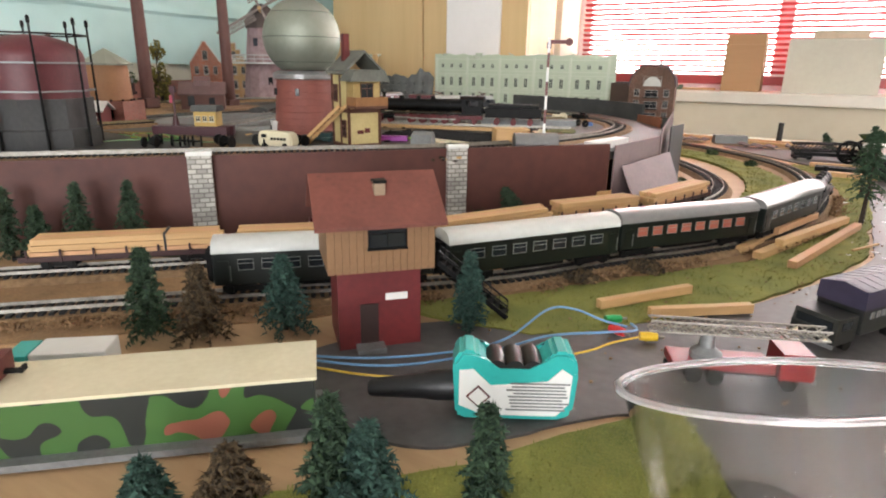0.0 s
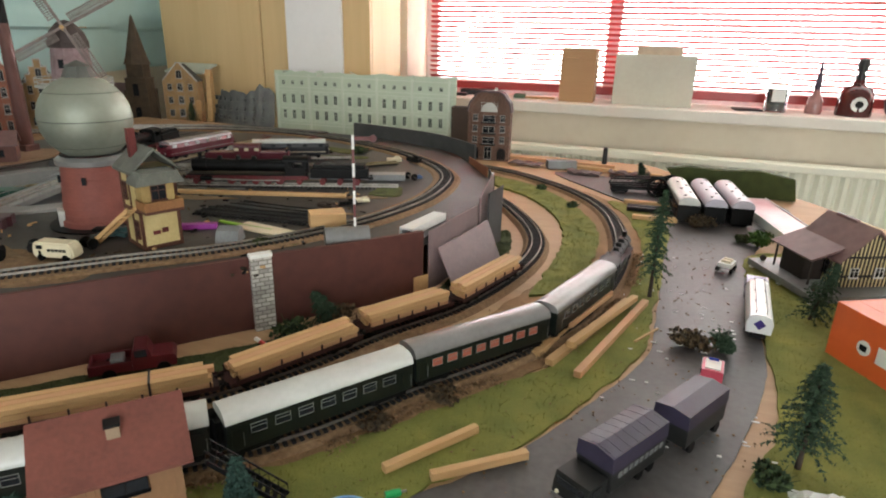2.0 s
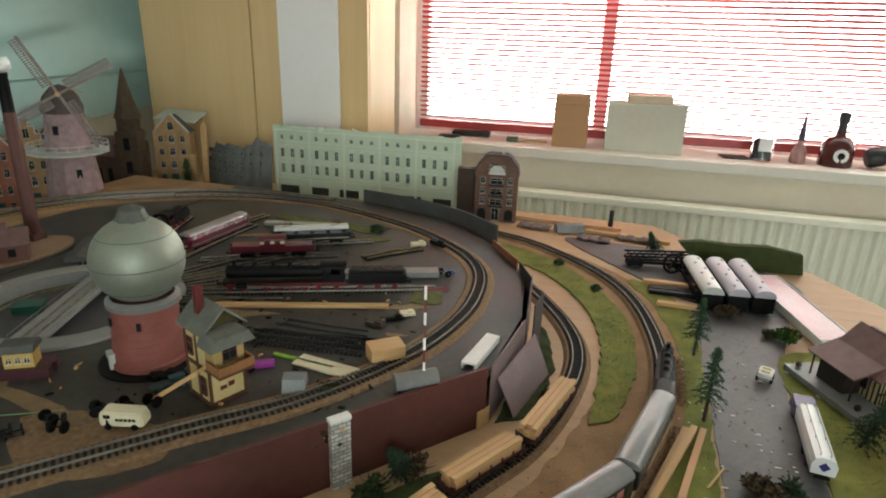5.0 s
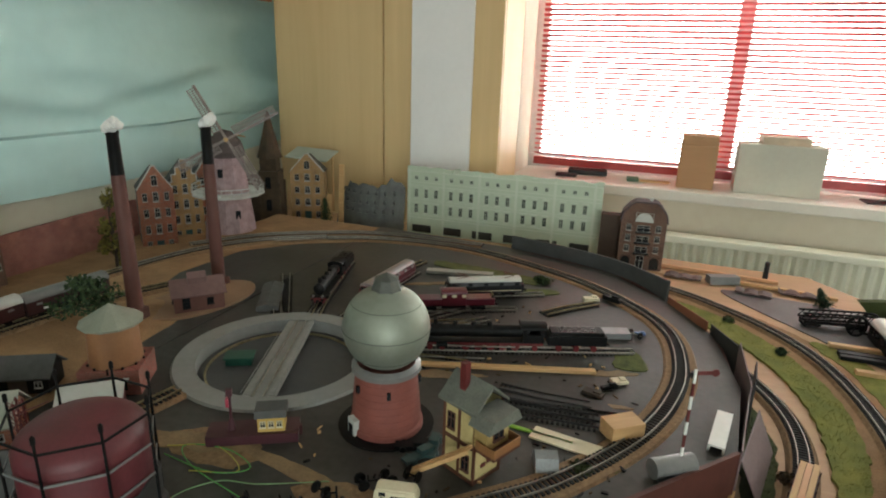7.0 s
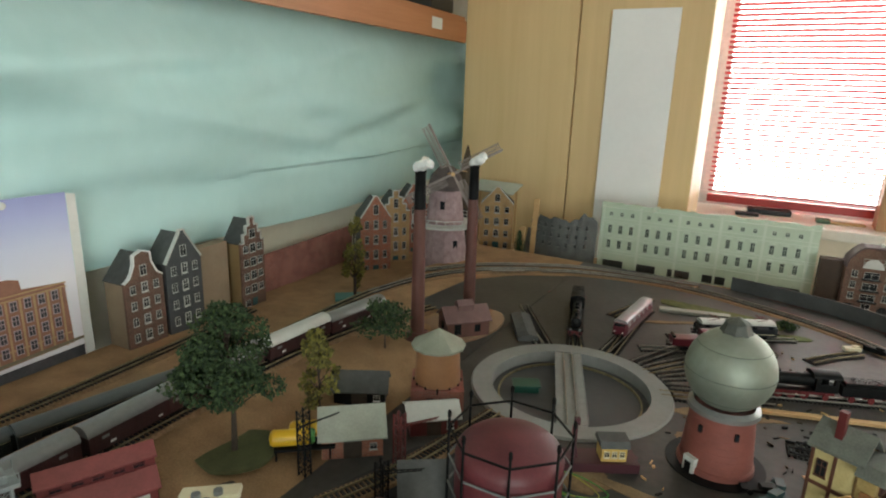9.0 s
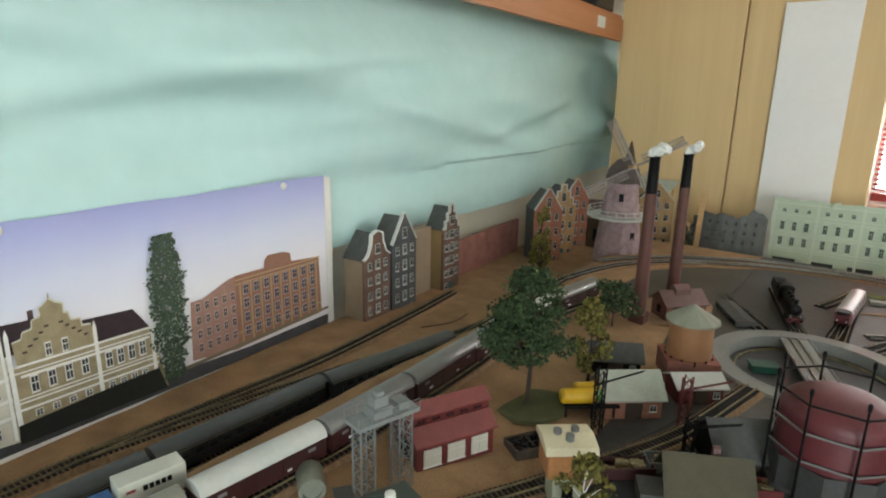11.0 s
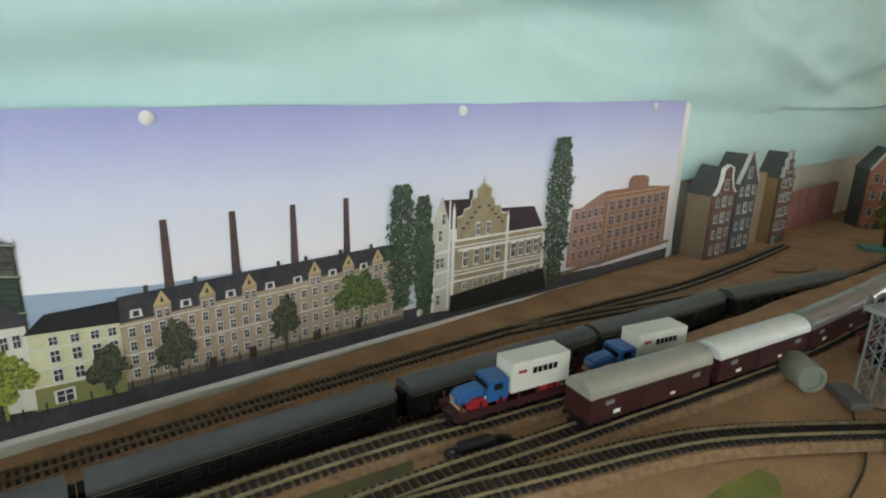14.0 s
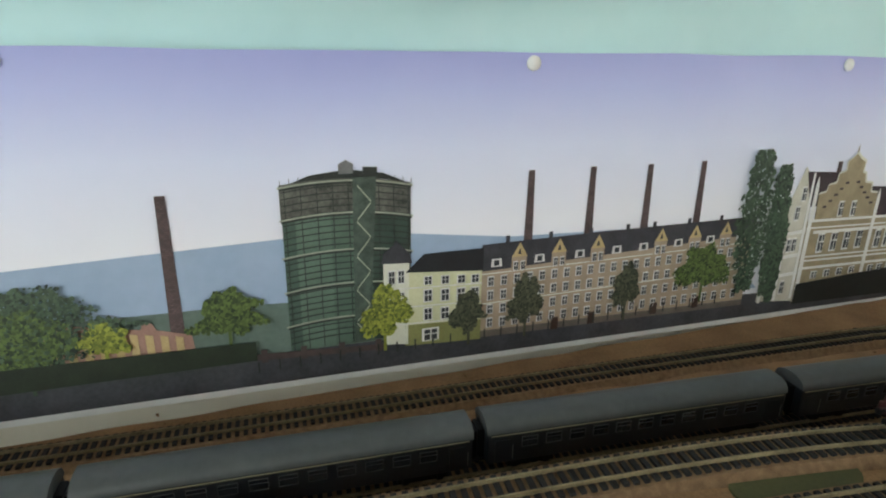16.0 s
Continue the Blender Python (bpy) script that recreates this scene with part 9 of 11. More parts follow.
def plateau_scraps():
    """Moss mats, track ends, boards and parts lying about inside the curve."""
    moss = mat("worn_moss_mat", (0.13, 0.145, 0.035), (0.045, 0.055, 0.014), rough=0.95, scale=60, bump=0.8, fine=700)
    for k, pts in enumerate(([(-0.425, 1.050), (-0.385, 1.048), (-0.370, 1.066), (-0.382, 1.105), (-0.402, 1.124), (-0.428, 1.085)], [(-0.915, 1.420), (-0.80, 1.408), (-0.72, 1.402), (-0.640, 1.390), (-0.655, 1.432), (-0.76, 1.452), (-0.91, 1.458)], [(-0.70, 1.335), (-0.60, 1.372), (-0.585, 1.350), (-0.66, 1.318)], [(-0.47, 0.720), (-0.40, 0.775), (-0.385, 0.768), (-0.45, 0.70)])):
        path = [p.xy for p in smooth_path([(x, y, 0) for x, y in pts + pts[:1]], 0.006)][:-1]
        b = B()
        slab(b, [(p.x + 0.006 * noise.noise(Vector((p.x * 70, p.y * 70, k))), p.y + 0.006 * noise.noise(Vector((p.x * 70, p.y * 70, k + 5)))) for p in path], UP - 0.001, UP + 0.0016)
        solid("ground_moss_mat", b, moss, "worn green moss mat glued on the plateau", "ground", "structure")
    tan = mat("bare_tan_board", (0.30, 0.20, 0.10), (0.12, 0.075, 0.04), rough=0.8, scale=30, bump=0.4, spread=0.5)
    for k, (x, y, rx, ry, a) in enumerate(((-0.72, 0.895, 0.10, 0.012, 20), (-0.50, 0.90, 0.12, 0.008, 12), (-0.44, 1.02, 0.06, 0.010, 20), (-0.93, 0.60, 0.09, 0.02, 15), (-0.78, 0.60, 0.10, 0.012, -10), (-0.70, 1.06, 0.16, 0.007, 22), (-0.86, 1.30, 0.10, 0.008, 30), (-0.55, 0.62, 0.07, 0.018, 40))):
        b = B()
        slab(b, [(rx * math.cos(q) * (1 + 0.25 * noise.noise(Vector((3 * math.cos(q), 3 * math.sin(q), k)))), ry * math.sin(q) * (1 + 0.6 * noise.noise(Vector((3 * math.cos(q), 3 * math.sin(q), k + 9))))) for q in [i * math.pi / 20 for i in range(40)]], -0.001, 0.0007 + 0.0001 * k, m=at(x, y, UP, a))
        solid("ground_bare_patch", b, tan, "bare tan streak where the grey paint has worn off", "ground", "structure")
    dark = mat("charcoal_card", (0.035, 0.034, 0.033), (0.018, 0.018, 0.017), rough=0.55, scale=30)
    b = B()
    slab(b, [(-0.625, 0.862), (-0.60, 0.898), (-0.43, 0.925), (-0.405, 0.898)], UP, UP + 0.004)
    solid("dark_card_ramp", b, dark, "flat charcoal card lying under loose track lengths", "card")
    rail_path("loose_track", [(-0.585, 1.225), (-0.545, 1.275), (-0.485, 1.335)], UP - 0.002, bed=None, label="short dark track end lying behind the engines", railmat=RUSTY)
    rail_path("loose_track", [(-1.00, 1.255), (-0.965, 1.36), (-0.945, 1.44)], UP - 0.003, bed=None, label="track end behind the diesel locomotive", railmat=RUSTY)
    rail_path("loose_track", [(-1.01, 1.015), (-1.045, 1.11), (-1.09, 1.26)], UP - 0.003, bed=None, label="turntable road under the black locomotive", railmat=RUSTY)
    rail_path("loose_track", [(-0.945, 1.02), (-0.943, 1.12), (-0.938, 1.30)], UP - 0.003, bed=None, label="turntable road under the diesel locomotive", railmat=RUSTY)
    rail_path("loose_track", [(-0.865, 0.985), (-0.82, 1.05), (-0.76, 1.10), (-0.70, 1.13)], UP - 0.003, bed=None, label="curved turntable road between the engines", railmat=RUSTY)
    rail_path("loose_track", [(-0.825, 0.915), (-0.74, 0.945), (-0.66, 0.955)], UP - 0.003, bed=None, label="short turntable road with bare ends", railmat=RUSTY)
    t = thing("loose_axle", at(-0.400, 1.191, UP + 0.0005, 60), "loose black axle with two wheels lying on its rim", "wheelset")
    for s in (-1, 1):
        b = B()
        rod(b, (0, s * 0.011 - 0.0015, 0.007), (0, s * 0.011 + 0.0015, 0.007), 0.007, seg=16)
        part("wheel", b, SOOT, t)
    b = B()
    rod(b, (0, -0.013, 0.007), (0, 0.013, 0.007), 0.0012, seg=8)
    part("axle", b, STEEL, t)
    for x, y, a, L, w, h, m, lab in ((-0.412, 0.997, 30, 0.026, 0.018, 0.005, CREAM, "small cream plastic block lying on the plateau"), (-0.447, 0.940, -15, 0.034, 0.016, 0.006, BARK, "brown wooden offcut lying on the plateau"), (-0.425, 0.970, 40, 0.030, 0.008, 0.006, SOOT, "black plastic bogie part lying on the plateau"), (-0.392, 1.205, 10, 0.022, 0.007, 0.005, mat("blue_scrap", (0.06, 0.13, 0.30), rough=0.4), "small blue plastic scrap lying on the plateau"), (-0.505, 1.345, 25, 0.034, 0.014, 0.008, CREAM, "pale plastic part lying behind the engines"), (-0.462, 1.36, -30, 0.045, 0.010, 0.010, SOOT, "black frame part lying against the curve")):
        b = B()
        box(b, 0, 0, 0, L, w, h, bevel=0.001)
        box(b, L * 0.2, 0, h, L * 0.35, w * 0.6, h * 0.5)
        solid("plastic_scrap", b, m, lab, "scrap", m=at(x, y, UP + 0.0017, a))


plateau_scraps()

# ---- picture backdrop on the long wall ----
def gradient_print(name, stops, z0, z1):
    """Printed colours that run with height."""
    m = bpy.data.materials.new(name)
    m.use_nodes = True
    nt, L = m.node_tree, m.node_tree.links
    tc, sep, mr, rp = (nt.nodes.new(k) for k in ("ShaderNodeTexCoord", "ShaderNodeSeparateXYZ", "ShaderNodeMapRange", "ShaderNodeValToRGB"))
    no = nt.nodes.new("ShaderNodeTexNoise")
    no.inputs["Scale"].default_value, no.inputs["Detail"].default_value = 5, 4
    L.new(tc.outputs["Object"], sep.inputs[0])
    L.new(tc.outputs["Object"], no.inputs["Vector"])
    ad = nt.nodes.new("ShaderNodeMath")
    ad.operation = "MULTIPLY_ADD"
    ad.inputs[1].default_value = 0.03
    L.new(no.outputs["Fac"], ad.inputs[0])
    L.new(sep.outputs[2], ad.inputs[2])
    mr.inputs["From Min"].default_value, mr.inputs["From Max"].default_value = z0, z1
    L.new(ad.outputs[0], mr.inputs["Value"])
    L.new(mr.outputs[0], rp.inputs[0])
    el = rp.color_ramp.elements
    el[0].position, el[0].color = stops[0][0], (*stops[0][1], 1)
    el[1].position, el[1].color = stops[-1][0], (*stops[-1][1], 1)
    for p, c in stops[1:-1]:
        el.new(p).color = (*c, 1)
    p = nt.nodes["Principled BSDF"]
    L.new(rp.outputs[0], p.inputs["Base Color"])
    p.inputs["Roughness"].default_value = 0.45
    return m


def poster():
    t = thing("panorama_poster", WALL, "long printed town panorama pinned up behind the tracks", "poster")
    sky = gradient_print("printed_sky", [(0.0, (0.76, 0.74, 0.78)), (0.35, (0.80, 0.79, 0.84)), (0.65, (0.64, 0.67, 0.84)), (0.88, (0.44, 0.47, 0.75)), (1.0, (0.35, 0.37, 0.67))], 1.14, 1.405)
    rnd = random.Random(12)

    def flat(name, pts, off, material, label=""):
        b = B()
        a = [b.verts.new((off, y, z)) for y, z in pts]
        c = [b.verts.new((off - 0.0004, y, z)) for y, z in pts]
        b.faces.new(a)
        b.faces.new(c[::-1])
        n = len(pts)
        for k in range(n):
            b.faces.new((a[k], c[k], c[(k + 1) % n], a[(k + 1) % n]))
        return part(name, b, material, t, label)

    def bottom(s):
        return 1.071 - 0.028 * (s + 0.9) / 1.4

    top = [(s, 1.391 + 0.0022 * noise.noise(Vector((s * 9, 0, 0)))) for s in [0.502 - 0.04 * k for k in range(50)]]
    flat("sheet", [(-1.458, bottom(-1.458)), (0.502, bottom(0.502))] + top, 0.0, sky)
    flat("white_margin", [(0.503, 1.043), (0.522, 1.043), (0.522, 1.384), (0.503, 1.388)], 0.0, WHITE, "white paper margin")
    flat("white_margin", [(-1.458, bottom(-1.458) - 0.004), (0.502, bottom(0.502) - 0.004), (0.502, bottom(0.502) + 0.004), (-1.458, bottom(-1.458) + 0.004)], 0.0008, WHITE, "white paper margin")
    hill = mat("printed_blue_hill", (0.34, 0.42, 0.55), (0.28, 0.36, 0.48), rough=0.5, scale=8)
    flat("far_hill", [(-1.45, 1.10), (-0.2, 1.10), (-0.3, 1.195), (-0.56, 1.203), (-0.67, 1.216), (-0.80, 1.222), (-0.92, 1.218), (-1.03, 1.214), (-1.45, 1.205)], 0.0006, hill)
    flat("near_hill", [(-1.45, 1.08), (-0.6, 1.08), (-0.66, 1.15), (-0.85, 1.16), (-1.1, 1.165), (-1.45, 1.16)], 0.0010, mat("printed_grey_green_hill", (0.144, 0.192, 0.16), (0.0924, 0.1254, 0.1056), rough=0.5, scale=20))
    flat("road", [(-1.45, bottom(-1.45) + 0.003), (0.500, bottom(0.5) + 0.003), (0.500, 1.072), (0.28, 1.072), (0.08, 1.082), (-0.25, 1.094), (-0.60, 1.100), (-1.0, 1.110), (-1.45, 1.114)], 0.0014, mat("printed_dark_road", (0.085, 0.087, 0.098), (0.022, 0.023, 0.027), rough=0.5, scale=25, fine=260, spread=0.5))
    # chimneys
    chm = brick_mat("printed_chimney", (0.13, 0.085, 0.08), (0.075, 0.05, 0.05), (0.05, 0.035, 0.035), scale=130)
    for s, z0, z1, w in ((-0.54, 1.19, 1.274, 0.007), (-0.465, 1.19, 1.274, 0.007), (-0.39, 1.19, 1.273, 0.007), (-0.315, 1.19, 1.273, 0.007), (-0.095, 1.2, 1.262, 0.007), (-0.8975, 1.125, 1.270, 0.0085), (-1.20, 1.13, 1.26, 0.009)):
        flat("printed_chimney", [(s - w * 0.75, z0), (s + w * 0.75, z0), (s + w * 0.5, z1), (s - w * 0.5, z1)], 0.0012, chm)
    # gas holder: a ribbed drum with a weathered upper tier
    gd = mat("printed_dark_iron", (0.03, 0.034, 0.03), (0.016, 0.019, 0.017), rough=0.5, scale=60)
    rail_tone = mat("printed_pale_rail", (0.40, 0.42, 0.33), (0.26, 0.28, 0.22), rough=0.5, scale=90)
    drum = [mat("printed_green_plate_%s" % nm, a, tuple(c * 0.55 for c in a), rough=0.5, scale=45, fine=400, spread=0.5) for nm, a in (("edge", (0.075, 0.12, 0.09)), ("light", (0.135, 0.20, 0.15)), ("mid", (0.10, 0.155, 0.115)), ("deep", (0.05, 0.08, 0.06)))]
    worn = mat("printed_weathered_iron", (0.15, 0.15, 0.125), (0.03, 0.03, 0.026), rough=0.5, scale=55, fine=300, spread=0.3)
    cols = [-0.797, -0.785, -0.770, -0.752, -0.733, -0.712, -0.694, -0.682, -0.673]

    def bow(s_, z_):
        """A level line on the drum, bowed as a cylinder seen from below."""
        u = (s_ + 0.735) / 0.063
        return z_ + 0.006 * (1 - u * u) - 0.002 * u

    for k, (a, c) in enumerate(zip(cols, cols[1:])):
        m = drum[(0, 1, 1, 2, 2, 3, 3, 3)[k]]
        flat("drum_plate", [(a, 1.106), (c, 1.104), (c, bow(c, 1.238)), (a, bow(a, 1.238))], 0.0018, m)
        flat("drum_upper_plate", [(a - 0.001, bow(a, 1.236)), (c, bow(c, 1.236)), (c, bow(c, 1.271)), (a - 0.001, bow(a, 1.271))], 0.0020, worn)
    flat("drum_roof", [(-0.799, 1.270), (-0.764, 1.275), (-0.735, 1.2765), (-0.697, 1.274), (-0.671, 1.267), (-0.70, 1.280), (-0.735, 1.285), (-0.77, 1.281)], 0.0019, gd)

    def drum_line(name, z_, h_, off, material, over=0.0):
        pts = [cols[0] - over + (cols[-1] - cols[0] + 2 * over) * q / 8 for q in range(9)]
        flat(name, [(q, bow(q, z_)) for q in pts] + [(q, bow(q, z_ + h_)) for q in pts[::-1]], off, material)

    for k in range(25):
        drum_line("plate_seam", 1.110 + 0.0064 * k, 0.0011, 0.0023, gd)
    for z_ in (1.129, 1.165, 1.200, 1.237, 1.268):
        drum_line("gallery_rail", z_, 0.0016, 0.0027, rail_tone, 0.0025)
        drum_line("gallery_shade", z_ - 0.0022, 0.0020, 0.0025, gd, 0.001)
    for k in range(9):
        q = -0.794 + 0.0148 * k
        flat("drum_rib", [(q, 1.106), (q + 0.0009, 1.106), (q + 0.0009, bow(q, 1.266)), (q, bow(q, 1.266))], 0.0024, gd)
    for k in range(16):
        q = -0.797 + 0.0083 * k
        flat("roof_railing_post", [(q, bow(q, 1.270)), (q + 0.0005, bow(q, 1.270)), (q + 0.0005, bow(q, 1.2755)), (q, bow(q, 1.2755))], 0.0024, gd)
    flat("stair_tower", [(-0.733, 1.105), (-0.717, 1.105), (-0.707, 1.277), (-0.730, 1.277)], 0.0028, mat("printed_stair_shade", (0.085, 0.115, 0.09), (0.03, 0.042, 0.034), rough=0.5, scale=90))
    for k in range(9):
        z_ = 1.110 + 0.0178 * k
        d = 0.013 if k % 2 else -0.013
        mid = -0.724 + 0.0006 * k
        flat("stair_flight", [(mid - d / 2, z_), (mid - d / 2, z_ + 0.0018), (mid + d / 2, z_ + 0.0178), (mid + d / 2, z_ + 0.016)], 0.0032, rail_tone)
    flat("roof_cabin", [(-0.743, 1.281), (-0.729, 1.281), (-0.729, 1.290), (-0.736, 1.294), (-0.743, 1.290)], 0.0024, GREYMETAL)
    flat("roof_cabin", [(-0.720, 1.278), (-0.706, 1.277), (-0.706, 1.286), (-0.720, 1.287)], 0.0024, gd)
    flat("yard_wall", [(-0.832, 1.101), (-0.700, 1.093), (-0.700, 1.099), (-0.832, 1.108)], 0.0036, mat("printed_wall_brown", (0.09, 0.065, 0.06), (0.05, 0.036, 0.034), rough=0.5, scale=90))
    for k in range(4):
        q = -0.826 + 0.038 * k
        flat("wall_pier", [(q, 1.098 - 0.002 * k), (q + 0.006, 1.098 - 0.002 * k), (q + 0.006, 1.112 - 0.002 * k), (q, 1.112 - 0.002 * k)], 0.0038, MATS["printed_wall_brown"])
    # windows as small flat prints
    dk, wh = mat("printed_window", (0.033, 0.0363, 0.0429), rough=0.4), mat("printed_white", (0.70, 0.68, 0.66), rough=0.5)

    def windows(spots, w, h, off, frame):
        bf, bp = B(), B()
        box(bf, 0, 0, -h * 0.12, 0.0006, w * 1.35, h * 1.24)
        box(bp, 0.0007, 0, 0, 0.0006, w, h)
        box(bf, 0.0011, 0, h * 0.55, 0.0005, w, h * 0.08)
        box(bf, 0.0011, 0, 0, 0.0005, w * 0.09, h)
        fm, pm = finish("window_frame", bf, frame), finish("window", bp, dk)
        for s, z in spots:
            o = share("window", pm, t, at(off, s, z))
            share("window_frame", fm, o, I4)

    # corner house and long terrace
    ye = mat("printed_pale_yellow", (0.60, 0.59, 0.38), (0.50, 0.49, 0.30), rough=0.5, scale=30)
    tan = mat("printed_tan", (0.42, 0.33, 0.24), (0.27, 0.20, 0.14), rough=0.5, scale=55, fine=700, spread=0.5)
    rf = mat("printed_slate", (0.055, 0.053, 0.062), (0.026, 0.025, 0.03), rough=0.5, scale=60)
    br = mat("printed_black_roof", (0.016, 0.016, 0.019), (0.009, 0.009, 0.011), rough=0.5)
    cream_print = mat("printed_cream", (0.66, 0.65, 0.55), (0.56, 0.55, 0.46), rough=0.5)
    flat("turret_wall", [(-0.702, 1.098), (-0.677, 1.095), (-0.675, 1.188), (-0.702, 1.189)], 0.0034, cream_print)
    flat("turret_dome", [(-0.705, 1.188), (-0.672, 1.186), (-0.676, 1.198), (-0.684, 1.206), (-0.688, 1.212), (-0.692, 1.206), (-0.701, 1.200)], 0.0036, rf)
    flat("corner_house", [(-0.680, 1.094), (-0.594, 1.089), (-0.594, 1.172), (-0.677, 1.178)], 0.0030, ye)
    flat("corner_plinth", [(-0.680, 1.093), (-0.594, 1.088), (-0.594, 1.112), (-0.680, 1.117)], 0.0034, mat("printed_olive", (0.24, 0.24, 0.09), (0.17, 0.17, 0.06), rough=0.5))
    flat("corner_roof", [(-0.679, 1.176), (-0.593, 1.169), (-0.593, 1.194), (-0.659, 1.194)], 0.0035, br)
    for z in (1.118, 1.137, 1.158):
        flat("corner_course", [(-0.702, z + 0.001), (-0.594, z - 0.004), (-0.594, z - 0.0028), (-0.702, z + 0.0022)], 0.0037, wh)
    windows([(q, 1.161 - 0.07 * (q + 0.655)) for q in (-0.655, -0.636, -0.618, -0.602)], 0.0070, 0.0080, 0.0036, wh)
    windows([(q, z - 0.07 * (q + 0.655)) for q in (-0.655, -0.636, -0.618, -0.602) for z in (1.142, 1.121)], 0.0075, 0.0120, 0.0036, wh)
    windows([(-0.694, 1.166), (-0.684, 1.166), (-0.694, 1.142), (-0.684, 1.142)], 0.0055, 0.0125, 0.0038, wh)
    windows([(-0.652, 1.097)], 0.014, 0.012, 0.0040, wh)
    flat("terrace", [(-0.594, 1.090), (-0.222, 1.080), (-0.222, 1.182), (-0.594, 1.172)], 0.0018, tan)
    flat("terrace_plinth", [(-0.594, 1.089), (-0.222, 1.079), (-0.222, 1.087), (-0.594, 1.097)], 0.0020, mat("printed_grey_plinth", (0.17, 0.14, 0.12), (0.10, 0.085, 0.07), rough=0.5, scale=60))
    flat("terrace_roof", [(-0.594, 1.167), (-0.222, 1.176), (-0.222, 1.199), (-0.45, 1.199), (-0.594, 1.197)], 0.0022, rf)
    ochre = mat("printed_ochre", (0.52, 0.40, 0.20), (0.40, 0.29, 0.13), rough=0.5, scale=60)
    for s in (-0.550, -0.501, -0.451, -0.364, -0.314, -0.267):
        flat("dormer_wall", [(s - 0.009, 1.164), (s + 0.009, 1.164), (s + 0.009, 1.182), (s - 0.009, 1.182)], 0.0026, tan)
        flat("dormer_gable", [(s - 0.0105, 1.180), (s + 0.0105, 1.180), (s, 1.197)], 0.0028, ochre)
        for d in (-1, 1):
            flat("gable_edge", [(s + d * 0.0120, 1.179), (s + d * 0.0105, 1.1785), (s, 1.1965), (s, 1.199)], 0.0031, rf)
        flat("gable_light", [(s - 0.0022, 1.183), (s + 0.0022, 1.183), (s, 1.190)], 0.0031, dk)
    for s in (-0.577, -0.525, -0.474, -0.425, -0.388, -0.338, -0.290, -0.243):
        flat("dormer", [(s - 0.0065, 1.171), (s + 0.0065, 1.171), (s + 0.0055, 1.180), (s - 0.0055, 1.180)], 0.0026, wh)
        flat("dormer_pane", [(s - 0.003, 1.1725), (s + 0.003, 1.1725), (s + 0.003, 1.1785), (s - 0.003, 1.1785)], 0.0030, dk)
        flat("roof_stack", [(s + 0.010, 1.195), (s + 0.0145, 1.195), (s + 0.0145, 1.205), (s + 0.010, 1.205)], 0.0026, rf)
    windows([(-0.583 + 0.0156 * c, 1.150 - 0.0163 * r - 0.00035 * c + 0.00012 * c * (3 - r)) for c in range(23) for r in range(4)], 0.0056, 0.0095, 0.0022, wh)
    windows([(s + d, 1.1655) for s in (-0.550, -0.501, -0.451, -0.364, -0.314, -0.267) for d in (-0.0042, 0.0042)], 0.0042, 0.0085, 0.0030, wh)
    for z in (1.1285, 1.163):
        flat("terrace_course", [(-0.594, z), (-0.222, z + 0.002), (-0.222, z + 0.0032), (-0.594, z + 0.0012)], 0.0021, cream_print)
    for s in (-0.501, -0.452, -0.363, -0.300):
        flat("terrace_door", [(s - 0.0045, 1.086), (s + 0.0045, 1.086), (s + 0.0045, 1.101), (s - 0.0045, 1.101)], 0.0034, mat("printed_brown_door", (0.055, 0.028, 0.02), rough=0.5))
    # villa with stepped gable
    vi = mat("printed_sandstone", (0.38, 0.31, 0.19), (0.24, 0.19, 0.11), rough=0.5, scale=60, fine=600)
    pale = mat("printed_stone_white", (0.80, 0.79, 0.76), (0.68, 0.66, 0.62), rough=0.5, scale=40)
    maroon = mat("printed_maroon_roof", (0.045, 0.024, 0.03), (0.022, 0.012, 0.016), rough=0.5, scale=60)
    flat("villa_side", [(-0.197, 1.080), (-0.133, 1.073), (-0.133, 1.200), (-0.143, 1.247), (-0.153, 1.258), (-0.170, 1.214), (-0.170, 1.180), (-0.197, 1.170)], 0.0020, mat("printed_side_stone", (0.62, 0.59, 0.50), (0.46, 0.43, 0.35), rough=0.5, scale=50))
    for z in (1.112, 1.138, 1.170):
        flat("side_course", [(-0.197, z - 0.003), (-0.133, z), (-0.133, z + 0.005), (-0.197, z + 0.001)], 0.0026, pale)
    for s, z1 in ((-0.196, 1.172), (-0.170, 1.186), (-0.140, 1.25)):
        flat("side_buttress", [(s, 1.078), (s + 0.005, 1.077), (s + 0.004, z1), (s + 0.001, z1)], 0.0028, pale)
    windows([(-0.183, 1.144), (-0.160, 1.147), (-0.151, 1.147), (-0.183, 1.090), (-0.158, 1.088), (-0.156, 1.190), (-0.150, 1.215)], 0.0055, 0.016, 0.0030, pale)
    flat("villa_roof", [(-0.150, 1.252), (-0.092, 1.248), (-0.118, 1.205), (-0.135, 1.205)], 0.0022, maroon)
    flat("villa_roof", [(-0.030, 1.226), (0.050, 1.220), (0.076, 1.180), (-0.020, 1.176)], 0.0022, maroon)
    flat("villa_wing", [(-0.134, 1.071), (0.098, 1.064), (0.078, 1.182), (-0.134, 1.187)], 0.0026, vi)
    g = [(-0.122, 1.184), (-0.010, 1.178), (-0.017, 1.217), (-0.030, 1.219), (-0.031, 1.231), (-0.044, 1.233), (-0.047, 1.245), (-0.053, 1.247), (-0.052, 1.261), (-0.062, 1.266), (-0.070, 1.273), (-0.078, 1.266), (-0.085, 1.262), (-0.084, 1.250), (-0.096, 1.247), (-0.097, 1.235), (-0.110, 1.233), (-0.112, 1.224), (-0.124, 1.222)]
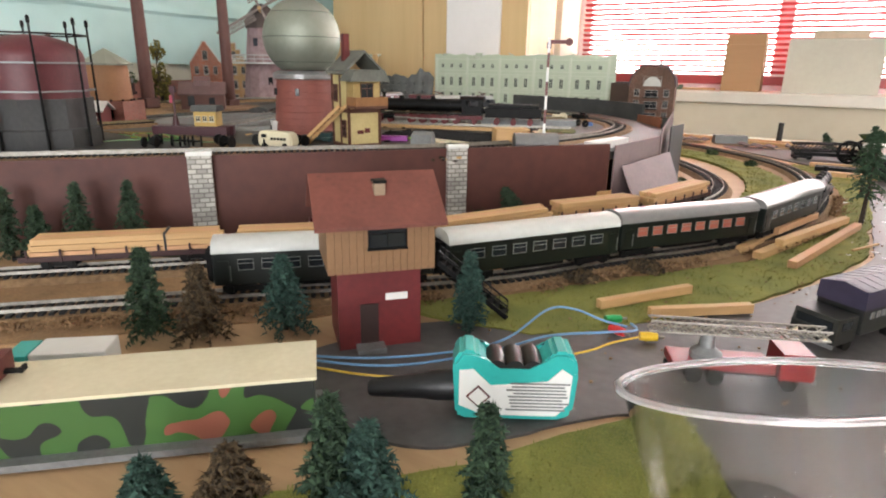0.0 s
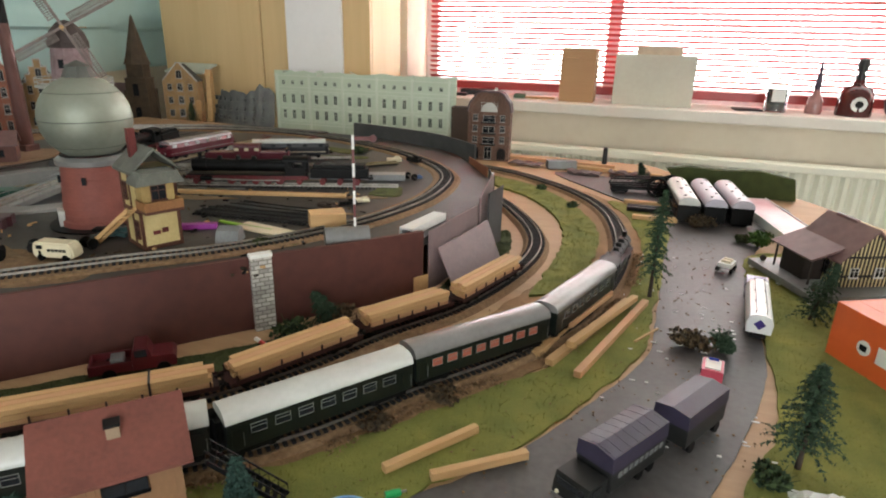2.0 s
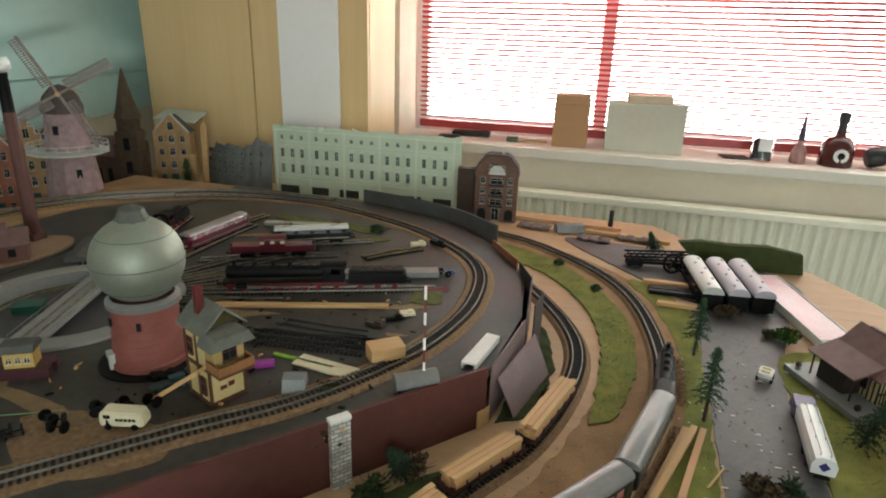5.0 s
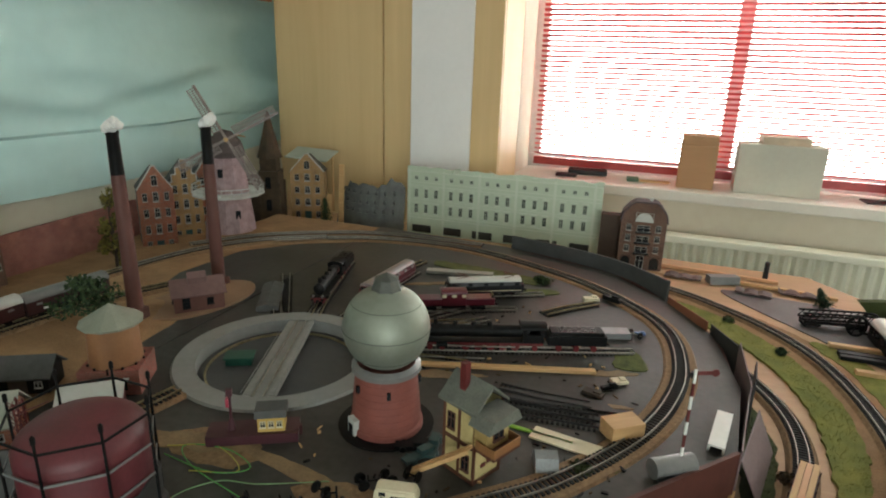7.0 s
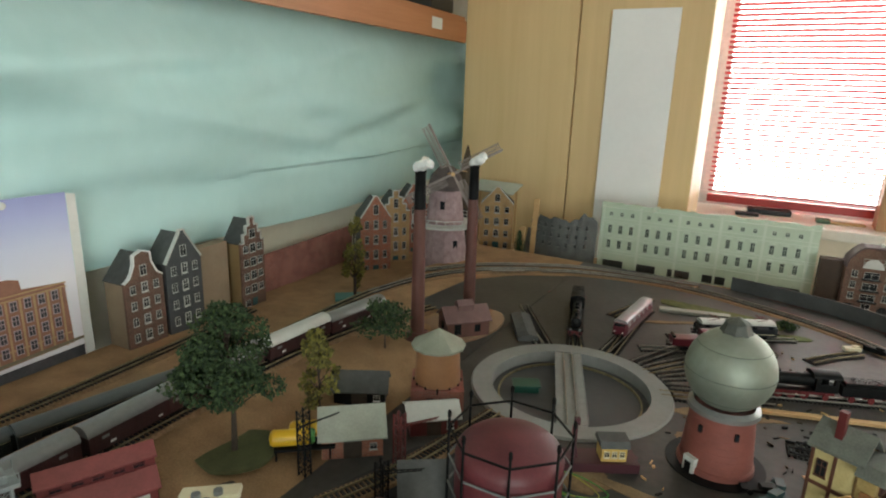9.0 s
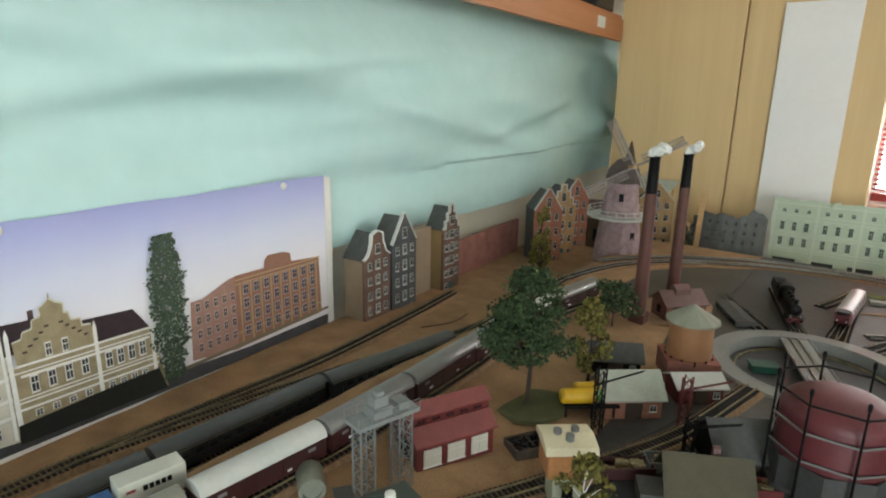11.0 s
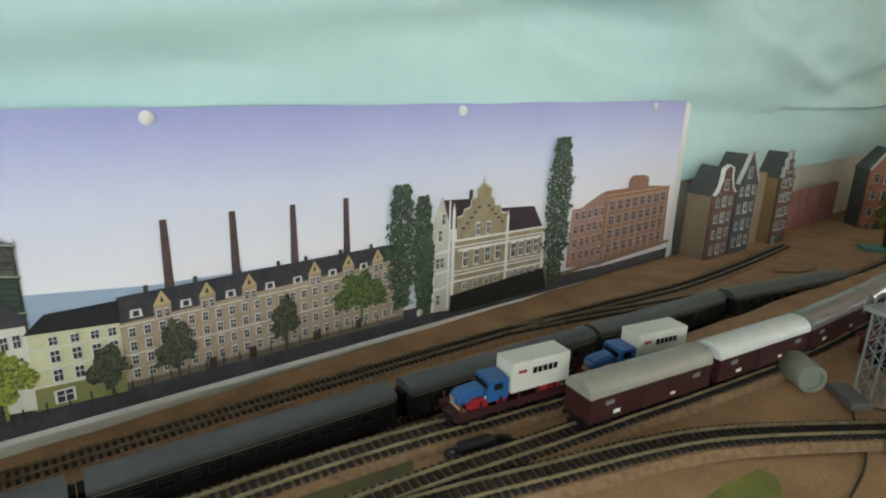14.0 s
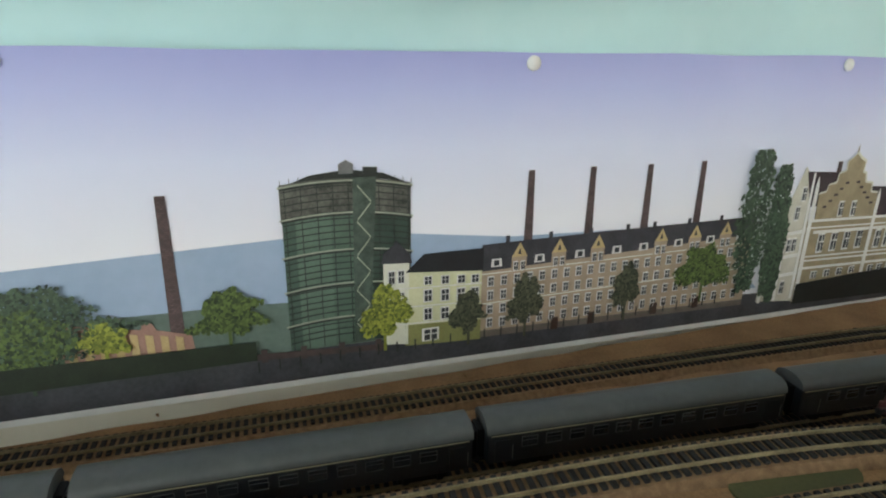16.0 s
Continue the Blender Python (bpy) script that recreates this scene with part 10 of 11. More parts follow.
    flat("villa_gable", g, 0.0030, vi)
    for (a, za), (c, zc) in zip(g[2:], g[3:]):
        flat("gable_coping", [(a - 0.0008, za - 0.0012), (c - 0.0008, zc - 0.0012), (c + 0.0008, zc + 0.0014), (a + 0.0008, za + 0.0014)], 0.0034, cream_print)
    for k in range(5):
        for d in (-1, 1):
            q, z = -0.068 + d * (0.010 + 0.008 * k), 1.232 - 0.0075 * k
            flat("gable_brick_step", [(q - 0.003, z), (q + 0.003, z), (q + 0.003, z + 0.003), (q - 0.003, z + 0.003)], 0.0033, maroon)
    flat("villa_pinnacle", [(-0.0715, 1.272), (-0.0685, 1.272), (-0.070, 1.283)], 0.0032, vi)
    for z, hh in ((1.117, 0.0035), (1.128, 0.0025), (1.134, 0.002), (1.174, 0.002), (1.183, 0.0035)):
        flat("villa_course", [(-0.134, z + 0.001), (0.086, z - 0.005), (0.086, z - 0.005 + hh), (-0.134, z + 0.001 + hh)], 0.0034, pale)
    for s, z1 in ((-0.130, 1.245), (-0.013, 1.222), (0.078, 1.19)):
        flat("villa_pier", [(s - 0.0035, 1.070), (s + 0.0035, 1.070), (s + 0.0028, z1 - 0.012), (s, z1), (s - 0.0028, z1 - 0.012)], 0.0036, pale)
    windows([(-0.104 + 0.0235 * c, 1.1425) for c in range(4)] + [(0.003 + 0.0185 * c, 1.139) for c in range(4)], 0.0085, 0.0225, 0.0036, pale)
    flat("blind_arcade", [(-0.120, 1.1675), (0.072, 1.1625), (0.072, 1.1665), (-0.120, 1.1715)], 0.0036, pale)
    windows([(-0.104 + 0.0235 * c, 1.104) for c in range(4)] + [(0.003 + 0.0185 * c, 1.102) for c in range(4)], 0.0080, 0.0085, 0.0036, pale)
    windows([(-0.080, 1.190), (-0.057, 1.189)], 0.0065, 0.0175, 0.0036, pale)
    flat("villa_hedge", [(-0.134, 1.069), (0.095, 1.062), (0.083, 1.104), (0.02, 1.103), (-0.133, 1.098)], 0.0042, mat("printed_black_hedge", (0.010, 0.012, 0.009), (0.004, 0.005, 0.004), rough=0.6, scale=120))
    # factory
    fb, fs = mat("printed_brick_orange", (0.33, 0.165, 0.11), (0.22, 0.105, 0.07), rough=0.5, scale=50), mat("printed_brick_pink", (0.38, 0.225, 0.18), (0.28, 0.16, 0.125), rough=0.5, scale=50)
    flat("factory_side", [(0.150, 1.090), (0.255, 1.076), (0.252, 1.224), (0.238, 1.222), (0.18, 1.20), (0.155, 1.20)], 0.0020, fs)
    flat("factory", [(0.252, 1.078), (0.480, 1.084), (0.475, 1.214), (0.395, 1.222), (0.393, 1.240), (0.375, 1.246), (0.335, 1.248), (0.325, 1.240), (0.323, 1.224), (0.252, 1.225)], 0.0024, fb)
    oc = mat("printed_gold", (0.48, 0.32, 0.16), rough=0.5)
    for z in (1.108, 1.206, 1.214):
        flat("factory_course", [(0.252, z), (0.478, z - 0.002), (0.478, z + 0.001), (0.252, z + 0.003)], 0.0028, oc)
    for c in range(9):
        s = 0.262 + 0.0255 * c
        flat("factory_pilaster", [(s - 0.002, 1.082), (s + 0.002, 1.082), (s + 0.002, 1.208), (s - 0.002, 1.208)], 0.0030, oc)
    windows([(0.275 + 0.0255 * c, 1.185 - 0.0285 * r) for c in range(8) for r in range(4)], 0.010, 0.017, 0.0028, mat("printed_mauve_frame", (0.46, 0.37, 0.40), rough=0.5))
    windows([(0.168 + 0.019 * c, 1.180 - 0.026 * r) for c in range(5) for r in range(4)], 0.007, 0.014, 0.0024, mat("printed_pink_frame", (0.58, 0.44, 0.40), rough=0.5))
    flat("wall_coping", [(0.12, 1.078), (0.50, 1.086), (0.50, 1.092), (0.12, 1.085)], 0.0034, mat("printed_wall", (0.208, 0.176, 0.112), rough=0.5))

    # trees: clouds of small printed leaf dabs
    def printed_tree(s0, s1, z0, z1, material, n=260, shape="round", size=0.0030, off=0.0046):
        b = B()
        for k in range(n):
            if shape == "poplar":
                u = rnd.random()
                half = (s1 - s0) / 2 * (0.35 + 0.85 * math.sin(math.pi * min(1, 0.12 + 0.8 * (1 - u)))) * (1 + 0.45 * noise.noise(Vector((s0 * 31, u * 22, 2)))) * (0.7 + 0.3 * rnd.random())
                s, z = (s0 + s1) / 2 + rnd.uniform(-1, 1) * half, z0 + (z1 - z0) * u
            else:
                a = rnd.uniform(0, 6.283)
                r = math.sqrt(rnd.random()) * (0.72 + 0.55 * noise.noise(Vector((math.cos(a) * 2.2, math.sin(a) * 2.2, s0 * 9))) + 0.2 * rnd.random())
                s, z = (s0 + s1) / 2 + r * math.cos(a) * (s1 - s0) / 2, z0 + (z1 - z0) * (0.58 + 0.42 * r * math.sin(a))
                s = (s0 + s1) / 2 + (s - (s0 + s1) / 2) * (1.3 - 0.8 * (z - z0) / (z1 - z0)) * (1 + 0.25 * noise.noise(Vector((s0 * 40, z * 150, 6))))
            q = size * rnd.uniform(0.5, 1.3)
            o = off + 0.0006 * rnd.random()
            vs = [b.verts.new((o, s + q * math.cos(a2) * rnd.uniform(0.6, 1), z + q * math.sin(a2) * rnd.uniform(0.6, 1))) for a2 in (0.3, 1.4, 2.6, 3.7, 5.0)]
            b.faces.new(vs)
        if shape != "poplar":
            box(b, off, (s0 + s1) / 2, z0 - 0.006, 0.0006, 0.003, (z1 - z0) * 0.4)
        part("printed_tree", b, material, t)

    g1 = mat("printed_poplar_green", (0.033, 0.0561, 0.0264), (0.01188, 0.02112, 0.0132), rough=0.6, scale=90, spread=0.2)
    g2 = mat("printed_leaf_green", (0.066, 0.1056, 0.0264), (0.0231, 0.0429, 0.0132), rough=0.6, scale=90, spread=0.2)
    g3 = mat("printed_bright_green", (0.192, 0.24, 0.024), (0.0594, 0.0858, 0.0099), rough=0.6, scale=90, spread=0.2)
    g4 = mat("printed_brown_green", (0.0792, 0.0726, 0.0462), (0.0297, 0.0297, 0.0198), rough=0.6, scale=90, spread=0.2)
    for m, a, b in ((g1, (0.085, 0.13, 0.075), (0.006, 0.012, 0.008)), (g2, (0.13, 0.18, 0.045), (0.010, 0.02, 0.008)), (g3, (0.32, 0.34, 0.05), (0.04, 0.06, 0.01)), (g4, (0.10, 0.105, 0.06), (0.010, 0.012, 0.008))):
        leaf_tones(m, a, b)
    for a in ((0.082, 0.142, 1.072, 1.332), (-0.25, -0.205, 1.10, 1.282), (-0.205, -0.175, 1.09, 1.262), (-0.19, -0.17, 1.08, 1.22)):
        printed_tree(*a, g1, 2600 if a[0] > 0 else 1500, "poplar", 0.0030)
    for a, m in (((-0.345, -0.245, 1.100, 1.172), g2), ((-0.732, -0.672, 1.098, 1.168), g3), ((-0.890, -0.815, 1.122, 1.184), g2), ((-1.10, -0.935, 1.105, 1.208), g1), ((-1.06, -0.98, 1.11, 1.185), g2), ((-1.3, -1.12, 1.105, 1.21), g1), ((-0.632, -0.585, 1.09, 1.152), g4), ((-0.565, -0.515, 1.09, 1.160), g4), ((-0.430, -0.385, 1.09, 1.157), g4), ((-0.985, -0.93, 1.12, 1.165), g3)):
        printed_tree(*a, m, 2600, "round", 0.0023)
    flat("hedge", [(-1.2, 1.106), (-0.83, 1.102), (-0.83, 1.122), (-1.05, 1.128), (-1.2, 1.145)], 0.0052, mat("printed_dark_hedge", (0.0231, 0.033, 0.0165), (0.01188, 0.01716, 0.00924), rough=0.6, scale=70))
    flat("red_gable_wall", [(-1.02, 1.118), (-0.884, 1.118), (-0.886, 1.137), (-0.915, 1.146), (-0.918, 1.153), (-0.926, 1.154), (-0.928, 1.148), (-1.02, 1.168)], 0.0020, fs)
    for k in range(9):
        q = -1.00 + 0.0125 * k
        flat("ochre_wall_panel", [(q, 1.120), (q + 0.0065, 1.120), (q + 0.0065, 1.156 - 0.0025 * k), (q, 1.158 - 0.0025 * k)], 0.0026, ochre)
    for k in range(34):
        s = -0.83 + 0.02 * k
        if s < -0.25:
            flat("iron_fence_post", [(s, 1.088), (s + 0.0015, 1.088), (s + 0.0015, 1.100), (s, 1.100)], 0.0044, gd)
    for s in (-1.0, -0.545, -0.118, 0.385):
        b = B()
        lathe(b, [(0.0075, 0.0), (0.0072, 0.002), (0.004, 0.0042), (0, 0.0046)], 16, m=Matrix.Translation((0.0006, s, 1.381)) @ Matrix.Rotation(radians(90), 4, "Y"))
        part("drawing_pin", b, WHITE, t, "round white drawing pin", smooth=True)


# ---- yard ----
def yard_stock():
    def spot(pts, y, flip=False):
        path = smooth_path([(p[0], p[1], 0) for p in pts], 0.004)
        i = min(range(1, len(path) - 1), key=lambda k: abs(path[k].y - y))
        d = path[i + 1] - path[i - 1]
        z0, z1 = ground(path[i - 1].x, path[i - 1].y - 0.05), ground(path[i + 1].x, path[i + 1].y + 0.05)
        return pose(path[i].x, path[i].y, ground(path[i].x, path[i].y) + 0.0112, 0, 0, math.degrees(math.atan2(d.y, d.x)) + (180 if flip else 0)), z0, z1

    navy = mat("dark_blue_grey_coach", (0.01056, 0.0132, 0.01716), (0.0066, 0.00858, 0.01122), rough=0.4)
    droof = mat("dark_grey_roof", (0.0825, 0.0891, 0.0891), (0.0561, 0.06072, 0.06072), rough=0.45, scale=14)
    for k, y in enumerate((-1.10, -0.803, -0.506, -0.208, 0.085, 0.367)):
        coach(spot(COACH_PTS, y)[0], "long dark grey express coach with a grey roof", 0.283, navy, droof, n=11, winframe=mat("dull_window_frame", (0.066, 0.0726, 0.0726), rough=0.5), group="express coaches", stripe=mat("yellowish_line", (0.28, 0.256, 0.16), rough=0.5), rise=0.0095)
    for k, (y, roof) in enumerate(((-0.195, "tan"), (-0.025, "pale"), (0.14, "grey"), (0.305, "grey"), (0.47, "grey"), (0.645, "pale"), (0.81, "grey"))):
        rm = {"pale": PALEROOF, "grey": GREYROOF, "tan": mat("dusty_tan_roof", (0.288, 0.276, 0.232), (0.224, 0.216, 0.176), rough=0.35, scale=14)}[roof]
        covered_van(spot(FREIGHT_PTS, y)[0], "red-brown covered van with a %s curved roof" % roof, 0.158, rm)
    blue = mat("bright_blue_cab", (0.024, 0.104, 0.288), (0.02, 0.08, 0.224), rough=0.35)
    rw = mat("red_wheel_plastic", (0.32, 0.016, 0.024), rough=0.4)
    body = mat("cream_grey_body", (0.58, 0.58, 0.5), (0.52, 0.52, 0.45), rough=0.45)
    for y in (-0.305, -0.150):
        m = spot(FLAT_PTS, y)[0]
        flat_wagon(m, "red-brown low-sided wagon carrying a toy lorry", 0.135, group="low-sided wagons", sides=0.007)
        t = lorry(m @ at(0.014, 0, 0.0126, 180), "blue bonneted lorry with a cream box body and red wheels", body, blue, L=0.094, W=0.027, H=0.040, wheels=rw)
        b = B()
        prism(b, [(-0.013, 0.007), (0.014, 0.007), (0.0165, 0.010), (0.015, 0.0165), (0.010, 0.0195), (-0.013, 0.0215)], 0.0165, m=Matrix.Translation((0.060, 0, 0)) @ Matrix.Rotation(radians(-90), 4, "Z"))
        bmesh.ops.bevel(b, geom=list(b.edges), offset=0.0022, segments=3, affect="EDGES")
        part("bonnet", b, blue, t, smooth=True)
        for s in (-1, 1):
            b = B()
            prism(b, [(-0.011, 0.004), (-0.009, 0.010), (-0.003, 0.0135), (0.005, 0.0125), (0.010, 0.008), (0.0105, 0.005)], 0.0065, m=Matrix.Translation((0.057, s * 0.0102, 0)) @ Matrix.Rotation(radians(-90), 4, "Z"))
            part("mudguard", b, rw, t, "red rounded mudguard")
        b = B()
        box(b, 0.0765, 0, 0.008, 0.001, 0.008, 0.0075)
        part("radiator_grille", b, GREYMETAL, t)
        for s in (-1, 1):
            b = B()
            for k in range(5):
                box(b, -0.028 + 0.006 * k, s * 0.0137, 0.026, 0.0045, 0.0005, 0.006)
            part("lettering_bar", b, SOOT, t, "dark lettering bars")
            b = B()
            box(b, 0.010, s * 0.0137, 0.029, 0.009, 0.0005, 0.003)
            part("red_mark", b, rw, t, "red slanted mark")
        for s in (-1, 1):
            b = B()
            box(b, s * 0.055, 0, 0, 0.004, 0.028, 0.003)
            solid("wooden_chock", b, PINE, "pale wooden chock strip on the wagon", "chock", m=m @ at(0, 0, 0.0126))


def point_motor():
    """Black point motor beside the turnout, with its lever and two screws."""
    t = thing("point_motor", at(-1.487, -0.360, ground(-1.487, -0.36) + 0.001, 82), "black plastic point motor lying beside the turnout", "point motor")
    b = B()
    slab(b, [(-0.032, -0.006), (0.026, -0.008), (0.034, 0.0), (0.026, 0.007), (-0.032, 0.006)], 0, 0.005)
    part("base", b, BLACK, t)
    b = B()
    box(b, -0.004, 0, 0.005, 0.034, 0.010, 0.006, bevel=0.0015)
    part("cover", b, BLACK, t, smooth=True)
    b = B()
    bar(b, (0.018, 0.0, 0.007), (0.030, -0.010, 0.007), 0.002, 0.003)
    part("lever", b, SOOT, t)
    for x in (-0.027, 0.022):
        b = B()
        rod(b, (x, 0, 0.005), (x, 0, 0.0062), 0.0018, seg=10)
        part("screw", b, STEEL, t)


def yard_buildings():
    # steel coaling gantry
    def lattice(b, x, y, z0, z1, w):
        c = [(x + sx * w / 2, y + sy * w / 2) for sx, sy in ((-1, -1), (1, -1), (1, 1), (-1, 1))]
        for p in c:
            bar(b, (*p, z0), (*p, z1), 0.0018, 0.0018)
        n = 6
        for k in range(n):
            za, zb = z0 + (z1 - z0) * k / n, z0 + (z1 - z0) * (k + 1) / n
            for i in range(4):
                p, q = c[i], c[(i + 1) % 4]
                rod(b, (*p, za), (*q, zb), 0.0006, seg=4)
                rod(b, (*q, za), (*p, zb), 0.0006, seg=4)

    gz = ground(-1.36, 0.095)
    lg = mat("light_grey_steel", (0.216, 0.232, 0.232), (0.16, 0.172, 0.172), rough=0.5)
    t = thing("steel_gantry", at(-1.332, 0.070, gz, 76), "light grey lattice steel gantry with a hoist on top", "gantry")
    for x in (-0.034, 0.034):
        b = B()
        lattice(b, x * 0.76, 0, 0, 0.10, 0.018)
        part("leg", b, lg, t)
    b = B()
    box(b, 0, 0, 0.10, 0.082, 0.032, 0.005)
    part("deck", b, lg, t)
    b = B()
    box(b, -0.006, 0, 0.105, 0.026, 0.022, 0.012, bevel=0.001)
    box(b, -0.006, 0, 0.117, 0.018, 0.016, 0.012, bevel=0.001)
    box(b, -0.006, 0, 0.129, 0.010, 0.010, 0.005)
    box(b, 0.024, 0, 0.105, 0.016, 0.018, 0.009)
    part("hoist", b, lg, t)
    b = B()
    for s in (-1, 1):
        rod(b, (-0.041, s * 0.0155, 0.116), (0.041, s * 0.0155, 0.116), 0.0006, seg=4)
        for k in range(6):
            rod(b, (-0.041 + 0.0164 * k, s * 0.0155, 0.105), (-0.041 + 0.0164 * k, s * 0.0155, 0.116), 0.0006, seg=4)
    part("railing", b, lg, t)
    # signal tower with green roof
    z = ground(-1.24, -0.03)
    t = thing("green_roofed_signal_tower", at(-1.238, -0.022, z, -19) @ Matrix.Diagonal((0.86, 0.86, 0.97, 1)), "cream signal tower with glazed cabin and dark green hipped roof", "signal box")
    b = B()
    box(b, 0, 0, 0, 0.072, 0.066, 0.052)
    part("lower_wall", b, CREAM, t)
    b = B()
    box(b, 0.0, 0, 0.052, 0.075, 0.069, 0.009)
    part("brick_band", b, ORANGEBRICK, t)
    b = B()
    box(b, 0, 0, 0.061, 0.070, 0.064, 0.031)
    part("glazing", b, DARKGLASS, t)
    b = B()
    for x in (-0.036, 0.0, 0.036):
        for y in (-0.033, 0.033):
            box(b, x, y, 0.061, 0.0036, 0.003, 0.031)
    for y in (-0.0325, 0.0325):
        for x in (-0.0362, 0.0362):
            box(b, x, y, 0.061, 0.003, 0.0034, 0.031)
    for zz in (0.0608, 0.0888):
        box(b, 0, -0.033, zz, 0.074, 0.003, 0.003)
        box(b, 0, 0.033, zz, 0.074, 0.003, 0.003)
        box(b, -0.036, 0, zz, 0.003, 0.066, 0.003)
        box(b, 0.036, 0, zz, 0.003, 0.066, 0.003)
    part("cabin_frame", b, WHITE, t)
    b = B()
    box(b, 0.0356, 0.006, 0.0635, 0.002, 0.046, 0.025)
    part("side_panel", b, mat("orange_side_boarding", (0.34, 0.12, 0.05), (0.25, 0.085, 0.035), rough=0.6, scale=40), t, "orange-brown boarded side")
    b = B()
    vs = [b.verts.new((x, y, 0.092)) for x, y in ((-0.050, -0.047), (0.050, -0.047), (0.050, 0.047), (-0.050, 0.047))]
    us = [b.verts.new((v.co.x, v.co.y, 0.0955)) for v in vs]
    tp = [b.verts.new((x, 0, 0.119)) for x in (-0.008, 0.008)]
    b.faces.new(vs[::-1])
    for k in range(4):
        b.faces.new((vs[k], vs[(k + 1) % 4], us[(k + 1) % 4], us[k]))
    b.faces.new((us[0], us[1], tp[1], tp[0]))
    b.faces.new((us[2], us[3], tp[0], tp[1]))
    b.faces.new((us[1], us[2], tp[1]))
    b.faces.new((us[3], us[0], tp[0]))
    part("roof", b, mat("dark_green_roof", (0.033, 0.0561, 0.0462), (0.0231, 0.0396, 0.033), rough=0.5, scale=25), t)
    b = B()
    lathe(b, [(0.006, 0.110), (0.006, 0.124), (0, 0.125)], 12)
    part("chimney", b, WHITE, t)
    window_pieces(t, [(-0.016, -0.0336, 0.016, 0), (0.012, -0.0336, 0.016, 0)], 0.008, 0.016, frame=WHITE)
    window_pieces(t, [(0.0365, 0.0, 0.016, 90)], 0.016, 0.018, frame=WHITE)
    bush(-1.175, -0.055, z, 0.014, "green creeper at the corner of the signal tower", LEAF, 91, 200, 1.3)
    # red engine shed
    z = ground(-1.31, 0.19)
    t = thing("red_engine_shed", at(-1.338, 0.196, z, 66) @ Matrix.Diagonal((0.88, 0.88, 1.0, 1)), "dark red workshop with a pinkish roof and pale windows", "workshop")
    b = B()
    box(b, 0, 0, 0, 0.13, 0.076, 0.042)
    part("wall", b, OXIDE, t)
    pr = mat("pinkish_red_roof", (0.20, 0.05, 0.046), (0.13, 0.032, 0.03), rough=0.55, scale=30)
    b = B()
    prism(b, [(-0.044, 0.038), (0.044, 0.038), (0.044, 0.041), (0.02, 0.058), (-0.02, 0.058), (-0.044, 0.041)], 0.138)
    part("roof", b, pr, t)
    b = B()
    box(b, 0, 0, 0.057, 0.136, 0.034, 0.013)
    cl = part("clerestory", b, OXIDE, t)
    b = B()
    gable_roof(b, 0.136, 0.034, 0.070, 0.010, 0.003)
    part("clerestory_roof", b, pr, t)
    window_pieces(t, [(x, -0.0386, 0.008, 0) for x in (-0.04, 0, 0.04)], 0.028, 0.024, frame=PANEFRAME, pane=mat("frosted_pane", (0.52, 0.5, 0.42), (0.45, 0.43, 0.36), rough=0.4))
    window_pieces(t, [(x, -0.0176, 0.060, 0) for x in (-0.048, -0.024, 0, 0.024, 0.048)], 0.014, 0.006, frame=OXIDE)
    window_pieces(t, [(-0.0656, 0, 0.004, -90)], 0.024, 0.034, frame=SOOT, name="gate")
    # orange switch tower
    z = ground(-1.17, 0.215)
    b = B()
    pts = [(0.085 * (1 + 0.2 * noise.noise(Vector((math.cos(a), math.sin(a), 4)))) * math.cos(a), 0.06 * math.sin(a)) for a in [k * math.pi / 14 for k in range(28)]]
    slab(b, pts, -0.003, 0.004)
    solid("dark_ground_plate", b, mat("charcoal_ground", (0.033, 0.033, 0.03432), (0.0198, 0.0198, 0.02046), rough=0.85, scale=40, bump=0.4), "charcoal grey ground plate under the switch tower", "ground plate", m=at(-1.15, 0.19, z, 30))
    t = thing("orange_switch_tower", at(-1.172, 0.218, z + 0.004, 40), "narrow switch tower with an orange upper storey and cream roof", "building")
    b = B()
    box(b, 0, 0, 0, 0.036, 0.034, 0.046)
    part("lower_wall", b, mat("pale_green_wall", (0.46, 0.48, 0.36), (0.4, 0.42, 0.31), rough=0.6), t)
    b = B()
    box(b, 0, 0, 0.046, 0.054, 0.050, 0.036, bevel=0.001)
    part("upper_wall", b, mat("orange_tan_wall", (0.48, 0.22, 0.08), (0.32, 0.144, 0.052), rough=0.6, scale=25), t)
    b = B()
    prism(b, [(-0.030, 0.080), (0.030, 0.080), (0.026, 0.088), (0, 0.093), (-0.026, 0.088)], 0.062)
    part("roof", b, CREAM, t)
    b = B()
    for x, y in ((-0.012, 0.0), (0.01, 0.004), (0.0, -0.012)):
        rod(b, (x, y, 0.088), (x, y, 0.098), 0.005, seg=10)
    part("roof_clutter", b, GREYMETAL, t)
    window_pieces(t, [(0, -0.0176, 0.018, 0)], 0.012, 0.014, frame=SOOT)
    tree(-1.118, 0.150, z, 0.125, 0.036, "small birch with yellow-green leaves", LEAFYELLOW, 93, trunk=0.25, clumps=26, n=34, size=0.003, birch=True, name="birch_tree")
    # half-timbered cottage
    z = ground(-1.04, 0.30)
    t = thing("half_timbered_cottage", at(-1.035, 0.315, z, 27), "small half-timbered cottage with an olive roof and brick gable", "cottage")
    b = B()
    box(b, 0, 0, 0, 0.082, 0.056, 0.042)
    part("wall", b, CREAM, t)
    b = B()
    gable_body(b, 0.082, 0.056, 0.042, 0.028)
    part("gable", b, ORANGEBRICK, t)
    b = B()
    gable_roof(b, 0.084, 0.056, 0.041, 0.028, 0.010, 0.003)
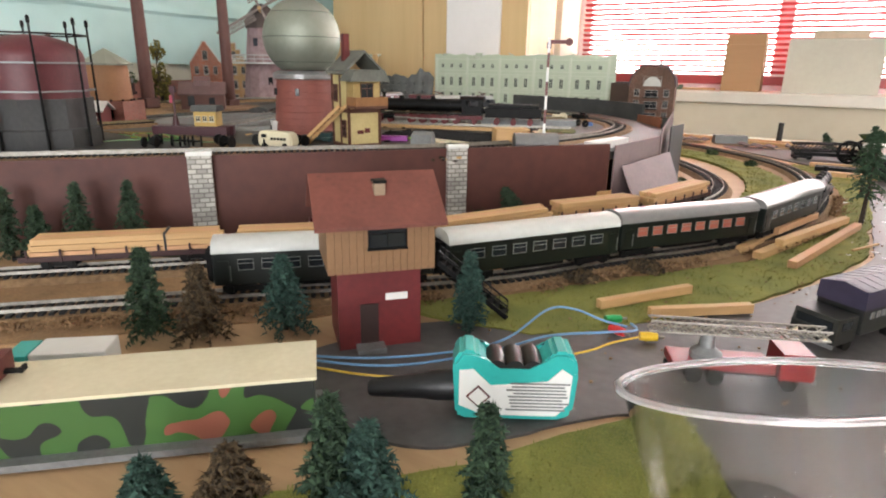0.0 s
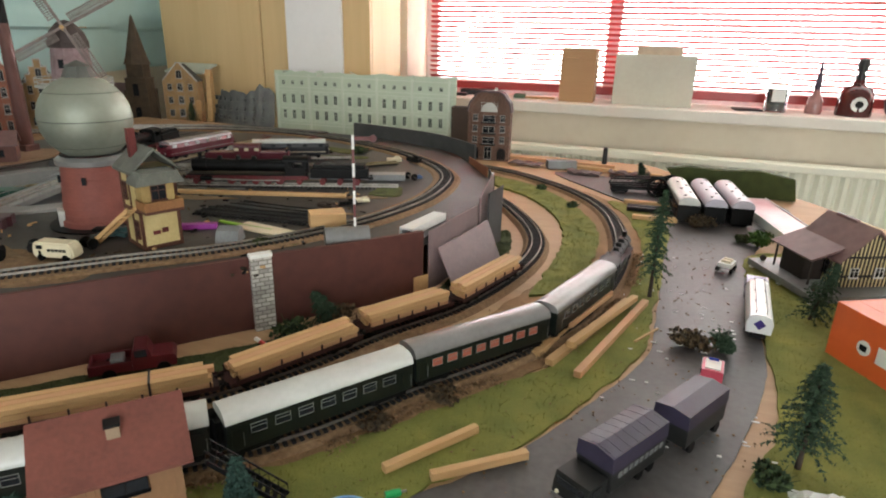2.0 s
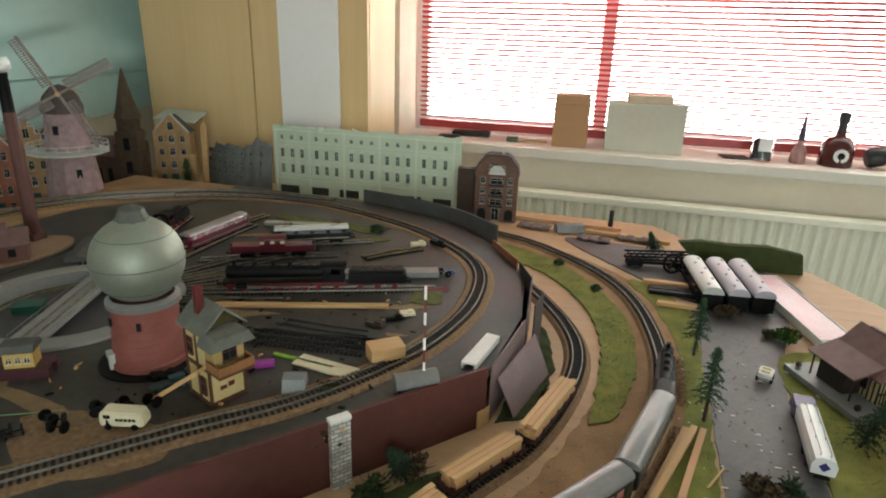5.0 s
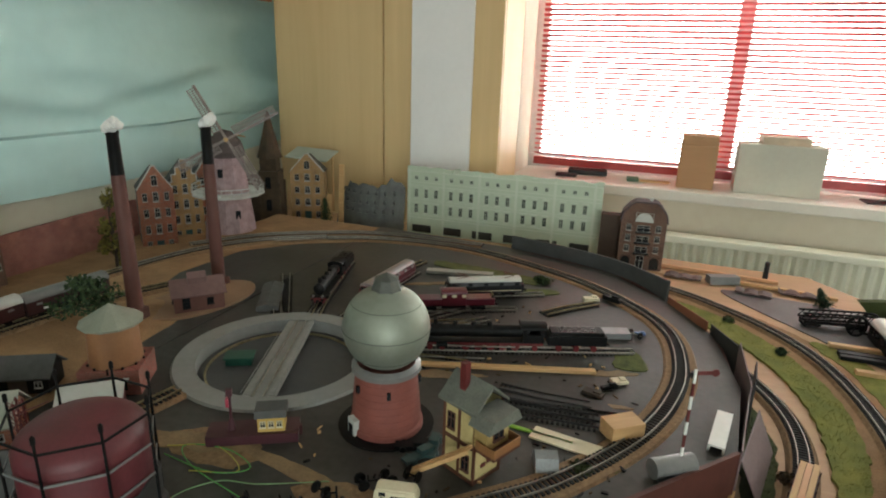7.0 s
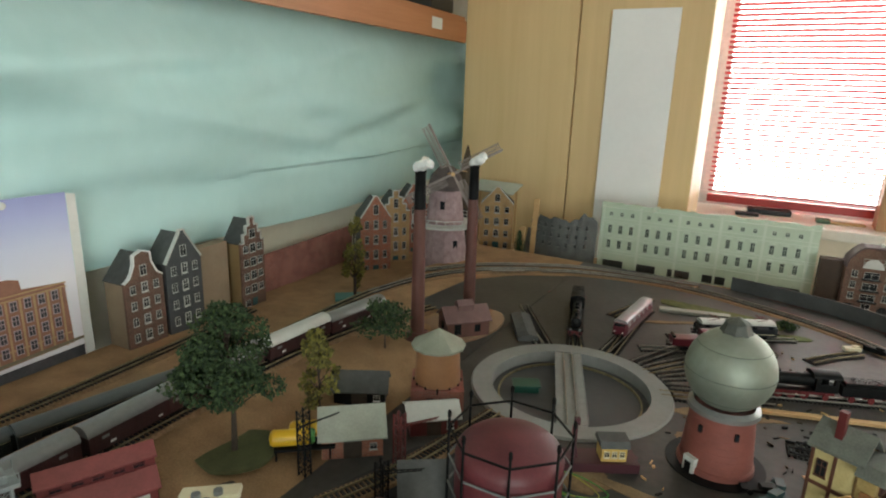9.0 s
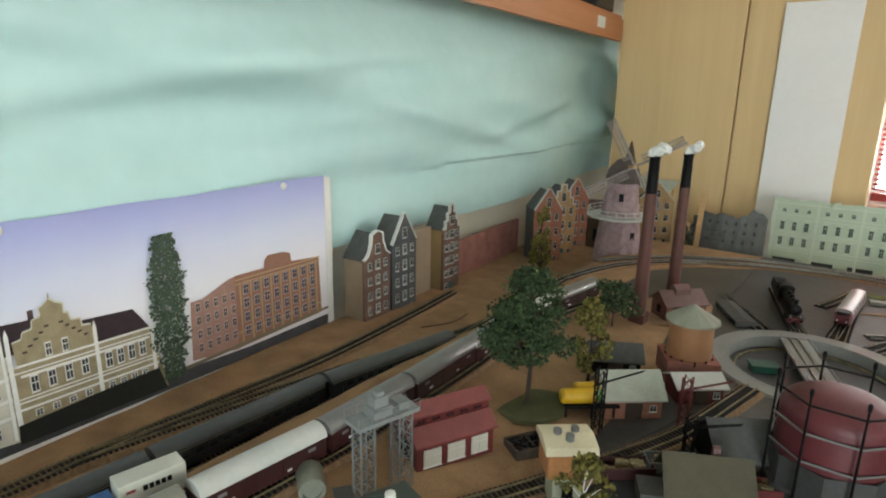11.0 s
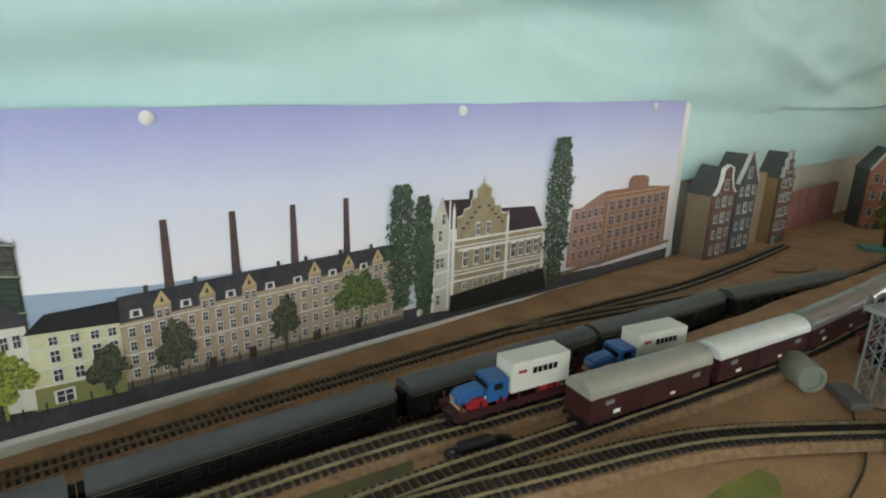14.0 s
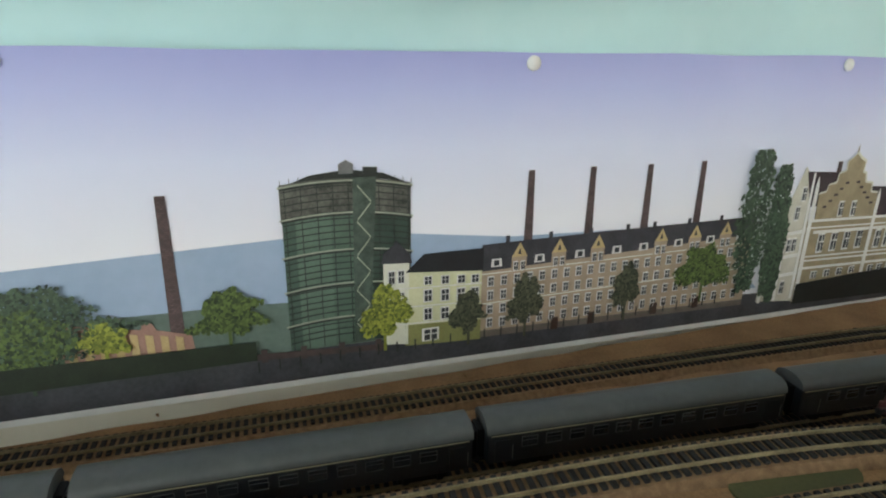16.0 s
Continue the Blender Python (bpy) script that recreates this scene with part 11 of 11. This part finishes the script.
    part("roof", b, mat("olive_brown_roof", (0.0858, 0.0759, 0.0462), (0.0594, 0.0528, 0.033), rough=0.8, scale=50, bump=0.4), t)
    b = B()
    for x in (-0.041, -0.022, 0.002, 0.022, 0.041):
        for y in (-0.0284, 0.0284):
            box(b, x, y, 0, 0.003, 0.0014, 0.042)
    for zz in (0.0, 0.02, 0.039):
        for y in (-0.0288, 0.0288):
            box(b, 0, y, zz, 0.085, 0.0014, 0.003)
    part("timber_frame", b, BARK, t)
    window_pieces(t, [(0.028, -0.0296, 0.012, 0)], 0.014, 0.02, frame=WHITE)
    b = B()
    box(b, -0.008, -0.0294, 0.0, 0.026, 0.001, 0.032)
    part("open_doorway", b, SOOT, t)
    b = B()
    box(b, 0.012, 0.01, 0.055, 0.008, 0.008, 0.024)
    part("chimney", b, BROWNROOF, t)
    b = B()
    box(b, -0.058, 0.0, 0, 0.034, 0.04, 0.022)
    part("lean_to", b, GREYROOFTILE, t)
    # sheds near the turntable throat
    for x, y, a, w, d, h, r, wm, rm, lab in ((-1.195, 0.492, 40, 0.088, 0.066, 0.036, 0.028, ORANGEBRICK, mat("grey_green_roof", (0.36, 0.37, 0.31), (0.26, 0.27, 0.22), rough=0.6, scale=40), "brick goods shed with a pale grey roof"), (-1.005, 0.452, 35, 0.125, 0.085, 0.034, 0.032, SOOT, GREYROOFTILE, "dark loading shed with a broad slate roof"), (-1.26, 0.60, 30, 0.085, 0.05, 0.03, 0.02, SOOT, GREYROOFTILE, "low black shed with a slate roof"), (-1.12, 0.60, 40, 0.075, 0.05, 0.03, 0.012, OXIDE, PALEROOF, "red wagon body shed with a curved pale roof")):
        z = ground(x, y)
        t = thing("goods_shed", at(x, y, z, a), lab, "shed")
        b = B()
        gable_body(b, w, d, h, r)
        part("wall", b, wm, t)
        b = B()
        gable_roof(b, w, d, h, r, 0.006)
        part("roof", b, rm, t)
        b = B()
        box(b, 0, -d / 2 - 0.0006, 0, w * 0.3, 0.0012, h * 0.75)
        part("door", b, BARK, t)
        window_pieces(t, [(w * 0.34, -d / 2 - 0.0008, h * 0.35, 0)], 0.010, 0.010, frame=PANEFRAME)
    # big tree on its base, yellow tree, yellow tanks
    z = ground(-1.31, 0.37)
    b = B()
    slab(b, [(0.062 * (1 + 0.12 * math.sin(3 * a)) * math.cos(a), 0.05 * math.sin(a)) for a in [k * math.pi / 14 for k in range(28)]], -0.002, 0.004)
    solid("grass_plate", b, mat("olive_base", (0.099, 0.099, 0.0363), (0.066, 0.066, 0.0264), rough=0.9, scale=40, bump=0.5), "olive green plate under the large tree", "base plate", m=at(-1.305, 0.372, z, 50))
    tree(-1.308, 0.37, z + 0.003, 0.225, 0.072, "large leafy green model tree", LEAF, 95, trunk=0.34, clumps=40, n=230, size=0.0025, name="deciduous_tree")
    tree(-1.265, 0.50, ground(-1.265, 0.5), 0.165, 0.036, "slim yellow-green model tree", LEAFYELLOW, 96, trunk=0.25, clumps=28, n=40, size=0.0036, name="deciduous_tree")
    z = ground(-1.24, 0.45)
    t = thing("yellow_tank_wagon", at(-1.235, 0.435, z, 40), "yellow and green tank wagon beside the sheds", "tank wagon")
    yl = mat("yellow_tank", (0.68, 0.42, 0.02), (0.58, 0.34, 0.015), rough=0.4)
    for x, y in ((-0.014, -0.010), (0.012, 0.010)):
        b = B()
        rod(b, (x - 0.03, y, 0.034), (x + 0.022, y, 0.034), 0.012, seg=18)
        lathe(b, [(0.012, 0), (0.009, 0.004), (0, 0.006)], 18, m=Matrix.Translation((x - 0.03, y, 0.034)) @ Matrix.Rotation(radians(-90), 4, "Y"))
        tk = part("barrel", b, yl, t, smooth=True)
        b = B()
        rod(b, (x + 0.022, y, 0.034), (x + 0.028, y, 0.034), 0.0121, 0.009, seg=18)
        part("end_cap", b, mat("mid_green_paint", (0.06, 0.22, 0.05), rough=0.4), tk, smooth=True)
    b = B()
    for x in (-0.04, 0, 0.035):
        for y in (-0.018, 0.018):
            bar(b, (x, y, 0), (x, y, 0.022), 0.003, 0.003)
    box(b, 0, 0, 0.018, 0.085, 0.044, 0.004)
    part("trestle", b, SOOT, t)
    # lattice masts and a loading crane
    for x, y, h, m, lab in ((-1.105, 0.485, 0.085, OXIDE, "dark red lattice mast beside the track"), (-1.205, 0.40, 0.10, SOOT, "black lattice crane mast"), (-1.075, 0.40, 0.07, SOOT, "slim black lattice mast beside the sheds")):
        t = thing("lattice_mast", at(x, y, ground(x, y)), lab, "mast")
        b = B()
        lattice(b, 0, 0, 0, h, 0.012)
        part("mast", b, m, t)
        b = B()
        for s in (-1, 1):
            bar(b, (-0.01, s * 0.004, h * 0.7), (0.06, s * 0.002, h * 1.15), 0.0012, 0.0012)
        for k in range(8):
            rod(b, (-0.01 + 0.0088 * k, -0.004, h * (0.7 + 0.056 * k)), (-0.001 + 0.0088 * k, 0.004, h * (0.756 + 0.056 * k)), 0.0006, seg=4)
        part("jib", b, m, t)
    # grey cylinder, coal stage, oddments
    t = thing("grey_metal_drum", at(-1.392, 0.012, ground(-1.392, 0.012), -35), "shiny grey metal drum lying beside the track", "drum")
    b = B()
    lathe(b, [(0, -0.020), (0.015, -0.020), (0.016, -0.018), (0.016, 0.018), (0.015, 0.020), (0.011, 0.020), (0.011, 0.016), (0, 0.016)], 24, m=Matrix.Translation((0, 0, 0.016)) @ Matrix.Rotation(radians(90), 4, "Y"))
    part("drum", b, SILVER, t, smooth=True)
    b = B()
    box(b, 0.030, 0.034, 0, 0.044, 0.022, 0.008, bevel=0.001)
    part("base", b, mat("dark_grey_block", (0.10, 0.10, 0.10), (0.06, 0.06, 0.06), rough=0.6), t)
    t = thing("coal_stage", at(-1.255, 0.285, ground(-1.255, 0.285), 60), "black coal stage with wooden sides", "coal stage")
    b = B()
    for y in (-0.018, 0.018):
        box(b, 0, y, 0, 0.06, 0.003, 0.014)
    for x in (-0.03, 0, 0.03):
        box(b, x, 0, 0, 0.003, 0.036, 0.014)
    part("planked_side", b, BARK, t)
    b = B()
    rnd = random.Random(3)
    for k in range(120):
        box(b, rnd.uniform(-0.027, 0.027), rnd.uniform(-0.015, 0.015), 0.0, 0.005, 0.004, rnd.uniform(0.006, 0.015))
    tagged(part("coal_heap", b, BLACK, t), kind="stuff")
    t = thing("orange_tank_body", at(-1.135, 0.045, ground(-1.135, 0.045), 35), "orange tank body lying on its side", "tank")
    b = B()
    lathe(b, [(0, -0.04), (0.014, -0.038), (0.017, -0.03), (0.017, 0.03), (0.014, 0.038), (0, 0.04)], 20, m=Matrix.Translation((0, 0, 0.017)) @ Matrix.Rotation(radians(90), 4, "Y"))
    part("barrel", b, mat("dark_orange_paint", (0.52, 0.20, 0.03), (0.40, 0.15, 0.02), rough=0.45), t, smooth=True)
    b = B()
    rod(b, (0, 0, 0.033), (0, 0, 0.04), 0.006, seg=12)
    part("filler", b, SOOT, t)
    lorry(at(-1.09, 0.10, ground(-1.09, 0.10), 75), "small cream minibus parked in the yard", CREAM, CREAM, L=0.05, W=0.021, H=0.022, name="minibus")
    for x, y, a, lab, m in ((-1.13, 0.315, 40, "open wagon with rusty scrap", WAGONBROWN), (-1.085, 0.365, 35, "grey open wagon with a cable drum", GREYMETAL), (-0.985, 0.375, 30, "maroon railcar body standing by the shed", OXIDE)):
        t = thing("open_wagon", at(x, y, ground(x, y), a), lab, "goods wagon")
        b = B()
        box(b, 0, 0, 0.006, 0.07, 0.028, 0.004)
        for s in (-1, 1):
            box(b, 0, s * 0.0135, 0.01, 0.07, 0.0016, 0.012)
            box(b, s * 0.0345, 0, 0.01, 0.0016, 0.028, 0.012)
        part("body", b, m, t)
        b = B()
        for k in range(14):
            box(b, rnd.uniform(-0.03, 0.03), rnd.uniform(-0.01, 0.01), 0.01, 0.012, 0.006, rnd.uniform(0.004, 0.014))
        part("load", b, RUSTY, t)
        for x2 in (-0.02, 0.02):
            b = B()
            wheelset(b, x2)
            part("wheelset", b, SOOT, t)
    for cx, cy, rx, ry, m, lab, k in ((-1.05, 0.40, 0.10, 0.17, "charcoal_ground", "charcoal ground round the sheds", 1), (-1.50, -0.47, 0.03, 0.05, "olive_base", "olive grass scrap at the track side", 2), (-1.335, -0.25, 0.036, 0.09, "olive_base", "green grass scrap in the yard", 3)):
        b = B()
        z = max(ground(cx, cy), UP)
        pts = [(cx + rx * (1 + 0.25 * noise.noise(Vector((math.cos(a), math.sin(a), k)))) * math.cos(a), cy + ry * (1 + 0.25 * noise.noise(Vector((math.cos(a), math.sin(a), k + 7)))) * math.sin(a)) for a in [i * math.pi / 20 for i in range(40)]]
        slab(b, pts, z - 0.004, z + 0.0022)
        solid("ground_patch", b, MATS[m] if k != 3 else GRASS, lab, "ground", "structure")
    rnd = random.Random(77)
    b = B()
    for k in range(900):
        x, y = rnd.uniform(-1.8, -1.2), rnd.uniform(-1.0, 1.2)
        s = rnd.uniform(0.0008, 0.0028)
        box(b, x, y, ground(x, y) - 0.0005, s, s * rnd.uniform(0.5, 1.2), s * 0.7)
    tagged(solid("yard_grit", b, CORK, "scattered grit and chips over the yard", "debris", kind="stuff"))
    for pts in ([(-1.28, -0.15), (-1.30, -0.05), (-1.34, 0.02), (-1.32, 0.06)], [(-1.16, 0.08), (-1.20, 0.10), (-1.22, 0.05), (-1.25, 0.07)], [(-1.72, 0.62), (-1.69, 0.70), (-1.70, 0.78)]):
        b = B()
        tube(b, smooth_path([(x, y, ground(x, y) + 0.002) for x, y in pts], 0.006), 0.0012, 6)
        solid("dark_twig", b, BARK, "thin dark root lying on the sand", "twig", smooth=True)


poster()
yard_stock()
point_motor()
yard_buildings()
